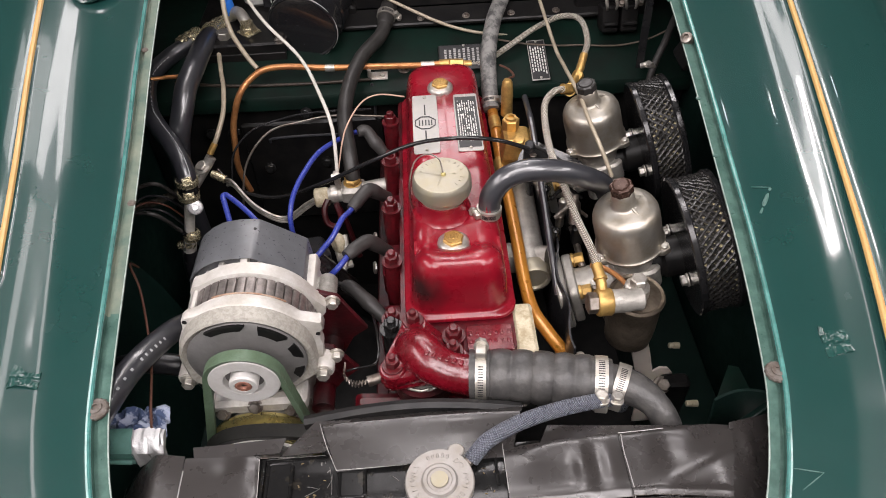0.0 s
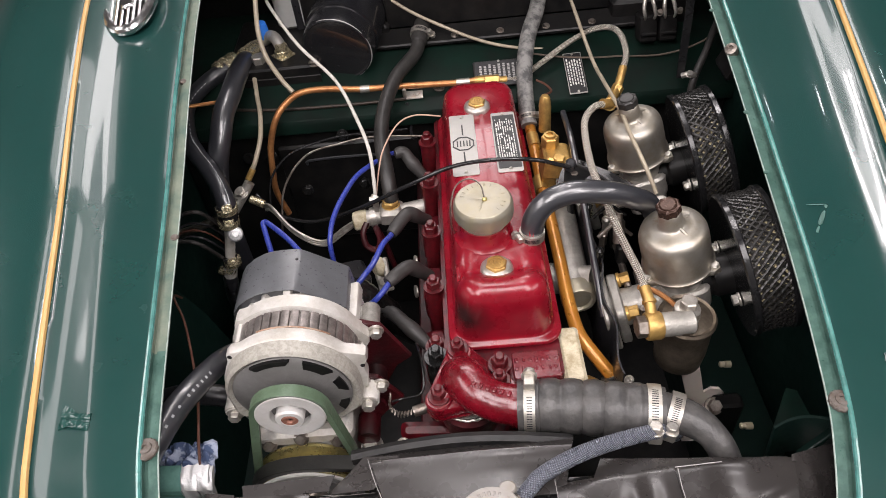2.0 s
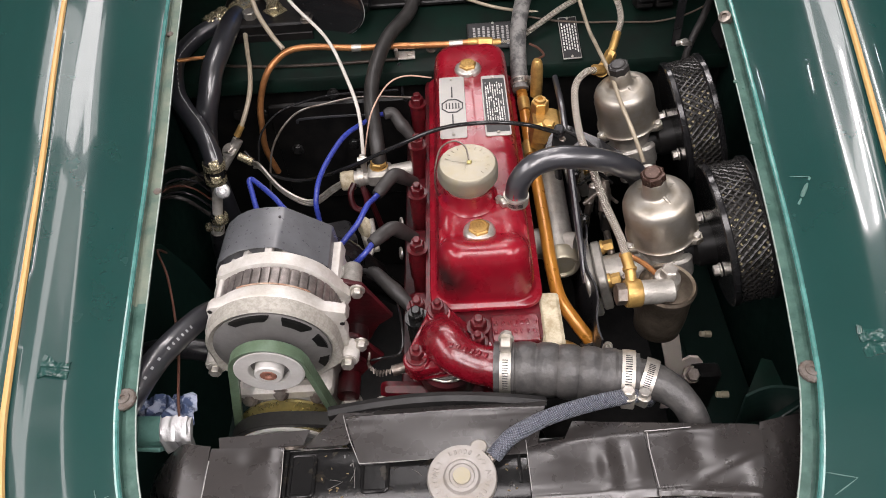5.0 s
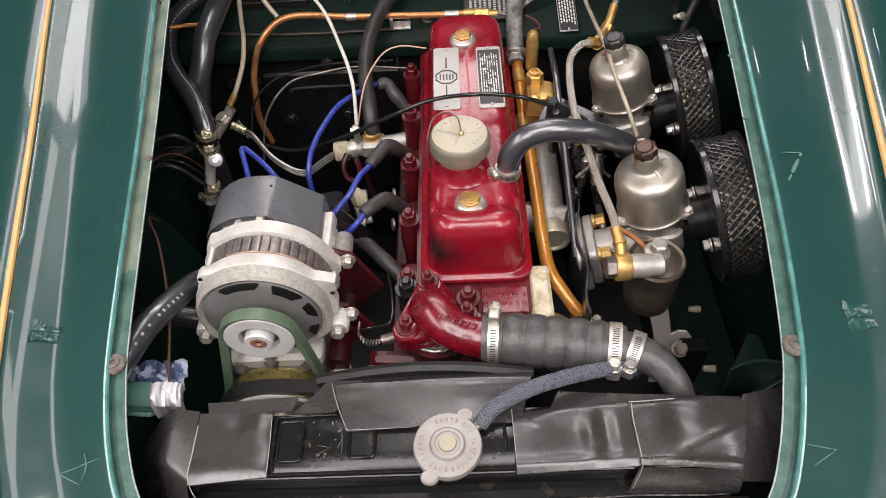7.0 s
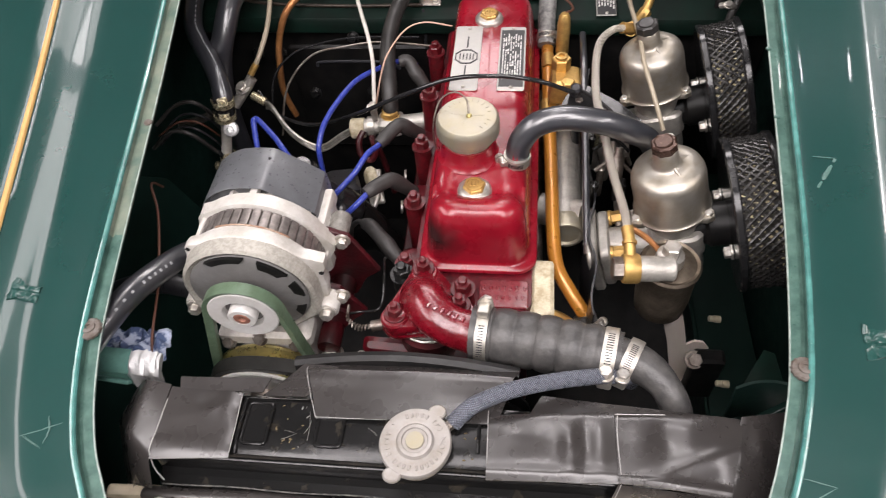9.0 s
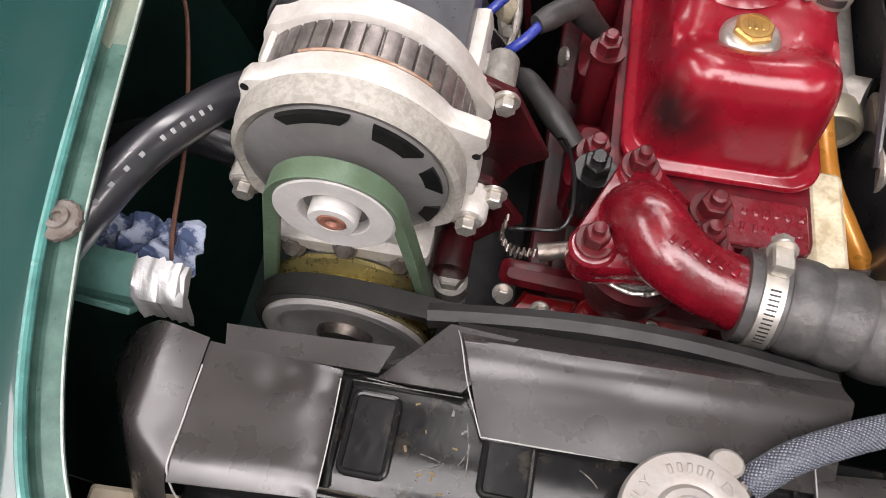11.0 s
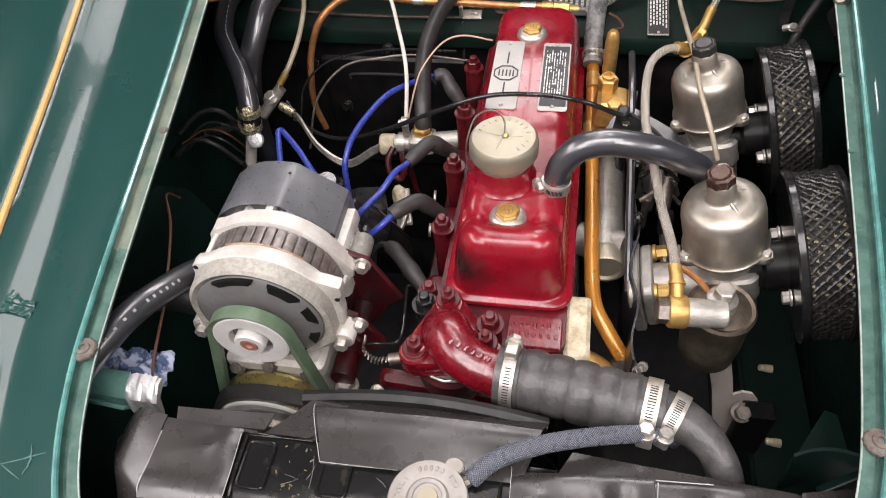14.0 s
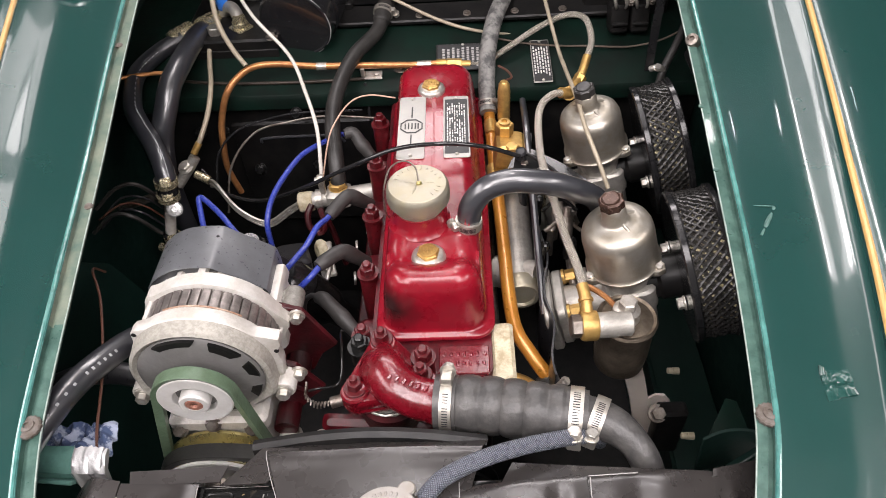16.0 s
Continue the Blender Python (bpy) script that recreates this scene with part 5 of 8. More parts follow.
part("shaft_end", lambda b: lathe(b, [(0.0082, 0.434), (0.0082, 0.4298), (0.007, 0.4290), (0.0038, 0.4292), (0.0030, 0.432), (0, 0.432)], alt_m(PY), 22), RUST_RED, alt, "rusty shaft end")
for bx, bz in ((-0.281, 0.734), (-0.143, 0.734)):
    lowb = bz < 0.75
    part("through_bolt", lambda b, x=bx, z=bz, lo=lowb: (hexbolt(b, (x, 0.470 if lo else 0.486, z), (0, -1, 0), 0.0066, 0.007, 1.35)), STEEL, alt)
for bx, bz in ((-0.281, 0.734), (-0.143, 0.734)):
    part("ear", lambda b, x=bx, z=bz: (lathe(b, [(0.0105, 0.470), (0.0115, 0.472), (0.0115, 0.494), (0, 0.495)], frame_of((x, 0, z), (0, 1, 0)), 20)), ALU_WHITE, alt)
for ra in (137, -1):
    part("tie_rod", lambda b, a=ra: tube(b, [alt_m(y) @ Vector((0.0655 * math.cos(radians(-a)), 0.0655 * math.sin(radians(-a)), 0)) for y in (0.484, 0.526)], 0.0026, 10, smooth=False), ALU_WHITE, alt)
part("terminal_lug", lambda b: (lathe(b, [(0.0098, 0.536), (0.0106, 0.538), (0.0106, 0.562), (0.0092, 0.564), (0, 0.564)], frame_of((-0.138, 0, 0.772), (0, 1, 0)), 24), box(b, (-0.148, 0.553, 0.770), (0.022, 0.022, 0.018), 0.004)), CAST_GREY, alt, "cast lug with a pivot bolt")

# ---- mounting bracket and lower pulley ----
brk = thing("alternator_bracket", "dark red painted steel alternator bracket", "bracket")


def web(bm, pts, y0, y1):
    m = Matrix(((1, 0, 0, 0), (0, 0, 1, 0), (0, 1, 0, 0), (0, 0, 0, 1)))
    prism(bm, pts, y0, y1, m, 0.001)


part("web_plate", lambda b: web(b, [(-0.147, 0.787), (-0.126, 0.778), (-0.1, 0.721), (-0.117, 0.707), (-0.132, 0.677), (-0.164, 0.676)], 0.532, 0.538), RED_DARK, brk)
part("web_plate", lambda b: web(b, [(-0.145, 0.75), (-0.132, 0.745), (-0.11, 0.705), (-0.127, 0.688), (-0.147, 0.661), (-0.166, 0.663)], 0.490, 0.496), RED_DARK, brk)
part("boss", lambda b: lathe(b, [(0.0125, 0.486), (0.0135, 0.489), (0.0135, 0.535), (0, 0.536)], frame_of((-0.143, 0, 0.700), (0, 1, 0)), 18), RED_DARK, brk)
part("sleeve", lambda b: lathe(b, [(0.012, 0.462), (0.0125, 0.464), (0.0125, 0.489), (0, 0.489)], frame_of((-0.152, 0, 0.675), (0, 1, 0)), 18), RED_DARK, brk, "dark red spacer sleeve")
part("spacer", lambda b: (lathe(b, [(0.0115, 0.612), (0.0115, 0.630), (0.0095, 0.632), (0.0095, 0.640), (0.0125, 0.641), (0.0125, 0.655), (0.010, 0.657), (0, 0.657)], pose(-0.152, 0.466, 0), 18), prism(b, ngon(6, 0.0100), 0.655, 0.666, pose(-0.152, 0.466, 0), 0.0012)), ALU, brk, "grey cast spacer with a hexagon nut")
for p in ((-0.131, 0.530, 0.775), (-0.130, 0.489, 0.738), (-0.148, 0.489, 0.745)):
    part("bolt", lambda b, p=p: hexbolt(b, p, (0, -1, 0), 0.0062, 0.007, 1.35), STEEL, brk)

comp = thing("lower_pulley", "greasy multi-groove steel pulley under the alternator", "pulley")


def groove_profile(y0, r):
    return [(0.0, y0 + 0.034), (r - 0.004, y0 + 0.034), (r, y0 + 0.031), (r, y0 + 0.028), (r - 0.009, y0 + 0.022), (r, y0 + 0.016), (r, y0 + 0.013), (r - 0.009, y0 + 0.007), (r + 0.002, y0 + 0.0015), (r + 0.001, y0), (r - 0.012, y0 + 0.001), (r - 0.016, y0 + 0.006), (0, y0 + 0.006)]


part("pulley_wheel", lambda b: lathe(b, groove_profile(0.421, 0.0605), frame_of((-0.219, 0, 0.6325), (0, 1, 0)), 56), GOLD_STEEL, comp, "gold passivated grooved pulley", 25)
part("hub", lambda b: lathe(b, [(0.0, 0.414), (0.018, 0.4145), (0.02, 0.418), (0.02, 0.43), (0, 0.43)], frame_of((-0.219, 0, 0.6325), (0, 1, 0)), 24), STEEL_DULL, comp)
part("pump_body", lambda b: (lathe(b, [(0.042, 0.457), (0.050, 0.462), (0.050, 0.56), (0.04, 0.57), (0, 0.57)], frame_of((-0.219, 0, 0.6325), (0, 1, 0)), 30), box(b, (-0.215, 0.47, 0.695), (0.10, 0.03, 0.022), 0.005)), ALU_WHITE, comp, "cast aluminium body with bolted bracket")
for bx in (-0.255, -0.219, -0.182):
    part("bolt", lambda b, x=bx: hexbolt(b, (x, 0.456, 0.699 - abs(x + 0.219) * 0.25), (0, -0.8, 0.6), 0.006, 0.006, 1.4), STEEL_DULL, comp)

belt = thing("fan_belt", "grey green rubber drive belt round two pulleys", "belt")


def build_belt(bm):
    import_pts = []
    c1, r1, c2, r2 = Vector((AX, AZ)), 0.036, Vector((-0.219, 0.6325)), 0.0595
    d = c1 - c2
    base = math.atan2(d.y, d.x)
    off = math.acos((r2 - r1) / d.length)
    for k in range(25):
        a = base + off - 2 * off * k / 24
        import_pts.append(c1 + Vector((math.cos(a), math.sin(a))) * r1)
    for k in range(33):
        a = base - off - (2 * math.pi - 2 * off) * k / 32
        import_pts.append(c2 + Vector((math.cos(a), math.sin(a))) * r2)
    rings_ = []
    n = len(import_pts)
    for i, p in enumerate(import_pts):
        t = (import_pts[(i + 1) % n] - import_pts[i - 1]).normalized()
        nn = Vector((-t.y, t.x))
        if nn.dot(p - (c1 if i < 25 else c2)) < 0:
            nn = -nn
        rings_.append([Vector((p.x + nn.x * o, y, p.y + nn.y * o)) for y, o in ((0.437, 0.0025), (0.4375, 0.003), (0.4495, 0.003), (0.450, 0.0025), (0.447, -0.005), (0.440, -0.005))])
    rings_.append([v.copy() for v in rings_[0]])
    loft(bm, rings_, cap=(False, False))
    bmesh.ops.remove_doubles(bm, verts=bm.verts, dist=1e-6)


part("belt_loop", build_belt, BELT, belt)
part("front_rim", lambda b: lathe(b, [(0.036, 0.4215), (0.040, 0.4195), (0.0455, 0.4190), (0.0465, 0.4205), (0.0480, 0.4205), (0.0490, 0.4178), (0.0572, 0.4172), (0.0585, 0.4185), (0.0582, 0.4208), (0.036, 0.4216)], frame_of((-0.219, 0, 0.6325), (0, 1, 0)), 56), PULLEY, comp, "pale machined front rim")


def build_flat_belt(bm):
    """A flat belt over the pulley and away to the crankshaft."""
    line_ = catmull([(-0.2805, 0.4285, 0.60), (-0.2785, 0.4285, 0.650), (-0.263, 0.4285, 0.6775), (-0.240, 0.4285, 0.6910), (-0.206, 0.4285, 0.6935), (-0.16, 0.4285, 0.686), (-0.10, 0.4285, 0.672), (0.0, 0.4285, 0.64)], 8)
    section = [(-0.0078, -0.004), (-0.0080, 0.0020), (-0.0074, 0.0027), (0.0074, 0.0027), (0.0080, 0.0020), (0.0078, -0.004)]
    rings_ = []
    for i, p in enumerate(line_):
        t = (line_[min(i + 1, len(line_) - 1)] - line_[max(i - 1, 0)]).normalized()
        nn = Vector((-t.z, 0, t.x))
        rings_.append([p + nn * o + Vector((0, y, 0)) for y, o in section])
    loft(bm, rings_)


solid("drive_belt", build_flat_belt, BELT_DARK, "smooth black rubber drive belt to the crankshaft", "belt")
solid("crank_pulley", lambda b: lathe(b, groove_profile(0.419, 0.065), frame_of((0.0, 0, 0.575), (0, 1, 0)), 40), BLACK, "black grooved crankshaft pulley on the engine", "pulley")

# ---- carburettors and filters ----
def carb(y, cap_mat, cap_label, lab):
    th = thing("carburettor", lab, "carburettor", "twin carburettors")
    B = Matrix.Translation((0.212, y, 0.727)) @ pose(0, 0, 0, 0, -15, 0)
    part("dashpot", lambda b: lathe(b, [(0.0385, 0.0290), (0.0395, 0.0300), (0.0395, 0.0330), (0.0380, 0.0342), (0.0372, 0.0380), (0.0371, 0.0600), (0.0370, 0.0715), (0.0362, 0.0785), (0.0341, 0.0838), (0.0300, 0.0873), (0.0225, 0.0898), (0.0158, 0.0910), (0.0138, 0.0926), (0.0128, 0.0960), (0.0122, 0.1090), (0.0110, 0.1105), (0, 0.1105)], B, 52), ALU_POL, th, "dull polished aluminium suction chamber", 50)
    part("seat_ring", lambda b: lathe(b, [(0.0310, 0.0190), (0.0320, 0.0205), (0.0330, 0.0268), (0.0330, 0.0290), (0, 0.0291)], B, 44), ALU, th, "cast body flange")
    part("damper_cap", lambda b: (prism(b, [((0.0130 if k % 2 else 0.0116) * math.cos(2 * math.pi * k / 16), (0.0130 if k % 2 else 0.0116) * math.sin(2 * math.pi * k / 16)) for k in range(16)], 0.1098, 0.1212, B, 0.0016), lathe(b, [(0.0095, 0.1207), (0.0092, 0.1223), (0.0084, 0.1227), (0.0076, 0.1221), (0, 0.1221)], B, 22)), cap_mat, th, cap_label)
    for a in (-35, 85, 205):
        def lug(b, a=a):
            m = B @ pose(0, 0, 0, 0, 0, a)
            prism(b, [(0.033, -0.011), (0.043, -0.007), (0.0475, 0), (0.043, 0.007), (0.033, 0.011)], 0.0262, 0.0335, m, 0.001)
        lg = part("lug", lug, ALU_POL, th)
        part("screw", lambda b, a=a: lathe(b, [(0.0040, 0.0335), (0.0040, 0.036), (0.003, 0.037), (0, 0.037)], B @ pose(0, 0, 0, 0, 0, a) @ pose(0.0410, 0, 0), 12), STEEL, lg)
    for a in (20, 140, 300):
        part("web", lambda b, a=a: tube(b, [B @ pose(0, 0, 0, 0, 0, a) @ Vector((0.009, 0, 0.0940)), B @ pose(0, 0, 0, 0, 0, a) @ Vector((0.022, 0, 0.0880))], 0.0020, 8, smooth=False), ALU_POL, th)
    part("body", lambda b: (lathe(b, [(0.024, -0.004), (0.025, 0.008), (0.028, 0.0200), (0, 0.0200)], B, 32), prism(b, round_rect(0.056, 0.056, 0.014, 4), -0.034, 0.0, B, 0.003), prism(b, round_rect(0.05, 0.045, 0.01, 4), -0.062, -0.034, B, 0.003),
                            lathe(b, [(0.021, -0.085), (0.0225, -0.083), (0.0225, 0.018), (0, 0.018)], B @ frame_of((0, 0, -0.028), (1, 0, 0)), 24)), ALU, th, "cast aluminium throttle body")
    part("inlet_flange", lambda b: (prism(b, round_rect(0.07, 0.062, 0.012, 4), -0.082, -0.070, B @ frame_of((0, 0, -0.028), (1, 0, 0), (0, 1, 0)), 0.002), prism(b, round_rect(0.078, 0.07, 0.012, 4), -0.095, -0.083, B @ frame_of((0, 0, -0.028), (1, 0, 0), (0, 1, 0)), 0.002)), ALU, th, "cast aluminium flange")
    part("flange_nut", lambda b: hexbolt(b, B @ Vector((-0.07, -0.024, -0.01)), (B.to_3x3() @ Vector((1, 0, 0))), 0.0075, 0.012, 1.2), BRASS, th)
    part("flange_nut", lambda b: hexbolt(b, B @ Vector((-0.07, 0.026, -0.008)), (B.to_3x3() @ Vector((1, 0, 0))), 0.0075, 0.012, 1.2), BRASS, th)
    part("link_rod", lambda b: (tube(b, [B @ Vector((-0.045, -0.048, -0.03)), B @ Vector((-0.045, 0.05, -0.03))], 0.004, 10, smooth=False), tube(b, [B @ Vector((-0.05, -0.03, 0.0)), B @ Vector((-0.048, -0.034, -0.03)), B @ Vector((-0.045, -0.036, -0.06))], 0.004, 8)), STEEL_DULL, th)
    part("inlet_neck", lambda b: lathe(b, [(0.0205, 0.015), (0.0205, 0.030), (0.024, 0.034), (0.024, 0.0535), (0, 0.0535)], B @ frame_of((0, 0, -0.012), (1, 0, 0)), 24), BLACK, th, "black inlet neck")
    for yy in (-0.04, 0.04):
        part("filter_bolt", lambda b, d=yy: hexbolt(b, B @ Vector((0.0525, d, -0.012)), (B.to_3x3() @ Vector((-1, 0, 0))), 0.0062, 0.007, 1.3), STEEL, th)
    return th


carb(0.607, CAP_BROWN, "worn brown metal damper cap", "dull aluminium side draught carburettor with a brown damper cap")
carb(0.801, RUBBER_SATIN, "black plastic damper cap", "dull aluminium side draught carburettor with a black damper cap")


def air_filter(y):
    th = thing("air_filter", "round black pancake air filter with diamond mesh band", "air filter", "pair of air filters")
    m = frame_of((0.283, y, 0.759), (0.966, 0, 0.259), (0, 1, 0))
    R, w = 0.0775, 0.0225
    for s in (-1, 1):
        part("end_plate", lambda b, s=s: lathe(b, [(0, s * w + s * 0.001), (R * 0.9, s * w + s * 0.001), (R + 0.001, s * w + s * 0.0015), (R + 0.003, s * w), (R + 0.003, s * (w - 0.005)), (R + 0.0015, s * (w - 0.0065)), (R - 0.003, s * (w - 0.006)), (0, s * (w - 0.005))], m, 64), BLACK_GLOSS, th, "gloss black end plate", 25)
    part("element", lambda b: lathe(b, [(R - 0.005, -w + 0.004), (R - 0.005, w - 0.004)], m, 64), FILTER_IN, th, "dusty gauze element")

    def build_mesh(bm):
        nseg, nrow = 58, 4
        for s in (1, -1):
            for k in range(nseg):
                pts = []
                for j in range(nrow * 2 + 1):
                    z = -w + 0.004 + (2 * w - 0.008) * j / (nrow * 2)
                    a = 2 * math.pi * (k + s * j * 0.5) / nseg
                    rr = R - 0.0012 + 0.0007 * (1 if (j % 2) else -1)
                    pts.append(m @ Vector((rr * math.cos(a), rr * math.sin(a), z)))
                tube(bm, pts, 0.0016, 5, smooth=False)
    tagged(part("mesh_band", build_mesh, MESH_BLACK, th, "black expanded metal mesh"), kind="stuff")
    return th


air_filter(0.596)
air_filter(0.791)

# float chamber with fuel union
fc = thing("float_chamber", "tarnished round float chamber with a brass fuel union", "float chamber")
part("bowl", lambda b: lathe(b, [(0.0, 0.655), (0.018, 0.657), (0.0265, 0.668), (0.0285, 0.69), (0.0285, 0.732), (0.0305, 0.735), (0.031, 0.739), (0.029, 0.742), (0.026, 0.7405), (0.012, 0.7445), (0, 0.745)], pose(0.199, 0.541, 0), 40), FLOAT, fc, "tarnished bowl and lid", 40)
part("inlet_barrel", lambda b: (lathe(b, [(0.0, 0), (0.0125, 0.0), (0.013, 0.003), (0.013, 0.020), (0.0122, 0.022), (0.0122, 0.034), (0.010, 0.036), (0, 0.036)], frame_of((0.163, 0.5215, 0.7545), (0.98, 0.05, -0.03)), 24)), ALU, fc, "cast inlet barrel")
part("banjo_ring", lambda b: lathe(b, [(0.0, -0.001), (0.0142, -0.001), (0.0152, 0.001), (0.0152, 0.013), (0.0142, 0.015), (0, 0.015)], frame_of((0.149, 0.5208, 0.7550), (0.98, 0.05, -0.03)), 28), BRASS, fc, "brass banjo ring")
part("banjo_bolt", lambda b: prism(b, ngon(6, 0.0118), -0.011, 0.0, frame_of((0.149, 0.5208, 0.7550), (0.98, 0.05, -0.03)), 0.001), STEEL_DULL, fc, "dark hexagon bolt")
part("lid_bolt", lambda b: (lathe(b, [(0.0145, 0.745), (0.0145, 0.7475), (0.0135, 0.7565), (0.009, 0.7585), (0, 0.7585)], pose(0.196, 0.539, 0), 24), prism(b, ngon(6, 0.0092), 0.758, 0.770, pose(0.196, 0.539, 0), 0.0012)), STEEL, fc, "silver lid nut on a cup washer")
part("vent_pipe", lambda b: tube(b, [(0.186, 0.548, 0.752), (0.176, 0.557, 0.757), (0.163, 0.566, 0.760), (0.152, 0.573, 0.757)], 0.003, 8), COPPER, fc)
part("arm", lambda b: box(b, (0.2, 0.565, 0.70), (0.03, 0.04, 0.03), 0.006), ALU, fc)

# inlet manifold and heat shield
man = thing("inlet_manifold", "cast aluminium inlet manifold with an end plug", "manifold")
part("balance_tube", lambda b: tube(b, [(0.099, 0.632, 0.684), (0.100, 0.72, 0.686), (0.102, 0.86, 0.688)], 0.0195, 20), ALU, man)
part("end_plug", lambda b: lathe(b, [(0.0205, 0.640), (0.0215, 0.638), (0.0215, 0.622), (0.0195, 0.619), (0.0165, 0.619), (0.0150, 0.6225), (0, 0.6225)], frame_of((0.100, 0, 0.684), (0, 1, 0)), 32), ALU_TURNED, man, "dished end plug")
for yy in (0.645, 0.81):
    part("runner", lambda b, y=yy: tube(b, [(0.07, y + 0.02, 0.68), (0.10, y + 0.01, 0.683), (0.122, y, 0.690)], 0.019, 18), ALU, man)


def build_shield(bm):
    rows = []
    for k in range(41):
        y = 0.49 + 0.371 * k / 40
        w = 0.0055 * noise.noise(Vector((y * 18, 0, 1))) + 0.003 * math.sin(y * 60)
        top = 0.716 + 0.020 * (k / 40) + 0.005 * noise.noise(Vector((y * 30, 3, 1)))
        ring = [Vector((0.1225 + w * 0.4, y, 0.60)), Vector((0.1235 + w * 1.4, y, 0.66)), Vector((0.124 + w, y, top))]
        rows.append(ring + [p + Vector((0.002, 0, 0)) for p in reversed(ring)])
    loft(bm, rows)


shield = solid("heat_shield", build_shield, RUBBER, "black rubbery heat shield between manifold and carburettors", "heat shield")
# ---- hoses, pipes and wires ----
def line(name, pts, r, material, label, category, n=12, group=""):
    return solid(name, lambda b: tube(b, pts, r, n), material, label, category, group)


def clamp(parent, p, axis, r, width=0.011, screw_dir=None, label="slotted stainless hose clamp"):
    """A worm drive hose clamp with its screw housing."""
    m = frame_of(p, axis, screw_dir)
    c = part("hose_clamp", lambda b: lathe(b, [(r, -width / 2), (r + 0.0012, -width / 2), (r + 0.0014, 0), (r + 0.0012, width / 2), (r, width / 2)], m, 32), CLAMP, parent, label)
    k = min(1, 0.35 + r / 0.035)
    part("screw_housing", lambda b: (box_m(b, m @ pose(r + 0.0045 * k, 0, 0), (0.0085 * k, 0.015 * k, width * 1.05 * k), 0.0018)), CLAMP, c)
    part("screw", lambda b: hexbolt(b, m @ Vector((r + 0.0055 * k, -0.006 * k, 0)), (m.to_3x3() @ Vector((0, -1, 0))), 0.0060 * k, 0.0065 * k, 1.25), STEEL, c)
    for turn_ in [s * (30 + 5.2 * k) for s in (1, -1) for k in range(13)]:
        part("slot", lambda b, g=turn_: box_m(b, m @ pose(0, 0, 0, 0, 0, g) @ pose(r + 0.0013, 0, 0), (0.0006, 0.0009, width * 0.5), 0.0002), INK, c)
    return c


def box_m(bm, m, size, bevel):
    prism(bm, round_rect(size[0], size[1], bevel, 2), -size[2] / 2, size[2] / 2, m, bevel * 0.7)


# radiator top hose
top_hose = thing("radiator_hose", "thick worn grey rubber top hose with faint ribs", "hose")
TH = [(0.006, 0.4375, 0.7578), (0.030, 0.435, 0.7585), (0.063, 0.430, 0.760), (0.105, 0.421, 0.762), (0.139, 0.414, 0.764)]
part("hose_body", lambda b: tube(b, TH, lambda s: 0.0255 + 0.0013 * (abs(math.sin(s * 21)) ** 0.5 * 2 - 1.2) * (1 if 0.15 < s < 0.85 else 0) - 0.002 * max(0, s - 0.85) / 0.15, 32, 24), RUBBER_GREY, top_hose)
clamp(top_hose, (0.0175, 0.4362, 0.758), (0.98, -0.12, 0.03), 0.0262, 0.0105, (0, 0.25, 1))
clamp(top_hose, (0.129, 0.416, 0.7635), (0.98, -0.2, 0.05), 0.0250, 0.012, (-0.1, -0.75, 0.2))
el_hose = thing("elbow_hose", "grey rubber elbow hose down to the radiator", "hose")
part("hose_body", lambda b: tube(b, [(0.132, 0.4150, 0.764), (0.148, 0.4115, 0.7645), (0.162, 0.4035, 0.765), (0.174, 0.391, 0.763), (0.183, 0.379, 0.753), (0.188, 0.371, 0.737), (0.190, 0.368, 0.71), (0.190, 0.367, 0.68)], lambda s: 0.0205 - 0.0072 * min(1, s / 0.36), 24), RUBBER_GREY, el_hose)
clamp(el_hose, (0.1465, 0.4115, 0.7643), (0.90, -0.42, -0.06), 0.0200, 0.012, (-0.35, -0.8, 0.15))

# overflow hose
ovf = thing("overflow_hose", "blue black ribbed overflow hose from the radiator neck", "hose")
part("hose_body", lambda b: tube(b, [(-0.001, 0.332, 0.790), (0.006, 0.338, 0.795), (0.017, 0.346, 0.799), (0.043, 0.359, 0.799), (0.075, 0.372, 0.793), (0.109, 0.385, 0.781), (0.133, 0.394, 0.769), (0.148, 0.402, 0.752), (0.152, 0.41, 0.73)], 0.0069, 22, 16), BRAID_BLACK, ovf)

# breather hose over to the front carburettor
br = thing("breather_hose", "black rubber breather hose from cover to carburettor", "hose")
part("hose_body", lambda b: tube(b, [(0.0415, 0.615, 0.804), (0.0445, 0.619, 0.829), (0.059, 0.624, 0.847), (0.082, 0.627, 0.8540), (0.106, 0.628, 0.852), (0.131, 0.631, 0.844), (0.155, 0.638, 0.828), (0.175, 0.651, 0.806), (0.19, 0.662, 0.775)], 0.0124, 20, 12), RUBBER_SHINY, br)
clamp(br, (0.0415, 0.6145, 0.811), (0.05, 0.05, 1), 0.0126, 0.010, (-0.9, -0.4, 0))

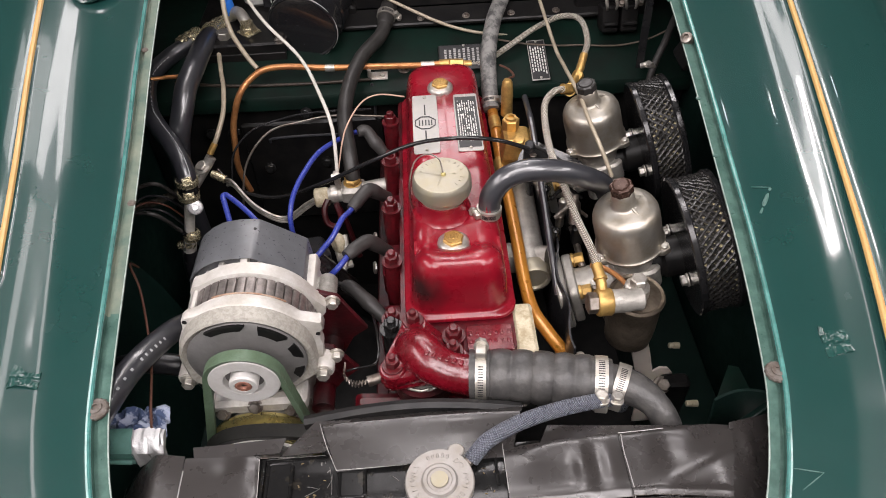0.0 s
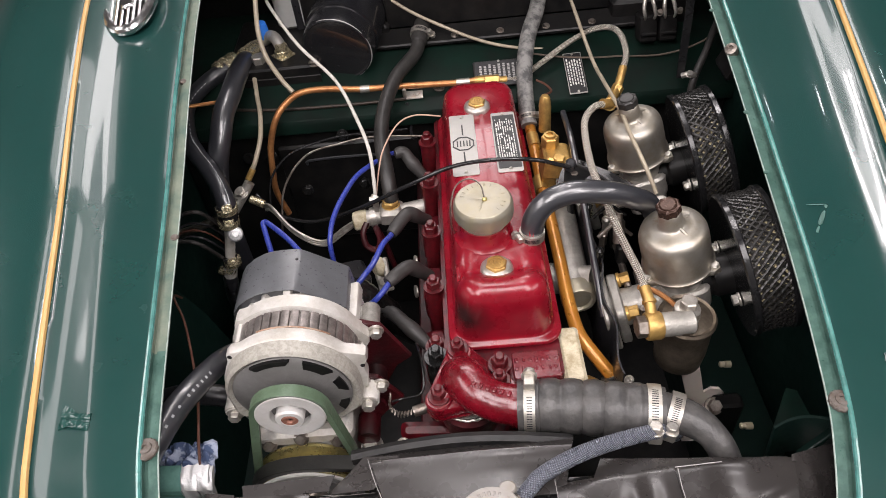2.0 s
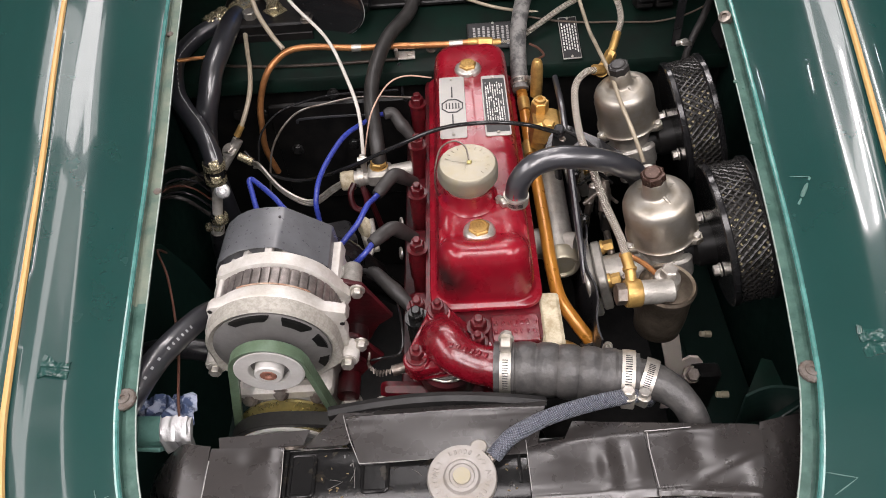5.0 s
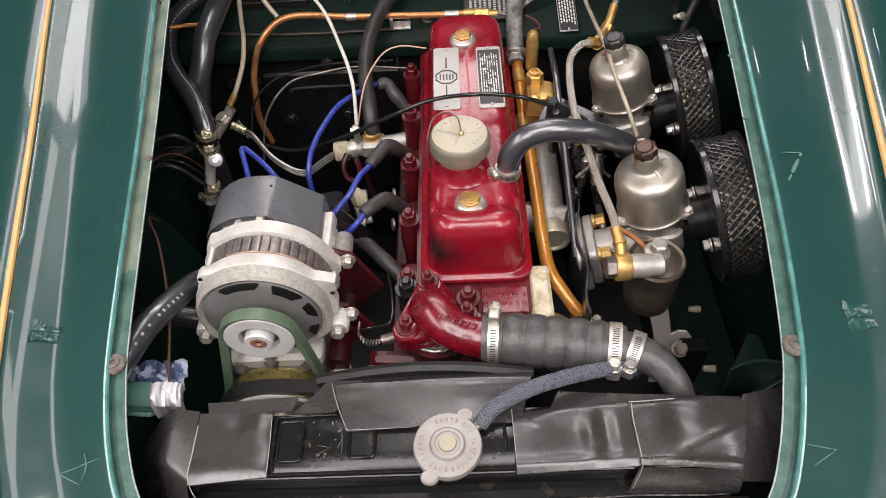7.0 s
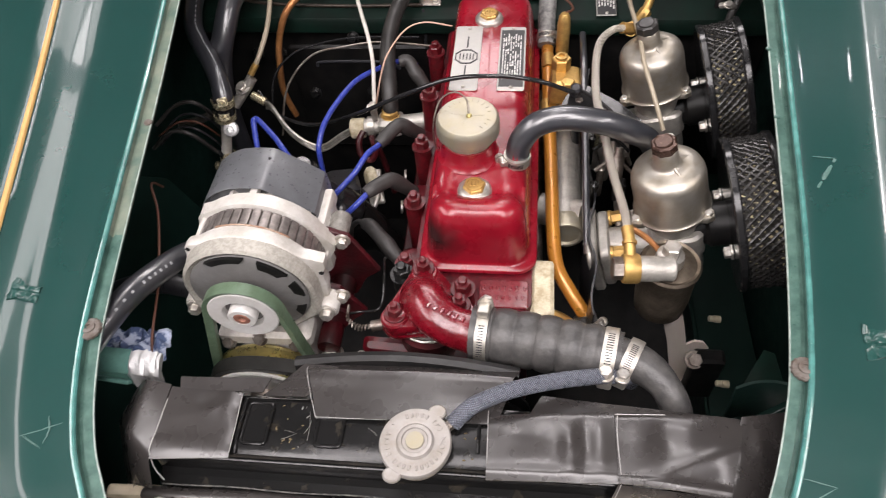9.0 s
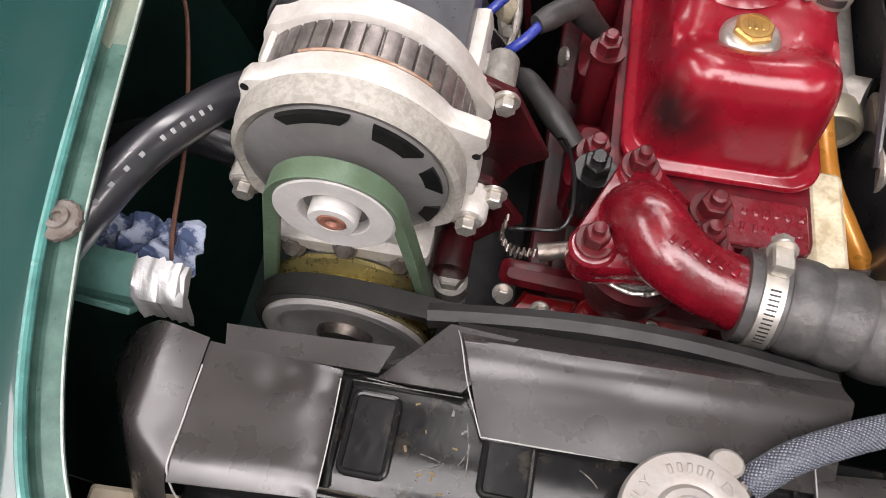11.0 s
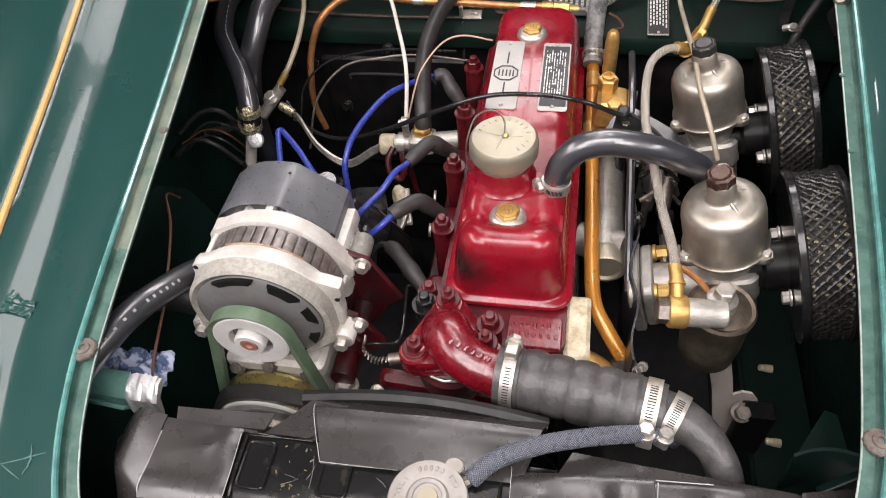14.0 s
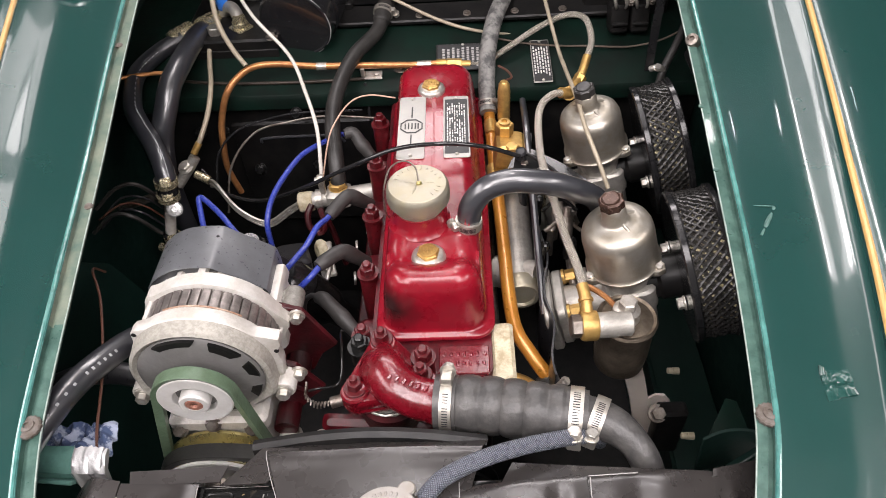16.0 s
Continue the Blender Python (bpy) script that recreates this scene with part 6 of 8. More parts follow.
# heater plumbing
def crimp(parent, p, q, r):
    """A dimpled crimp sleeve."""
    p, q = Vector(p), Vector(q)
    m = frame_of(p, q - p)
    L = (q - p).length
    c = part("gold_clamp", lambda b: lathe(b, [(r * 0.9, 0), (r, 0.001), (r, L - 0.001), (r * 0.9, L)], m, 24), TARNISH, parent, "dimpled tarnished crimp clamp")
    for i in range(3):
        def ring(b, i=i):
            for k in range(11):
                a = 2 * math.pi * (k + 0.5 * (i % 2)) / 11
                lathe(b, [(0.0036, -0.0006), (0.0030, 0.0006), (0.0016, 0.0013), (0, 0.0014)], m @ pose(0, 0, L * (0.2 + 0.3 * i)) @ frame_of((r * math.cos(a), r * math.sin(a), 0), (math.cos(a), math.sin(a), 0)), 8)
        tagged(part("dimple_row", ring, TARNISH, c), kind="stuff")


hA = thing("heater_hose", "thick black heater hose with gold clamp", "hose")
part("hose_body", lambda b: tube(b, [(-0.335, 1.094, 0.791), (-0.3475, 1.05, 0.799), (-0.3485, 1.01, 0.804), (-0.348, 0.95, 0.808), (-0.354, 0.915, 0.800), (-0.359, 0.89, 0.782), (-0.368, 0.872, 0.755), (-0.378, 0.866, 0.715), (-0.386, 0.866, 0.66), (-0.388, 0.866, 0.55)], 0.0152, 18, 12), RUBBER_SHINY, hA)
crimp(hA, (-0.331, 1.106, 0.789), (-0.3465, 1.064, 0.798), 0.0176)
hB = thing("heater_hose", "black heater hose with white printed stripe", "hose")
HB = [(-0.376, 1.05, 0.793), (-0.405, 1.02, 0.788), (-0.424, 0.97, 0.783), (-0.409, 0.90, 0.780), (-0.392, 0.868, 0.770), (-0.371, 0.838, 0.763), (-0.353, 0.808, 0.756), (-0.3455, 0.79, 0.743), (-0.346, 0.786, 0.733)]
part("hose_body", lambda b: tube(b, HB, 0.0128, 16, 12), RUBBER_SHINY, hB)
crimp(hB, (-0.362, 1.071, 0.795), (-0.390, 1.043, 0.7915), 0.0148)
LB = catmull(HB, 12)
for k in range(40):
    i = 14 + k * 2
    if i + 1 >= len(LB) - 4:
        break
    t = (LB[i + 1] - LB[i]).normalized()
    nrm = Vector((0.62, -0.45, 0.64))
    nrm = (nrm - t * nrm.dot(t)).normalized()
    m = Matrix((nrm.cross(t), nrm, t)).transposed().to_4x4()
    m.translation = LB[i] + nrm * 0.0126
    part("stripe_mark", lambda b, m=m: box_m(b, m, (0.0011, 0.0010, 0.0052), 0.0003), STRIPE_WHITE, hB)

valve = thing("heater_tap", "small silver and black drain tap on the heater hose", "valve")
part("collar", lambda b: tube(b, [(-0.346, 0.787, 0.744), (-0.349, 0.784, 0.710)], 0.0134, 18, smooth=False), BLACK_GLOSS, valve)
part("collar", lambda b: tube(b, [(-0.366, 0.779, 0.652), (-0.369, 0.778, 0.640)], 0.0108, 18, smooth=False), BLACK_GLOSS, valve)
for bz, br_ in ((0.738, 0.0148), (0.716, 0.0148), (0.646, 0.0122)):
    bx, by = -0.349 - (0.738 - bz) * 0.16 + (0.0035 if bz > 0.7 else 0), 0.7865 - (0.738 - bz) * 0.10
    band = part("band", lambda b: tube(b, [(bx, by, bz + 0.0045), (bx - 0.0008, by - 0.0006, bz - 0.0045)], br_, 22, smooth=False), TARNISH, valve, "tarnished crimp band")
    def clasp(b):
        m = frame_of((bx + 0.30 * br_, by - 0.74 * br_, bz + 0.62 * br_ * 0.8), (0.30, -0.80, 0.52), (1, 0.3, 0))
        prism(b, round_rect(0.0135, 0.0120, 0.002, 2), -0.003, 0.0022, m, 0.0008)
        lathe(b, [(0.0040, 0.0020), (0.0036, 0.0034), (0.0022, 0.0036), (0.0016, 0.0024), (0, 0.0024)], m, 14)
    part("clasp", clasp, TARNISH, band, "raised crimp lug with a centre dimple")
part("stem", lambda b: (tube(b, [(-0.349, 0.784, 0.714), (-0.357, 0.781, 0.683), (-0.365, 0.779, 0.655)], 0.0072, 14), tube(b, [(-0.369, 0.778, 0.640), (-0.376, 0.778, 0.615)], 0.0095, 14, smooth=False)), ALU_WHITE, valve)
part("knob", lambda b: lathe(b, [(0.005, -0.004), (0.0095, 0.0), (0.0098, 0.005), (0.0082, 0.0062), (0.0080, 0.0085), (0.0102, 0.010), (0.0105, 0.0155), (0.0085, 0.0175), (0.0045, 0.018), (0.004, 0.0172), (0, 0.0172)], frame_of((-0.346, 0.781, 0.695), (0.32, -0.72, 0.62)), 22), KNOB_WHITE, valve, "ribbed pale grey knob")
part("lower_union", lambda b: (box(b, (-0.379, 0.778, 0.628), (0.022, 0.012, 0.012), 0.003), hexbolt(b, (-0.371, 0.774, 0.632), (0.1, -1, 0.4), 0.006, 0.005)), TARNISH, valve)
part("down_hose", lambda b: tube(b, [(-0.376, 0.778, 0.618), (-0.385, 0.78, 0.57), (-0.39, 0.79, 0.5), (-0.39, 0.79, 0.42)], 0.0105, 14), RUBBER, valve)

# heater tap elbow and blue cap on the shelf
elbow = thing("heater_valve", "grey cast heater valve elbow with a blue cap", "valve")
part("elbow_pipe", lambda b: tube(b, [(-0.333, 1.100, 0.789), (-0.324, 1.103, 0.799), (-0.312, 1.095, 0.815), (-0.298, 1.08, 0.822), (-0.288, 1.065, 0.812), (-0.285, 1.058, 0.795)], 0.009, 16, 10), ALU, elbow)
part("blue_cap", lambda b: lathe(b, [(0.0082, 0), (0.0092, 0.002), (0.0085, 0.024), (0.0075, 0.026), (0, 0.0265)], frame_of((-0.316, 1.096, 0.815), (-0.05, -0.1, 1)), 20), BLUE_CAP, elbow, "bright blue plastic cap")
part("brass_union", lambda b: (prism(b, ngon(6, 0.0125), 0, 0.011, pose(-0.285, 1.057, 0.802), 0.001), lathe(b, [(0.0095, 0.01), (0.0095, 0.018), (0, 0.018)], pose(-0.285, 1.057, 0.802), 18), prism(b, ngon(4, 0.019), -0.002, 0.001, pose(-0.285, 1.057, 0.804), 0.0006)), TARNISH, elbow, "tarnished brass union")
part("shut_off_nut", lambda b: (prism(b, ngon(6, 0.011), 0, 0.013, pose(-0.321, 1.045, 0.800), 0.001), lathe(b, [(0.014, 0), (0.014, 0.002), (0, 0.002)], pose(-0.321, 1.045, 0.7995), 18)), STEEL, elbow)
for p in ((-0.353, 1.03, 0.80), (-0.235, 1.028, 0.801), (-0.05, 0.99, 0.7625), (0.0, 0.972, 0.756)):
    solid("shelf_bolt", lambda b, p=p: hexbolt(b, p, (0, -0.2, 1), 0.0065, 0.005, 1.4), STEEL_DULL, "dull steel bolt head on the bulkhead shelf", "bolt", "shelf bolts")

# heater blower drum
drum = thing("heater_blower", "gloss black cylindrical heater blower drum", "heater")


DRUM_AT = frame_of((-0.196, 1.020, 0.823), (0.19, 0.97, 0.13)) @ Matrix.Scale(0.93, 4)


def build_drum(bm):
    m = DRUM_AT
    lathe(bm, [(0, 0.002), (0.052, 0.001), (0.0545, -0.001), (0.056, 0.0), (0.057, 0.006), (0.057, 0.02), (0.0572, 0.036), (0.0600, 0.0365), (0.0605, 0.040), (0.0605, 0.19), (0, 0.191)], m, 56)


part("drum", build_drum, DRUM_BLACK, drum)
for a0, a1 in ((-1.2, 0.2), (0.35, 1.5), (1.62, 1.9), (2.1, 2.75), (3.3, 3.5)):
    part("worn_rim", lambda b, a0=a0, a1=a1: tube(b, [DRUM_AT @ Vector((0.0566 * math.cos(a0 + (a1 - a0) * k / 14), 0.0566 * math.sin(a0 + (a1 - a0) * k / 14), 0.0015)) for k in range(15)], lambda s: 0.0002 + 0.0007 * math.sin(math.pi * s), 6, smooth=False), PAPER_GREY, drum, "chipped bare metal rim")
part("heater_box", lambda b: box(b, (0.055, 1.146, 0.872), (0.36, 0.10, 0.14), 0.008), BLACK, drum, "black sheet metal heater box")
part("bracket", lambda b: box(b, (-0.15, 1.10, 0.805), (0.06, 0.03, 0.03), 0.004), BLACK, drum)
part("duct", lambda b: box(b, (-0.16, 1.165, 0.86), (0.2, 0.07, 0.13), 0.012), BLACK, drum)
bottle = thing("washer_bottle", "milky grey plastic washer bottle with a black strap", "bottle")
part("bottle_body", lambda b: prism(b, round_rect(0.075, 0.05, 0.018, 5), 0.80, 0.935, pose(-0.268, 1.162, 0, 0, 0, 10), 0.008), BOTTLE, bottle)
part("strap", lambda b: prism(b, round_rect(0.013, 0.0525, 0.004, 3), 0.80, 0.937, pose(-0.270, 1.161, 0, 0, 0, 10), 0.001), RUBBER, bottle, "black rubber strap")

# copper brake pipe along the toe board
cu = thing("brake_pipe", "bent copper pipe with brass unions along the bulkhead", "pipe")
part("pipe", lambda b: tube(b, [(0.006, 0.988, 0.770), (-0.03, 0.985, 0.771), (-0.097, 0.98, 0.777), (-0.164, 0.975, 0.782), (-0.22, 0.97, 0.791), (-0.253, 0.965, 0.791), (-0.276, 0.955, 0.781), (-0.293, 0.94, 0.764), (-0.308, 0.93, 0.727), (-0.313, 0.92, 0.692), (-0.318, 0.92, 0.647), (-0.31, 0.92, 0.60)], 0.0048, 12, 10), COPPER, cu)
for x0, x1, y, z, r in ((-0.024, -0.004, 0.985, 0.7705, 0.0062), (0.004, 0.018, 0.9885, 0.769, 0.0068), (-0.166, -0.152, 0.975, 0.7815, 0.0056)):
    part("sleeve", lambda b, a=(x0, x1, y, z, r): tube(b, [(a[0], a[2], a[3]), (a[1], a[2], a[3])], a[4], 14, smooth=False), BRASS if x0 > 0 else STEEL, cu)
part("union", lambda b: (prism(b, ngon(6, 0.0085), -0.012, 0.010, frame_of((0.030, 0.990, 0.766), (1, 0, -0.05)), 0.001), lathe(b, [(0.0062, -0.012), (0.0062, 0.03), (0, 0.03)], frame_of((0.022, 0.990, 0.766), (1, 0, -0.05)), 14)), BRASS, cu, "brass hexagon union")
b2 = thing("braided_hose", "steel braided hose looping from the bulkhead union", "hose")
part("hose_body", lambda b: tube(b, [(0.040, 0.99, 0.7645), (0.071, 0.99, 0.766), (0.106, 1.0, 0.783), (0.15, 1.02, 0.801), (0.188, 1.02, 0.818), (0.209, 0.985, 0.831), (0.211, 0.935, 0.827), (0.202, 0.91, 0.813)], 0.0042, 16, 14), BRAID, b2)
part("end_fitting", lambda b: (tube(b, [(0.204, 0.915, 0.816), (0.197, 0.90, 0.804), (0.192, 0.892, 0.797)], 0.0056, 12), prism(b, ngon(6, 0.0080), -0.006, 0.006, frame_of((0.192, 0.891, 0.7965), (-0.5, -0.6, -0.5)), 0.001), tube(b, [(0.192, 0.891, 0.796), (0.180, 0.872, 0.793), (0.172, 0.856, 0.797)], 0.0066, 12)), BRASS, b2, "brass elbow fitting")
b1 = thing("braided_hose", "steel braided fuel hose along the carburettors", "hose")
part("hose_body", lambda b: tube(b, [(0.167, 0.838, 0.812), (0.147, 0.825, 0.818), (0.130, 0.795, 0.816), (0.125, 0.724, 0.810), (0.131, 0.668, 0.805), (0.139, 0.614, 0.795), (0.149, 0.571, 0.785), (0.1525, 0.548, 0.777)], 0.0044, 16, 16), BRAID, b1)
part("end_fitting", lambda b: (tube(b, [(0.1515, 0.554, 0.779), (0.1535, 0.540, 0.774)], 0.0060, 12, smooth=False), lathe(b, [(0.0075, 0), (0.0075, 0.003), (0, 0.003)], frame_of((0.1535, 0.540, 0.774), (0.05, -0.7, -0.3)), 14), tube(b, [(0.1535, 0.541, 0.774), (0.155, 0.528, 0.763)], 0.0058, 12, smooth=False)), BRASS, b1, "brass hose end")
part("end_fitting", lambda b: (tube(b, [(0.160, 0.836, 0.814), (0.172, 0.843, 0.808), (0.176, 0.858, 0.799)], 0.0070, 12), lathe(b, [(0.0088, -0.004), (0.0092, 0), (0.0088, 0.004), (0, 0.004)], frame_of((0.173, 0.848, 0.804), (0.3, 0.7, -0.5)), 14)), BRASS, b1, "brass elbow fitting")

# coolant pipe down the head and its dusty hose
gp = thing("heater_return_pipe", "amber varnished copper pipe along the cylinder head", "pipe")
part("pipe", lambda b: tube(b, [(0.0745, 0.915, 0.745), (0.0755, 0.87, 0.739), (0.077, 0.81, 0.728), (0.080, 0.72, 0.722), (0.082, 0.655, 0.715), (0.0835, 0.61, 0.706), (0.088, 0.563, 0.700), (0.103, 0.537, 0.688), (0.121, 0.514, 0.672), (0.128, 0.50, 0.655)], 0.0078, 16, 10), COPPER_OIL, gp)
for yy, zz in ((0.868, 0.7395), (0.79, 0.7265)):
    part("clip", lambda b, y=yy, z=zz: tube(b, [(0.0755, y + 0.012, z + 0.001), (0.0765, y - 0.012, z - 0.001)], 0.0088, 16, smooth=False), BRASS, gp)
cl_h = part("rubber_end", lambda b: tube(b, [(0.118, 0.518, 0.675), (0.13, 0.497, 0.652), (0.133, 0.485, 0.62)], 0.0118, 16), RUBBER_GREY, gp)
clamp(cl_h, (0.1235, 0.508, 0.664), (0.5, -0.7, -0.6), 0.0122, 0.009, (1, 0, 0.6))
gh = thing("heater_return_hose", "dusty mottled grey rubber hose to the bulkhead", "hose")
part("hose_body", lambda b: tube(b, [(0.118, 1.12, 0.84), (0.106, 1.075, 0.826), (0.089, 1.03, 0.813), (0.077, 0.98, 0.792), (0.073, 0.93, 0.766), (0.0735, 0.895, 0.747)], 0.0118, 18, 12), RUBBER_DUSTY, gh)
clamp(gh, (0.0735, 0.906, 0.752), (0.02, -0.85, -0.5), 0.0122, 0.009, (0.6, 0, 0.8))

# black heater hose in the middle
mh = thing("heater_hose", "black heater hose from bulkhead to the heater tap", "hose")
part("hose_body", lambda b: tube(b, [(-0.068, 1.085, 0.818), (-0.073, 1.06, 0.812), (-0.082, 1.03, 0.800), (-0.112, 0.98, 0.792), (-0.130, 0.92, 0.779), (-0.135, 0.87, 0.763), (-0.129, 0.82, 0.742), (-0.127, 0.80, 0.722), (-0.127, 0.795, 0.70)], lambda s: 0.0104 if s > 0.12 else 0.0125, 18, 12), RUBBER_SATIN, mh)
clamp(mh, (-0.0725, 1.064, 0.813), (-0.2, -1, -0.4), 0.0136, 0.009, (1, 0, 0.3))

# water valve beside the head
wv = thing("water_valve", "tarnished brass water valve screwed to the head", "valve")
part("body", lambda b: (tube(b, [(-0.176, 0.786, 0.695), (-0.15, 0.788, 0.697), (-0.115, 0.793, 0.698), (-0.068, 0.80, 0.70)], 0.011, 16), box(b, (-0.128, 0.792, 0.698), (0.032, 0.03, 0.026), 0.005)), ALU, wv, "cast grey valve body")
part("end_cap", lambda b: lathe(b, [(0.0, -0.002), (0.012, -0.001), (0.0135, 0.001), (0.0135, 0.016), (0.0125, 0.018), (0, 0.018)], frame_of((-0.180, 0.785, 0.695), (1, 0.05, 0.05)), 24), CREAM, wv, "cream end cap")
part("clip_band", lambda b: tube(b, [(-0.158, 0.787, 0.697), (-0.15, 0.788, 0.697)], 0.0135, 18, smooth=False), STEEL, wv)
part("lever", lambda b: (box(b, (-0.147, 0.788, 0.722), (0.008, 0.006, 0.03), 0.001), lathe(b, [(0.004, 0), (0.004, 0.012), (0, 0.012)], frame_of((-0.153, 0.783, 0.733), (1, 0, 0)), 10)), STEEL, wv)
part("upper_union", lambda b: (hexbolt(b, (-0.128, 0.795, 0.709), (0, 0, 1), 0.0115, 0.008, 1.1)), BRASS, wv)
part("red_wire", lambda b: tube(b, [(-0.162, 0.775, 0.70), (-0.168, 0.765, 0.69), (-0.165, 0.755, 0.675), (-0.152, 0.752, 0.67), (-0.146, 0.757, 0.682), (-0.15, 0.768, 0.695), (-0.142, 0.77, 0.66), (-0.13, 0.76, 0.60)], 0.0042, 8), RED_DARK, wv)

# cables
line("control_cable", [(-0.306, 1.125, 0.868), (-0.290, 1.075, 0.872), (-0.247, 1.005, 0.846), (-0.196, 0.955, 0.813), (-0.165, 0.88, 0.800), (-0.148, 0.83, 0.778), (-0.146, 0.80, 0.741), (-0.147, 0.79, 0.725)], 0.0025, WHITE_TUBE, "white sheathed control cable to the heater tap", "cable")
line("control_cable", [(-0.301, 1.06, 0.91), (-0.302, 1.02, 0.868), (-0.296, 1.0, 0.836), (-0.277, 0.975, 0.812), (-0.262, 0.963, 0.795)], 0.0036, BEIGE_TUBE, "beige pipe from above down to the copper pipe", "cable")
gt = thing("control_cable", "grey cable ending in a brass nipple", "cable")
part("sheath", lambda b: tube(b, [(-0.336, 1.085, 0.801), (-0.333, 1.045, 0.794), (-0.322, 0.985, 0.781), (-0.314, 0.95, 0.776), (-0.308, 0.90, 0.768), (-0.317, 0.873, 0.747), (-0.326, 0.862, 0.733)], 0.0034, 10), BEIGE_TUBE, gt)
part("nipple", lambda b: tube(b, [(-0.322, 0.866, 0.738), (-0.331, 0.858, 0.726)], 0.0046, 10, smooth=False), BRASS, gt)
part("inner_wire", lambda b: tube(b, [(-0.331, 0.858, 0.726), (-0.342, 0.848, 0.712)], 0.0012, 6, smooth=False), STEEL, gt)
tee = thing("oil_pipe_union", "tarnished steel pipe junction on the inner wing side", "fitting")
part("body", lambda b: (tube(b, [(-0.358, 0.835, 0.69), (-0.338, 0.85, 0.712), (-0.33, 0.856, 0.722)], 0.0075, 12), hexbolt(b, (-0.343, 0.846, 0.712), (-0.2, -0.4, 1), 0.0075, 0.006)), STEEL, tee)
part("brass_end", lambda b: tube(b, [(-0.333, 0.846, 0.700), (-0.314, 0.839, 0.693)], 0.0060, 12, smooth=False), TARNISH, tee)
part("stay", lambda b: tube(b, [(-0.36, 0.835, 0.69), (-0.42, 0.84, 0.66), (-0.465, 0.85, 0.64)], 0.006, 10), STEEL_DULL, tee)
for o in (0, 0.0042, 0.0084):
    line("earth_wire", [(-0.313, 0.838 - o * 0.3, 0.694 - o), (-0.298, 0.82, 0.703 - o), (-0.267, 0.79, 0.684 - o), (-0.23, 0.78, 0.667 - o), (-0.194, 0.78, 0.690 - o), (-0.172, 0.783, 0.702 - o * 0.6)], 0.0021, STEEL, "bare silver wire strand sagging across the bay", "wire", 8, "silver wire strands")
line("throttle_cable", [(-0.325, 0.852, 0.702), (-0.308, 0.835, 0.692), (-0.285, 0.814, 0.689), (-0.232, 0.786, 0.70), (-0.16, 0.753, 0.748), (-0.096, 0.737, 0.790), (-0.039, 0.733, 0.817), (0.015, 0.724, 0.829), (0.061, 0.725, 0.822), (0.102, 0.733, 0.800)], 0.0026, BLACK_GLOSS, "thin black cable lying across the rocker cover", "cable")
line("bowden_cable", [(0.15, 1.12, 0.86), (0.17, 0.97, 0.806), (0.173, 0.895, 0.811), (0.176, 0.81, 0.823), (0.178, 0.757, 0.822), (0.185, 0.733, 0.81), (0.193, 0.714, 0.794), (0.201, 0.7, 0.775)], 0.0026, BEIGE_TUBE, "grey sheathed choke cable between the carburettors", "cable")
line("scuttle_wire", [(-0.20, 1.18, 0.92), (-0.114, 1.1, 0.856), (-0.024, 1.06, 0.816), (0.051, 1.045, 0.790), (0.147, 1.04, 0.775), (0.19, 1.045, 0.762), (0.21, 1.07, 0.74)], 0.0025, BEIGE_TUBE, "pale wire draped along the bulkhead", "wire")
line("loom_wire", [(-0.46, 1.0, 0.765), (-0.38, 0.985, 0.762), (-0.30, 0.975, 0.760), (-0.20, 0.972, 0.759), (-0.1, 0.972, 0.760)], 0.0026, SPIRAL, "thin dark wire with spiral wrap on the toe board", "wire")
line("pipe_stub", [(-0.463, 0.93, 0.80), (-0.41, 0.96, 0.79), (-0.36, 0.985, 0.777)], 0.003, COPPER, "thin copper pipe near the wing", "pipe", 8)
for k, (pts, lab) in enumerate((
        ([(-0.31, 0.85, 0.68), (-0.30, 0.865, 0.719), (-0.273, 0.885, 0.741), (-0.232, 0.90, 0.748), (-0.182, 0.905, 0.753), (-0.10, 0.91, 0.75)], "black wire arching behind the engine"),
        ([(-0.30, 0.83, 0.64), (-0.286, 0.86, 0.70), (-0.251, 0.89, 0.733), (-0.202, 0.90, 0.742), (-0.152, 0.91, 0.742), (-0.08, 0.91, 0.735)], "grey wire arching behind the engine"))):
    line("loom_wire", pts, 0.0016, (BLACK_GLOSS, STEEL_DULL)[k], lab, "wire", 8)
line("sender_wire", [(-0.148, 0.80, 0.716), (-0.138, 0.82, 0.755), (-0.128, 0.835, 0.778), (-0.108, 0.865, 0.792), (-0.084, 0.88, 0.793), (-0.05, 0.888, 0.782)], 0.0011, WIRE_PINK, "thin pale copper wire to the rocker cover", "wire", 8)
line("horn_wire", [(-0.368, 0.625, 0.745), (-0.361, 0.60, 0.775), (-0.34, 0.56, 0.772), (-0.312, 0.48, 0.768), (-0.302, 0.42, 0.755), (-0.300, 0.40, 0.74)], 0.0014, WIRE_BROWN, "thin brown wire hanging beside the flange", "wire", 8)

# plug leads
def lead(pts, lab="blue silicone plug lead"):
    return line("plug_lead", pts, 0.0034, BLUE, lab, "plug lead", 12, "plug leads")


lead([(-0.10, 0.875, 0.730), (-0.122, 0.86, 0.747), (-0.140, 0.84, 0.753), (-0.166, 0.80, 0.762), (-0.185, 0.76, 0.758), (-0.195, 0.73, 0.752), (-0.199, 0.71, 0.742), (-0.200, 0.70, 0.730), (-0.198, 0.69, 0.70)])
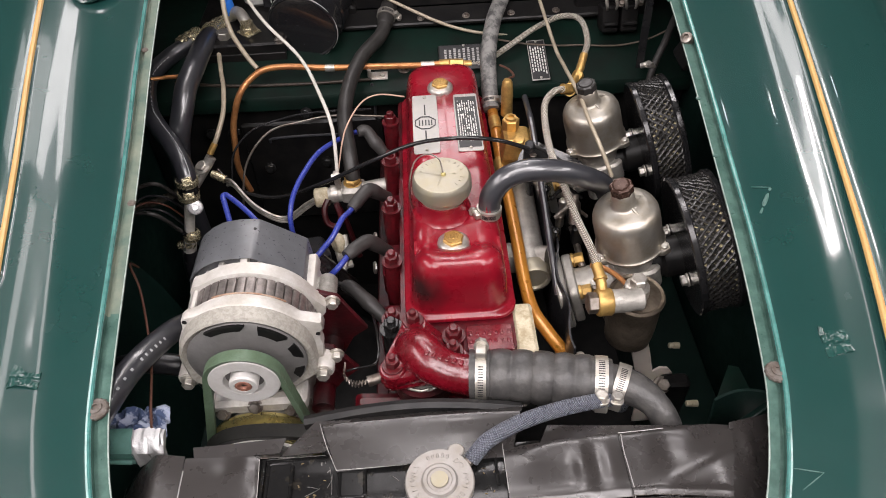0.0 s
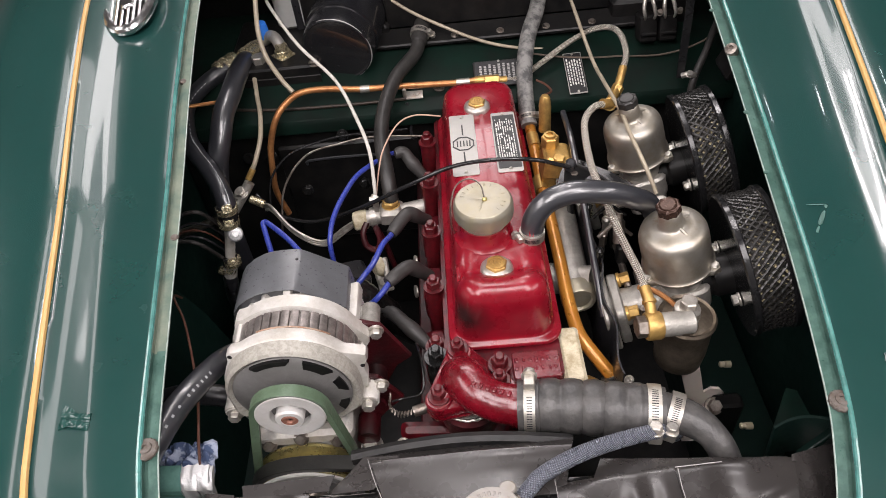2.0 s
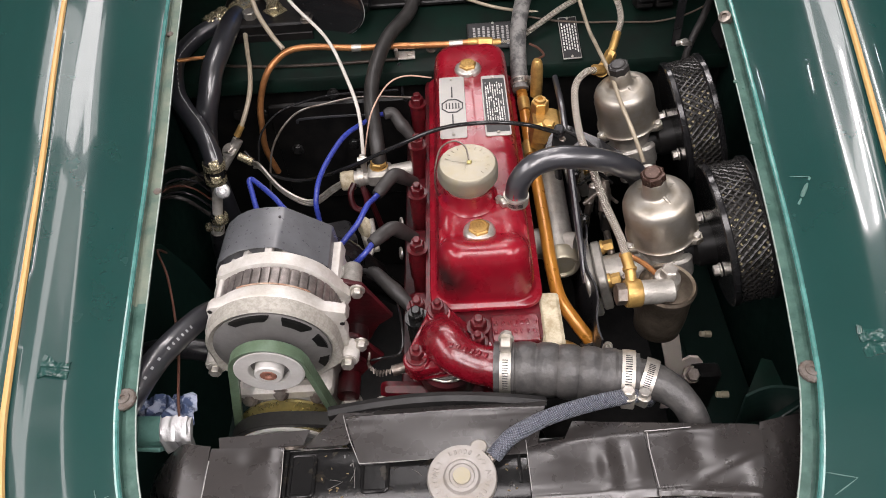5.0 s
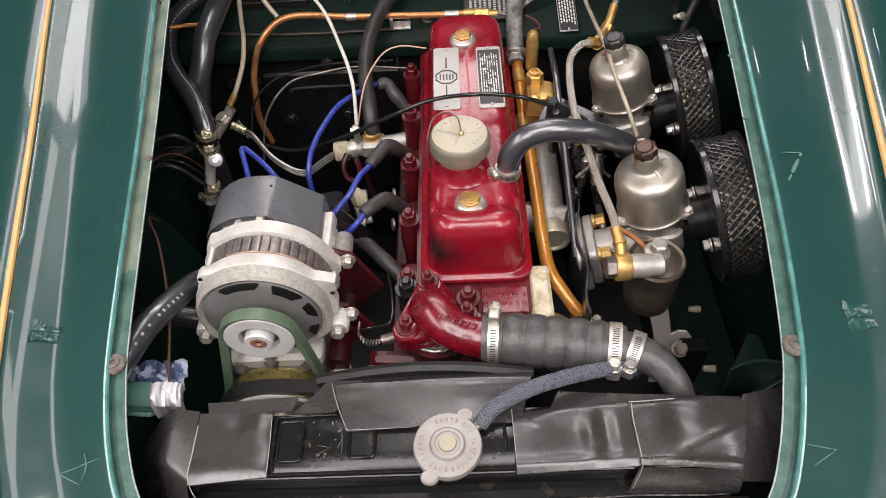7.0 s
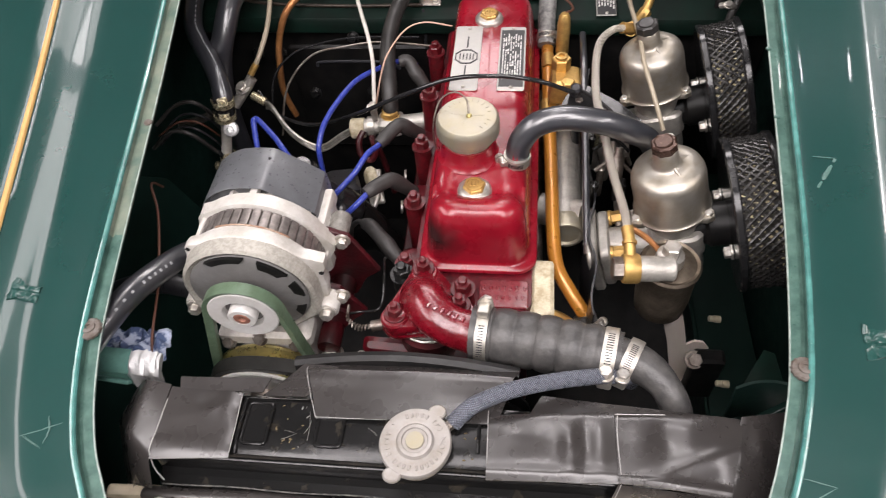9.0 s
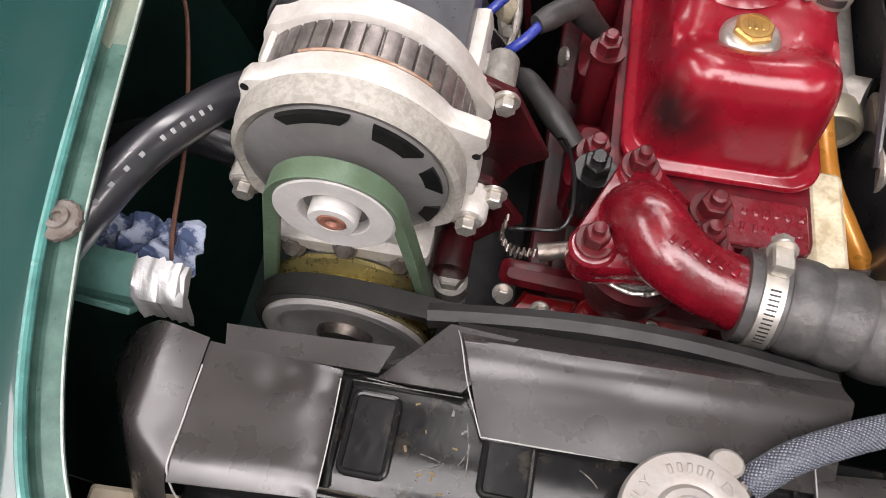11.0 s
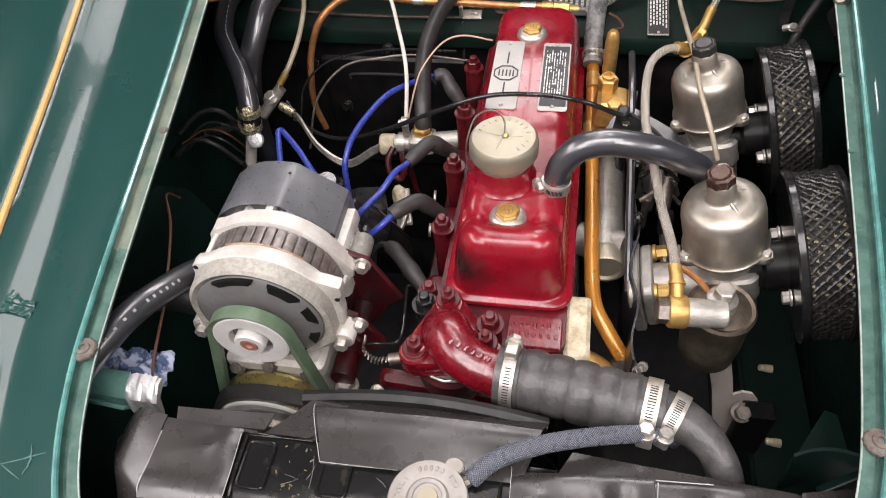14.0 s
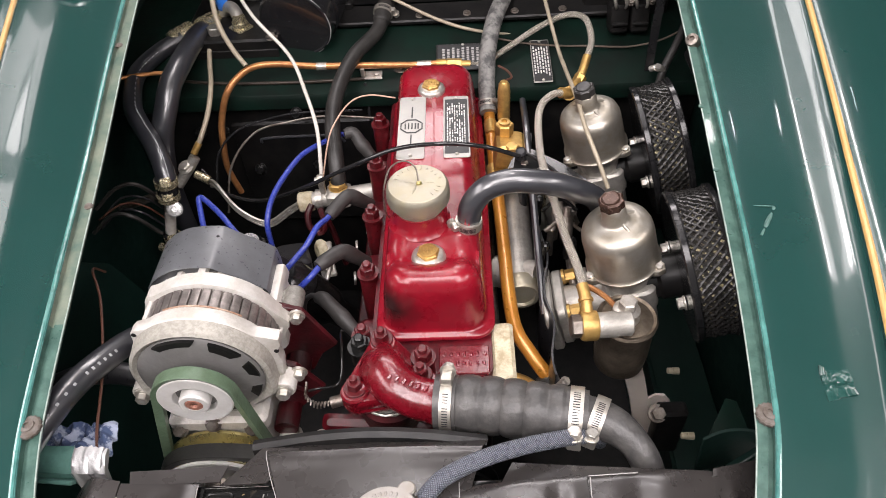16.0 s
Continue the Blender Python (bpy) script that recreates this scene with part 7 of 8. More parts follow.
lead([(-0.112, 0.69, 0.767), (-0.120, 0.677, 0.765), (-0.128, 0.66, 0.769), (-0.139, 0.64, 0.761), (-0.150, 0.630, 0.753), (-0.163, 0.62, 0.743), (-0.18, 0.625, 0.715)])
lead([(-0.118, 0.607, 0.764), (-0.127, 0.593, 0.762), (-0.137, 0.588, 0.754), (-0.148, 0.597, 0.735), (-0.165, 0.615, 0.70)])
lead([(-0.262, 0.662, 0.733), (-0.270, 0.688, 0.748), (-0.2785, 0.714, 0.756), (-0.2825, 0.7265, 0.758), (-0.2800, 0.7300, 0.758), (-0.2735, 0.7245, 0.758), (-0.261, 0.712, 0.757), (-0.247, 0.697, 0.755), (-0.235, 0.683, 0.751), (-0.215, 0.665, 0.735), (-0.20, 0.66, 0.71)])


def boot(pts, lab="grey black rubber plug boot", r=0.0082):
    return line("plug_boot", pts, lambda s: r * (0.80 + 0.20 * min(1, s / 0.12) + 0.14 * math.exp(-((s - 0.60) / 0.12) ** 2) - 0.10 * max(0, s - 0.75) / 0.25), RUBBER_BOOT, lab, "plug boot", 14, "plug boots")


boot([(-0.1185, 0.682, 0.764), (-0.112, 0.6915, 0.766), (-0.105, 0.702, 0.768), (-0.099, 0.710, 0.768), (-0.094, 0.714, 0.764), (-0.087, 0.719, 0.754), (-0.076, 0.726, 0.740)])
boot([(-0.1215, 0.604, 0.764), (-0.114, 0.612, 0.764), (-0.106, 0.621, 0.763), (-0.0995, 0.628, 0.761), (-0.095, 0.632, 0.756), (-0.088, 0.637, 0.744), (-0.076, 0.643, 0.726)])
boot([(-0.130, 0.602, 0.716), (-0.123, 0.598, 0.718), (-0.116, 0.591, 0.718), (-0.107, 0.582, 0.715), (-0.098, 0.573, 0.712), (-0.082, 0.556, 0.706)])
boot([(-0.115, 0.835, 0.765), (-0.104, 0.838, 0.764), (-0.094, 0.83, 0.752), (-0.08, 0.82, 0.735)])
line("plug_lead", [(-0.128, 0.601, 0.717), (-0.139, 0.608, 0.712), (-0.150, 0.612, 0.695), (-0.158, 0.62, 0.66)], 0.0031, RUBBER_BOOT, "grey plug lead into the front boot", "plug lead", 10, "plug leads")

# distributor
dz = thing("distributor", "black distributor with plug lead towers beside the block", "distributor")
part("cap", lambda b: lathe(b, [(0.030, 0.0), (0.0315, 0.004), (0.0315, 0.022), (0.027, 0.034), (0.012, 0.038), (0, 0.038)], frame_of((-0.170, 0.665, 0.655), (-0.55, -0.1, 0.75)), 28), BLACK_GLOSS, dz)
for k in range(5):
    a = 2 * math.pi * k / 4 if k < 4 else 0
    rr = 0.019 if k < 4 else 0
    part("tower", lambda b, a=a, rr=rr: lathe(b, [(0.0075, 0.02), (0.007, 0.052), (0.0055, 0.054), (0, 0.054)], frame_of((-0.170, 0.665, 0.655), (-0.55, -0.1, 0.75)) @ pose(rr * math.cos(a), rr * math.sin(a), 0), 14), RUBBER, dz)
part("body", lambda b: lathe(b, [(0.03, -0.002), (0.028, -0.04), (0.018, -0.06), (0.014, -0.12), (0, -0.12)], frame_of((-0.170, 0.665, 0.655), (-0.55, -0.1, 0.75)), 24), BLACK_DIRTY, dz, "dark oily distributor body")
part("clamp_plate", lambda b: (tube(b, [(-0.143, 0.742, 0.662), (-0.141, 0.722, 0.648), (-0.147, 0.702, 0.632), (-0.160, 0.69, 0.622)], 0.0042, 10), box(b, (-0.146, 0.722, 0.636), (0.020, 0.030, 0.006), 0.002, (20, 10, 20)), hexbolt(b, (-0.146, 0.716, 0.640), (-0.3, -0.4, 1), 0.0055, 0.005)), STEEL, dz, "grey clamp plate with a bolt")
part("vacuum_unit", lambda b: lathe(b, [(0, 0), (0.011, 0.001), (0.015, 0.005), (0.015, 0.010), (0.010, 0.015), (0, 0.016)], frame_of((-0.146, 0.742, 0.650), (-0.8, -0.5, 0.15)), 24), CREAM, dz, "pale vacuum capsule")
ign = solid("ignition_coil", lambda b: (lathe(b, [(0.028, 0), (0.03, 0.004), (0.03, 0.075), (0.026, 0.082), (0.014, 0.088), (0.011, 0.11), (0, 0.11)], frame_of((-0.262, 0.735, 0.60), (0.25, -0.2, 0.8)), 26)), BLACK_GLOSS, "black ignition coil low in the bay", "coil")
relay = solid("relay_box", lambda b: box(b, (-0.186, 0.715, 0.655), (0.042, 0.05, 0.03), 0.005, (-12, 8, 18)), RUBBER, "small black relay box beside the distributor", "relay")
for p, ax in (((-0.0945, 0.694, 0.700), (-1, -0.12, 0.12)), ((-0.0965, 0.661, 0.680), (-1, -0.12, 0.12))):
    solid("oval_plate", lambda b, p=p, ax=ax: prism(b, [(0.008 * math.cos(a), 0.017 * math.sin(a)) for a in (2 * math.pi * k / 18 for k in range(18))], 0, 0.003, frame_of(p, ax), 0.0006), STEEL, "small bright oval plate on the block side", "plate", "oval plates")

# printed hose along the inner wing
fh = thing("air_hose", "black rubber hose with faded white print bars near the wing flange", "hose")
FH = [(-0.285, 0.565, 0.72), (-0.296, 0.52, 0.758), (-0.304, 0.48, 0.781), (-0.314, 0.44, 0.796), (-0.326, 0.40, 0.798), (-0.342, 0.36, 0.788), (-0.365, 0.33, 0.76), (-0.40, 0.31, 0.72)]
part("hose_body", lambda b: tube(b, FH, 0.0125, 18, 12), RUBBER_SHINY, fh)


LF = catmull(FH, 12)
for k in range(6):
    i = 33 - k * 2
    t = (LF[i] - LF[i + 1]).normalized()
    nrm = Vector((0.55, -0.50, 0.75))
    nrm = (nrm - t * nrm.dot(t)).normalized()
    m = Matrix((t, nrm.cross(t), nrm)).transposed().to_4x4()
    m.translation = LF[i] + nrm * 0.0122
    part("print_bar", lambda b, m=m: box_m(b, m, (0.0026, 0.0032, 0.0012), 0.0004), INK_WHITE, fh)
for k in range(4):
    i = 46 - k * 3
    t = (LF[i] - LF[i + 1]).normalized()
    nrm = Vector((0.55, -0.5, 0.75))
    nrm = (nrm - t * nrm.dot(t)).normalized()
    m = Matrix((t, nrm.cross(t), nrm)).transposed().to_4x4()
    m.translation = LF[i] + nrm * 0.0121
    part("print_bar", lambda b, m=m: box_m(b, m, (0.0030, 0.0026, 0.0012), 0.0004), INK_WHITE, fh)
line("lower_hose", [(-0.46, 0.50, 0.66), (-0.40, 0.515, 0.69), (-0.35, 0.52, 0.70), (-0.30, 0.52, 0.68), (-0.28, 0.52, 0.63)], 0.0125, RUBBER, "black rubber hose low beside the alternator", "hose")

# rag and foil on the chassis bracket
rag = solid("paper_rag", lambda b: (sheet(b, -0.360, -0.286, 0.396, 0.428, lambda u, v, x, y: 0.742 + 0.010 * math.sin(u * 2.6) + noise.noise(Vector((x * 70, y * 70, 1))) * 0.016 + noise.noise(Vector((x * 160, y * 160, 2))) * 0.008, 34, 24, 0.012)), BLUE_RAG, "crumpled blue and white paper towel", "rag")


def strip(bm, x0, x1, w0, drop, wob=0.0):
    """A flat folded strip: sloping top, turned down front face."""
    rows = []
    n = 14
    for i in range(n + 1):
        u = i / n
        x = x0 + (x1 - x0) * u
        e = noise.noise(Vector((x * 260, 1.0, 7))) * wob
        f = noise.noise(Vector((x * 330, 4.0, 2))) * wob
        z = 0.768 - 0.10 * (x + 0.343) * 1.0
        rows.append([Vector((x, 0.398 + f, z + 0.001)), Vector((x, 0.390, z + 0.0006 + e)), Vector((x + 0.001, 0.381 + e, z - 0.003 - f)), Vector((x + 0.001, 0.3765, z - 0.007)), Vector((x + 0.002, 0.375 + f, z - drop)), Vector((x, 0.379, z - drop)), Vector((x, 0.384, z - 0.010)), Vector((x, 0.397, z - 0.003))])
    loft(bm, rows)


foil = solid("foil_scrap", lambda b: strip(b, -0.3105, -0.281, 0.02, 0.026, 0.0055), FOIL, "crumpled silver foil tape wrapped round a green bracket end", "foil")
part("stay_bracket", lambda b: (strip(b, -0.375, -0.3095, 0.02, 0.024), box(b, (-0.335, 0.374, 0.752), (0.055, 0.004, 0.010), 0.001, (35, 4, -4))), GREEN_STAY, car, "green bent stay bracket")
def curved_bracket(bm):
    rows = []
    for k in range(15):
        u = k / 14
        x, y = 0.240 + 0.062 * u, 0.399 + 0.014 * math.sin(math.pi * (0.12 + 0.75 * u))
        rows.append([Vector((x, y, 0.742)), Vector((x, y - 0.0025, 0.741)), Vector((x, y - 0.007, 0.722)), Vector((x, y - 0.009, 0.690)), Vector((x, y - 0.006, 0.690)), Vector((x, y - 0.003, 0.720))])
    loft(bm, rows)


# bracket and gusset take the same greens, darkened for shade
part("stay_bracket", curved_bracket, GREEN_BRK_SHADE, car, "green curved stay bracket")
part("stay_flange", lambda b: box(b, (0.280, 0.393, 0.727), (0.042, 0.004, 0.012), 0.001, (40, -18, 24)), GREEN_BRK_SHADE, car, "worn folded bracket flange")
part("gusset", lambda b: prism(b, [(0.246, 0.407), (0.290, 0.474), (0.300, 0.470), (0.304, 0.412)], 0.690, 0.693, Matrix(), 0.001), GREEN_IN_SHADE, car, "dark green gusset plate")
for p in ((0.275, 0.580, 0.584), (0.268, 0.487, 0.595)):
    part("stud", lambda b, p=p: (lathe(b, [(0.0030, 0), (0.0038, 0.001), (0.0038, 0.006), (0.0044, 0.0065), (0.0044, 0.014), (0, 0.014)], frame_of(p, (1, 0, -0.1)), 14)), STUD, car, "bright threaded stud")

# plate and bracket low beside the float chamber
fan = thing("support_plate", "pale grey steel plate with two rounded lobes and a black bracket", "plate")
part("lobed_plate", lambda b: web(b, [(0.240, 0.45), (0.237, 0.52), (0.225, 0.576), (0.213, 0.62), (0.208, 0.655), (0.222, 0.66), (0.232, 0.635), (0.240, 0.605), (0.248, 0.572), (0.256, 0.580), (0.267, 0.578), (0.275, 0.566), (0.279, 0.55), (0.283, 0.51), (0.285, 0.45)], 0.549, 0.552), FAN, fan)
part("bracket", lambda b: box(b, (0.272, 0.532, 0.535), (0.035, 0.02, 0.09), 0.004), BLACK, fan, "black steel bracket")
part("bracket_bolt", lambda b: hexbolt(b, (0.254, 0.529, 0.572), (0, -0.6, 1), 0.0085, 0.009, 1.3), STEEL_DULL, fan)

# temperature sender on the front of the head
snd = thing("temperature_sender", "capillary temperature sender with a coiled spring sleeve", "sender")
part("sender_body", lambda b: (tube(b, [(-0.098, 0.462, 0.722), (-0.07, 0.468, 0.726)], 0.0058, 12, smooth=False), prism(b, ngon(6, 0.0085), -0.004, 0.006, frame_of((-0.075, 0.467, 0.725), (1, 0.2, 0.1)), 0.001)), STEEL_DULL, snd)
part("spring_sleeve", lambda b: tube(b, [Vector(p) + Vector((0, 0.003 * math.cos(i * 1.5), 0.003 * math.sin(i * 1.5))) for i, p in enumerate(catmull([(-0.099, 0.462, 0.722), (-0.112, 0.460, 0.722), (-0.121, 0.463, 0.733), (-0.119, 0.470, 0.744)], 16))], 0.0009, 6, smooth=False), STEEL_DULL, snd)
part("capillary", lambda b: tube(b, [(-0.118, 0.466, 0.738), (-0.107, 0.465, 0.743), (-0.089, 0.466, 0.747), (-0.084, 0.475, 0.754), (-0.086, 0.50, 0.758), (-0.092, 0.53, 0.745), (-0.095, 0.55, 0.72)], 0.0013, 8), BLACK_DIRTY, snd)
for p in ((-0.115, 0.455, 0.672), (-0.088, 0.458, 0.648), (-0.012, 0.46, 0.642)):
    part("bolt", lambda b, p=p: hexbolt(b, p, (0, -0.75, 0.65), 0.0052, 0.007, 1.35), STEEL, snd)
part("pump_flange", lambda b: box(b, (-0.06, 0.480, 0.650), (0.12, 0.018, 0.018), 0.005, (30, 6, 0)), RED_CAST, engine, "red painted pump flange")
part("pump_body", lambda b: (prism(b, [(-0.118, 0.440), (-0.085, 0.430), (-0.02, 0.432), (0.02, 0.445), (0.03, 0.47), (-0.10, 0.475)], 0.630, 0.640, Matrix(), 0.003), lathe(b, [(0.030, 0.60), (0.030, 0.644), (0.026, 0.650), (0.016, 0.653), (0, 0.653)], pose(-0.040, 0.452, 0), 28)), RED_WET, engine, "oily bright red water pump casting")
for px_, py_ in ((-0.102, 0.444), (-0.068, 0.436), (0.004, 0.443)):
    part("pump_nut", lambda b, x=px_, y=py_: hexbolt(b, (x, y, 0.640), (0, -0.15, 1), 0.0062, 0.007, 1.4, 0.004), STEEL, engine, "bright pump nut")

# right side: brass valve block and linkage
vb = thing("valve_block", "brass vacuum tap block with hexagon plugs", "valve")
part("block", lambda b: box(b, (0.0955, 0.800, 0.757), (0.036, 0.04, 0.034), 0.004, (0, 8, 0)), BRASS, vb)
part("tower", lambda b: (prism(b, ngon(6, 0.0115), 0.772, 0.789, pose(0.090, 0.812, 0), 0.0012), lathe(b, [(0.0075, 0.788), (0.0072, 0.792), (0.004, 0.7925), (0.004, 0.787), (0, 0.787)], pose(0.090, 0.812, 0), 16)), BRASS, vb)
part("plug", lambda b: prism(b, ngon(6, 0.0082), 0.765, 0.776, pose(0.098, 0.784, 0), 0.001), BRASS, vb)
part("switch_barrel", lambda b: (lathe(b, [(0.0085, 0.745), (0.0085, 0.785), (0.007, 0.797), (0.0045, 0.801), (0, 0.8015)], frame_of((0.094, 0.848, 0.0), (0, 0.05, 1)), 18)), BRASS, vb, "copper coloured switch barrel")
part("switch_wire", lambda b: tube(b, [(0.096, 0.89, 0.80), (0.105, 0.905, 0.795), (0.10, 0.93, 0.79), (0.09, 0.945, 0.788)], 0.0016, 8), WIRE_BROWN, vb)
part("foot", lambda b: box(b, (0.086, 0.80, 0.735), (0.02, 0.03, 0.03), 0.003), BRASS, vb)
LEVER = [(0.083, 0.718), (0.094, 0.749), (0.105, 0.767), (0.117, 0.771), (0.128, 0.763), (0.154, 0.740), (0.178, 0.709), (0.169, 0.704), (0.140, 0.716), (0.116, 0.722)]
lk = thing("throttle_linkage", "black throttle linkage arm on a bracket", "linkage")
part("arm", lambda b: (tube(b, [(0.104, 0.752, 0.792), (0.120, 0.735, 0.795), (0.140, 0.715, 0.792), (0.165, 0.684, 0.785)], 0.0022, 8), prism(b, [(-0.014, -0.02), (0.012, -0.022), (0.030, -0.012), (0.010, 0.012), (-0.008, 0.014)], -0.002, 0.002, pose(0.108, 0.742, 0.784, 10, 10, 0), 0.0006)), BLACK, lk)
part("lever_plate", lambda b: prism(b, LEVER, 0.779, 0.7815, Matrix(), 0.0008), BLACK_GLOSS, lk, "black triangular lever plate")
for lx_, ly_ in ((0.109, 0.738), (0.106, 0.757)):
    part("lever_bolt", lambda b, x=lx_, y=ly_: hexbolt(b, (x, y, 0.7815), (0, 0, 1), 0.0048, 0.004, 1.4), STEEL_DULL, lk)
part("pivot", lambda b: (lathe(b, [(0.0065, -0.01), (0.0065, 0.012), (0.004, 0.014), (0, 0.014)], pose(0.105, 0.746, 0.788, 20, 0, 0), 14), tube(b, [(0.105, 0.746, 0.79), (0.108, 0.75, 0.74), (0.112, 0.76, 0.70)], 0.005, 10)), RUBBER, lk)
part("cross_shaft", lambda b: tube(b, [(0.158, 0.62, 0.70), (0.158, 0.83, 0.70)], 0.0045, 10, smooth=False), STEEL_DULL, lk)
part("lever", lambda b: (box(b, (0.158, 0.70, 0.71), (0.012, 0.016, 0.04), 0.003), box(b, (0.158, 0.665, 0.715), (0.014, 0.014, 0.03), 0.003)), BLACK, lk)
part("white_clip", lambda b: box(b, (0.212, 0.712, 0.752), (0.012, 0.008, 0.014), 0.003), WHITE_TUBE, lk)

for k in range(5):
    x, y = 0.128 + 0.009 * (k % 3), 0.655 + 0.026 * k
    part("pin", lambda b, x=x, y=y, k=k: (lathe(b, [(0.0042, 0.690), (0.0042, 0.728), (0.0055, 0.729), (0.0055, 0.734), (0.003, 0.736), (0, 0.736)], pose(x, y, 0, 0, 0, 0), 12)), (BLACK_DIRTY, STEEL_DULL, STEEL, BLACK_DIRTY, TARNISH)[k], lk)
for k in range(3):
    y = 0.668 + 0.034 * k
    part("link", lambda b, y=y: tube(b, [(0.128, y, 0.742), (0.150, y + 0.012, 0.748), (0.170, y + 0.006, 0.735)], 0.0024, 8), (STEEL_DULL, BLACK_DIRTY, STEEL_DULL)[k], lk)
part("damper", lambda b: (lathe(b, [(0.0068, 0), (0.0072, 0.002), (0.0072, 0.026), (0.0045, 0.030), (0.0045, 0.036), (0, 0.036)], frame_of((0.152, 0.662, 0.735), (0.05, 0.55, 0.8)), 16)), STEEL_DULL, lk, "small steel damper barrel")
line("vacuum_tube", [(0.118, 0.88, 0.775), (0.117, 0.82, 0.783), (0.116, 0.76, 0.778), (0.118, 0.70, 0.752), (0.119, 0.64, 0.728), (0.121, 0.58, 0.70)], 0.0042, RUBBER_SHINY, "thin black rubber tube beside the manifold", "hose", 10)

# data plates on the toe board
def wall_plate(m, w, h, label, rows_, seed, print_mat=PAPER_WHITE, rim=PLATE_ALU):
    th = solid("data_plate", lambda b: box_m(b, m, (w, h, 0.0016), 0.001), rim, label, "plate")
    part("black_field", lambda b: box_m(b, m @ pose(0, 0, 0.0008), (w * 0.93, h * 0.95, 0.0008), 0.0004), INK, th)
    rr = random.Random(seed)
    for k in range(rows_):
        x = w * (-0.36 + 0.72 * k / max(1, rows_ - 1))
        y = h * (0.36 - rr.uniform(0, 0.08))
        while y > -h * 0.30:
            hh = rr.uniform(0.03, 0.08) * h
            part("print_bar", lambda b, x=x, y=y, hh=hh: box_m(b, m @ pose(x, y - hh / 2, 0.0013), (w * 0.42 / rows_, hh, 0.0006), 0.0001), print_mat, th)
            y -= hh + 0.025 * h
    for y in (-1, 1):
        part("rivet", lambda b, y=y: lathe(b, [(0.002, 0), (0.0018, 0.001), (0, 0.0014)], m @ pose(0, y * h * 0.45, 0.0012), 10), STEEL, th)
    return th


slope = 23.4
wall_plate(pose(0.1535, 0.989, 0.7657, slope, 0, 2), 0.027, 0.072, "narrow black plate with rows of white print bars", 6, 3)
wall_plate(pose(0.042, 1.000, 0.7712, slope, 0, 0), 0.078, 0.046, "wide black plate with faint print bars", 9, 5, PAPER_GREY, BLACK)
solid("toe_board_clip", lambda b: (box(b, (-0.088, 0.978, 0.7615), (0.026, 0.014, 0.003), 0.001, (slope, 0, 0)), lathe(b, [(0.004, 0), (0.0035, 0.002), (0, 0.0025)], pose(-0.083, 0.978, 0.7635, slope, 0, 0), 12), tube(b, [(-0.102, 0.975, 0.758), (-0.102, 0.972, 0.776)], 0.003, 8, smooth=False)), STEEL, "small zinc clip bracket screwed to the toe board", "clip")
solid("toe_board_clip", lambda b: tube(b, [(-0.1, 0.968, 0.756), (-0.097, 0.962, 0.735), (-0.099, 0.958, 0.705), (-0.094, 0.962, 0.69)], 0.0022, 8), RUBBER, "short black wire tail below the clip", "wire")

# transmission hump and fittings behind the engine
tun = thing("gearbox_tunnel", "black painted gearbox cover behind the engine", "cover")
part("cover", lambda b: box(b, (-0.20, 0.9635, 0.60), (0.22, 0.009, 0.20), 0.004), BLACK, tun)
part("pressed_bead", lambda b: tube(b, [(-0.27, 0.9588, 0.665), (-0.262, 0.9588, 0.672), (-0.20, 0.9588, 0.6735), (-0.155, 0.9588, 0.671), (-0.142, 0.9588, 0.660)], 0.0024, 8), RUBBER_SHINY, tun)
for p in ((-0.355, 0.955, 0.69), (-0.32, 0.955, 0.69), (-0.27, 0.925, 0.64), (-0.18, 0.925, 0.645), (-0.20, 0.94, 0.728)):
    solid("cover_bolt", lambda b, p=p: hexbolt(b, p, (0, -0.9, 0.4), 0.0068, 0.007, 1.4), BLACK_DIRTY, "dark bolt head on the black bulkhead", "bolt", "bulkhead bolts")

# fuse block and hinge brackets at the rear right
fz = thing("fuse_box", "black box with steel terminals on the bulkhead", "fuse box")
part("case", lambda b: box(b, (0.283, 1.105, 0.788), (0.125, 0.07, 0.085), 0.006), BLACK, fz)
for k, hx in enumerate((0.266, 0.295)):
    holder = part("fuse_holder", lambda b, hx=hx: (box(b, (hx, 1.040, 0.801), (0.0255, 0.034, 0.040), 0.003, (-14, 0, 0)), box(b, (hx, 1.028, 0.789), (0.0235, 0.020, 0.007), 0.002, (-14, 0, 0)), box(b, (hx, 1.024, 0.799), (0.0225, 0.016, 0.006), 0.002, (-14, 0, 0))), BLACK, fz, "black ribbed fuse holder")
    for e in (-1, 1):
        part("clip", lambda b, hx=hx, e=e: tube(b, [(hx + e * 0.0035 - 0.004, 1.045, 0.859), (hx + e * 0.005 - 0.004, 1.032, 0.851), (hx + e * 0.0075 - 0.003, 1.024, 0.839), (hx + e * 0.0075 - 0.001, 1.022, 0.829), (hx + e * 0.0065, 1.026, 0.821)], lambda u: 0.0018 + 0.0010 * math.sin(math.pi * u), 10), STEEL, holder, "bent bright metal clip")
    part("clip_screw", lambda b, hx=hx: hexbolt(b, (hx + 0.013, 1.026, 0.829), (0, -0.6, 0.8), 0.0042, 0.005, 1.2), STEEL_DULL, holder)
part("edge_strip", lambda b: (box(b, (0.284, 1.048, 0.767), (0.12, 0.012, 0.005), 0.002), box(b, (0.284, 1.046, 0.755), (0.12, 0.014, 0.005), 0.002)), BLACK_GLOSS, fz, "black ledge below the fuse holders")
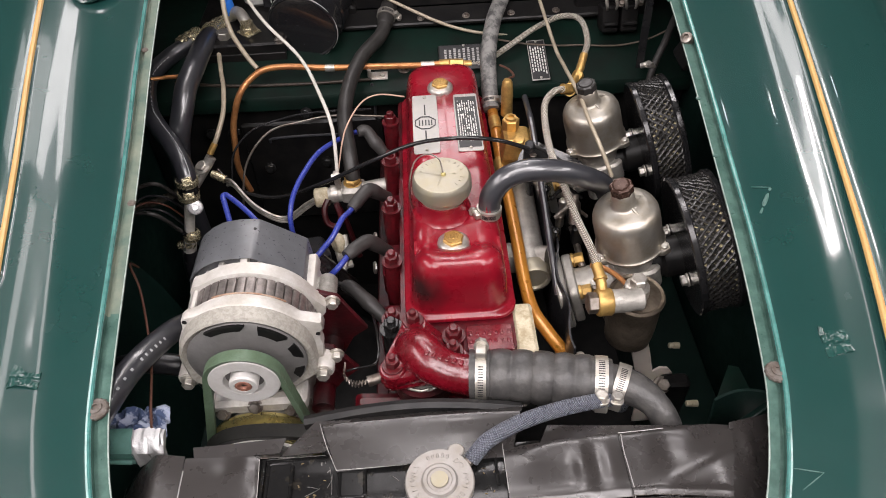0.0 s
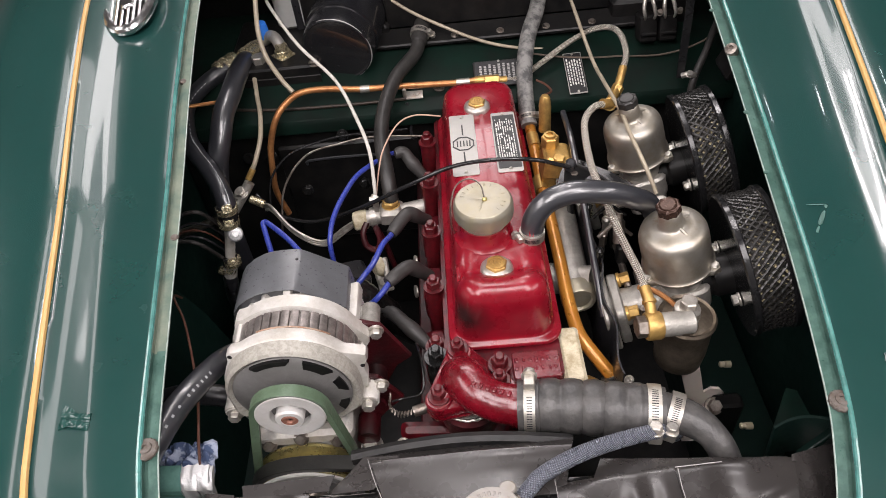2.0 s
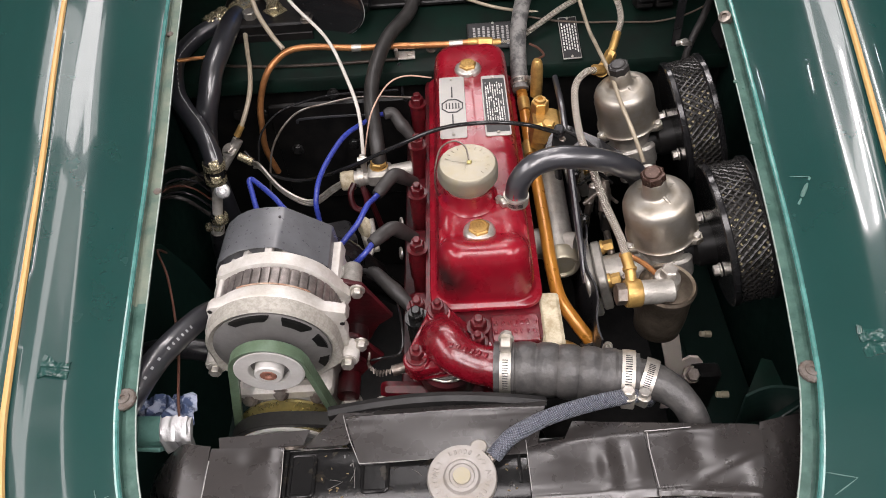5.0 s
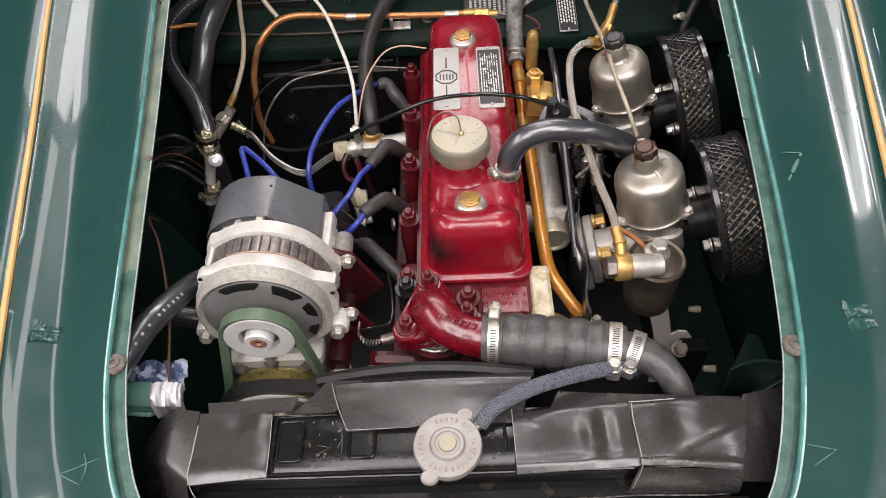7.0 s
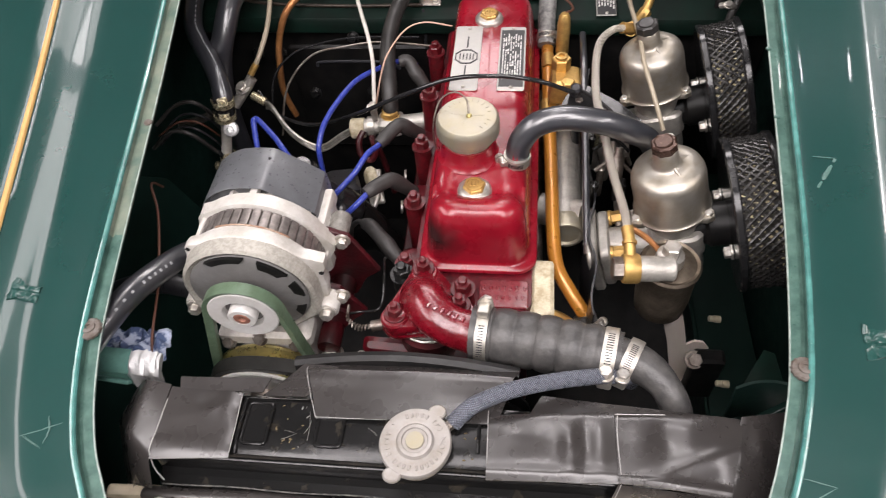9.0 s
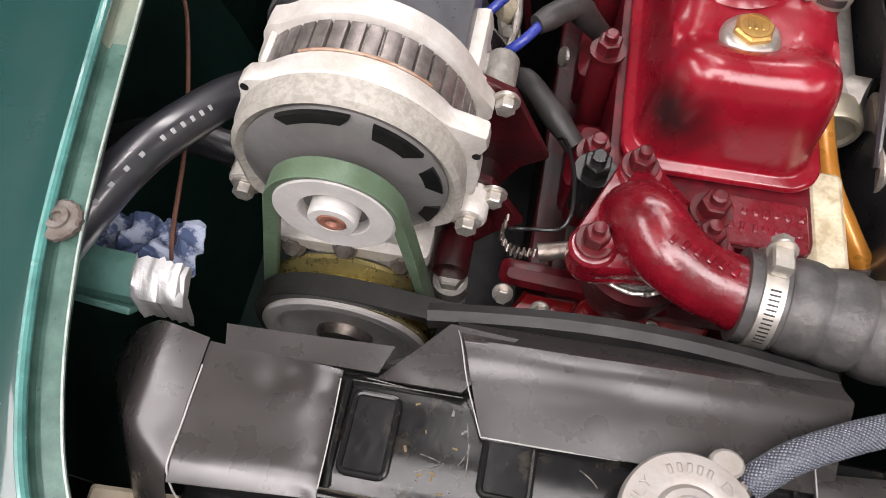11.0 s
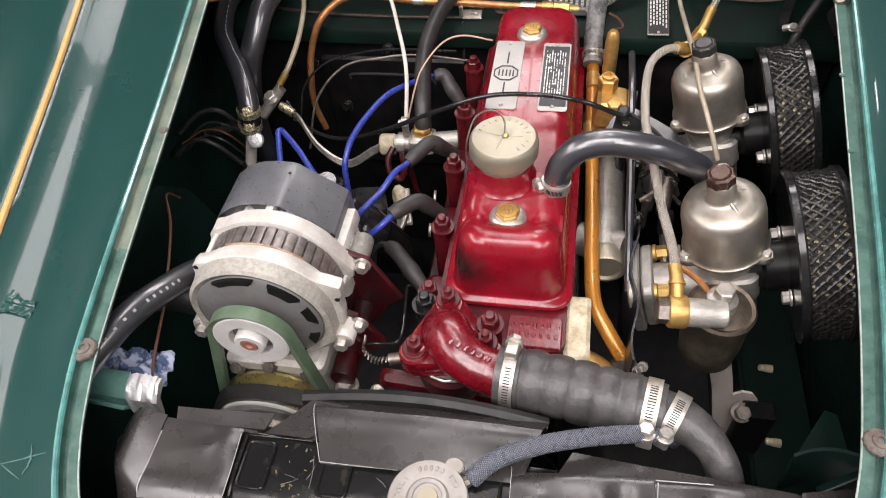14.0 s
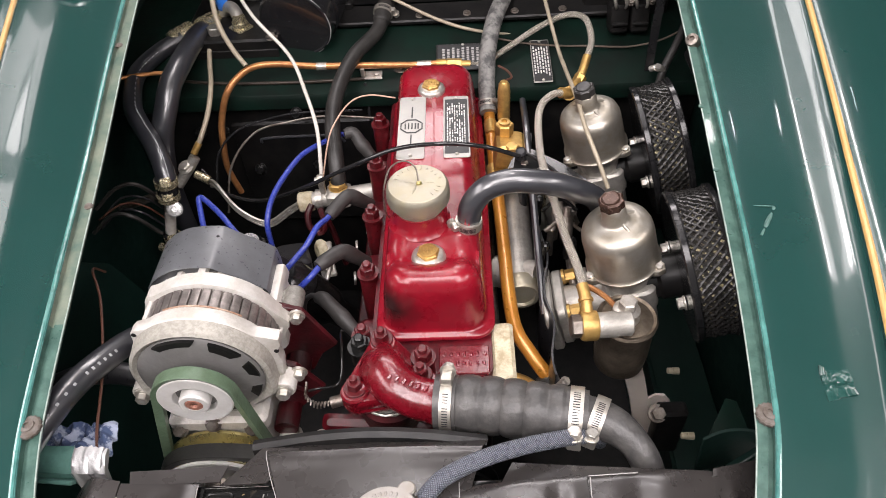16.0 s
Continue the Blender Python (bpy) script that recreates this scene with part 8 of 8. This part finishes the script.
line("bulkhead_wire", [(0.075, 1.03, 0.786), (0.13, 1.016, 0.780), (0.184, 1.010, 0.776), (0.22, 1.009, 0.775), (0.258, 1.008, 0.772), (0.288, 1.006, 0.773), (0.323, 0.998, 0.786), (0.350, 0.988, 0.809), (0.368, 0.978, 0.835)], 0.0014, BEIGE_DARK, "thin dull tan wire across the bulkhead", "wire", 8)
solid("bonnet_strap", lambda b: loft(b, [[Vector((x - 0.0055, y - 0.001, z)), Vector((x + 0.0055, y - 0.001, z)), Vector((x + 0.0055, y + 0.002, z)), Vector((x - 0.0055, y + 0.002, z))] for x, y, z in ((0.296, 0.945, 0.770), (0.296, 0.946, 0.778), (0.300, 0.960, 0.805), (0.303, 0.970, 0.824), (0.308, 0.985, 0.842), (0.312, 1.0, 0.859), (0.318, 1.03, 0.90))]), BLACK_GLOSS, "flat black strap down to a bright clip", "strap")
line("loom", [(0.372, 1.02, 0.835), (0.350, 0.99, 0.817), (0.332, 0.96, 0.800), (0.316, 0.94, 0.779), (0.309, 0.93, 0.755), (0.306, 0.92, 0.70)], 0.0052, RUBBER_BOOT, "grey black taped loom running under the wing edge", "wiring")
solid("stay_clip", lambda b: (tube(b, [(0.2965, 0.940, 0.776), (0.303, 0.936, 0.780), (0.310, 0.935, 0.779), (0.315, 0.937, 0.774)], 0.0042, 10), hexbolt(b, (0.305, 0.935, 0.780), (0, -0.5, 1), 0.0048, 0.004, 1.2)), STEEL, "bright bent clip with a screw on the bulkhead corner", "clip")
solid("hinge_bracket", lambda b: box(b, (0.345, 0.90, 0.825), (0.010, 0.05, 0.05), 0.004, (0, 25, 0)), BLACK, "black steel bracket under the wing edge", "bracket")

# loose wiring behind the left flange
rw = random.Random(9)
for k in range(5):
    p0 = Vector((-0.445, 0.745 + k * 0.009 + rw.uniform(-0.008, 0.008), 0.690 + rw.uniform(-0.01, 0.02)))
    p1 = p0 + Vector((0.030, 0.012 + rw.uniform(-0.008, 0.008), 0.018 + rw.uniform(-0.008, 0.008)))
    p2 = p1 + Vector((0.030, rw.uniform(-0.004, 0.012), rw.uniform(-0.006, 0.006)))
    line("loom_wire", [p0, p1, p2, p2 + Vector((0.014, 0.02, -0.05))], (0.0028, 0.0016, 0.0013)[k % 3], (RUBBER_BOOT, RUBBER, WIRE_BROWN)[k % 3], ("thick grey loom wire end", "thin black loom wire end", "dull brown loom wire end")[k % 3] + " behind the flange", "wire", 8, "loose wires")

# pale streaks and crinkled glossy patches on the wings
def surf(x, y):
    p, n = min(ST, key=lambda q: (q[0].x - x) ** 2 + (q[0].y - y) ** 2)
    d = max(0.02, (Vector((x, y, 0)) - p).dot(n))
    pa = piping_at(p)
    prof = shroud_rows(p)[3:-2] + [(pa + 0.02, 0.0315)]
    return rail_z(p.x, p.y) + float(np.interp(d, [q[0] for q in prof], [q[1] for q in prof]))


for a, b_ in (((0.302, 0.571), (0.320, 0.568)), ((0.256, 0.300), (0.277, 0.294)), ((0.277, 0.294), (0.257, 0.283)), ((-0.310, 0.302), (-0.338, 0.288)), ((-0.336, 0.288), (-0.320, 0.281))):
    part("scuff", lambda b, a=a, c=b_: tube(b, [(a[0] + (c[0] - a[0]) * k / 8, a[1] + (c[1] - a[1]) * k / 8, surf(a[0] + (c[0] - a[0]) * k / 8, a[1] + (c[1] - a[1]) * k / 8) + 0.0001) for k in range(9)], lambda t: 0.0002 + 0.0003 * math.sin(math.pi * t), 6, smooth=False), PALE_STREAK, car, "thin pale streak on the paint")
part("scuff", lambda b: tube(b, [(0.320 - 0.018 * k / 10, 0.568 - 0.028 * k / 10, surf(0.320 - 0.018 * k / 10, 0.568 - 0.028 * k / 10) - 0.0007) for k in range(11)], lambda t: 0.0008 + 0.0013 * math.sin(math.pi * min(1, t * 0.8 + 0.12)), 8, smooth=False), PALE_STREAK, car, "broad pale streak on the paint")
for line_ in ([(-0.322, 0.306), (-0.318, 0.295), (-0.319, 0.284)],):
    part("scuff", lambda b, q=line_: tube(b, [(p.x, p.y, surf(p.x, p.y) + 0.0008) for p in catmull([(x, y, 0) for x, y in q], 8)], lambda t: 0.0002 + 0.0004 * math.sin(math.pi * t), 6, smooth=False), PALE_STREAK, car, "thin pale streak on the paint")
for cx, cy, sd in ((-0.376, 0.405, 3), (0.325, 0.402, 7)):
    part("tape_scrap", lambda b, cx=cx, cy=cy, sd=sd: sheet(b, cx - 0.011, cx + 0.010, cy - 0.008, cy + 0.008, lambda u, v, x, y: surf(x, y) + 0.0014 + noise.noise(Vector((x * 230, y * 230, sd))) * 0.0022, 24, 18, 0.012), CRINKLED_GLOSS, car, "crinkled glossy patch on the shroud")

# empties stand at the base of their things
for ob in list(scene.objects):
    if ob.type == "EMPTY" and ob.parent is None and ob.children:
        lo, hi = Vector((9, 9, 9)), Vector((-9, -9, -9))
        for c in ob.children:
            for v in c.data.vertices:
                for i in range(3):
                    lo[i], hi[i] = min(lo[i], v.co[i]), max(hi[i], v.co[i])
        base = Vector(((lo.x + hi.x) / 2, (lo.y + hi.y) / 2, lo.z))
        ob.location = base
        for c in ob.children:
            c.matrix_parent_inverse = Matrix.Translation(-base)
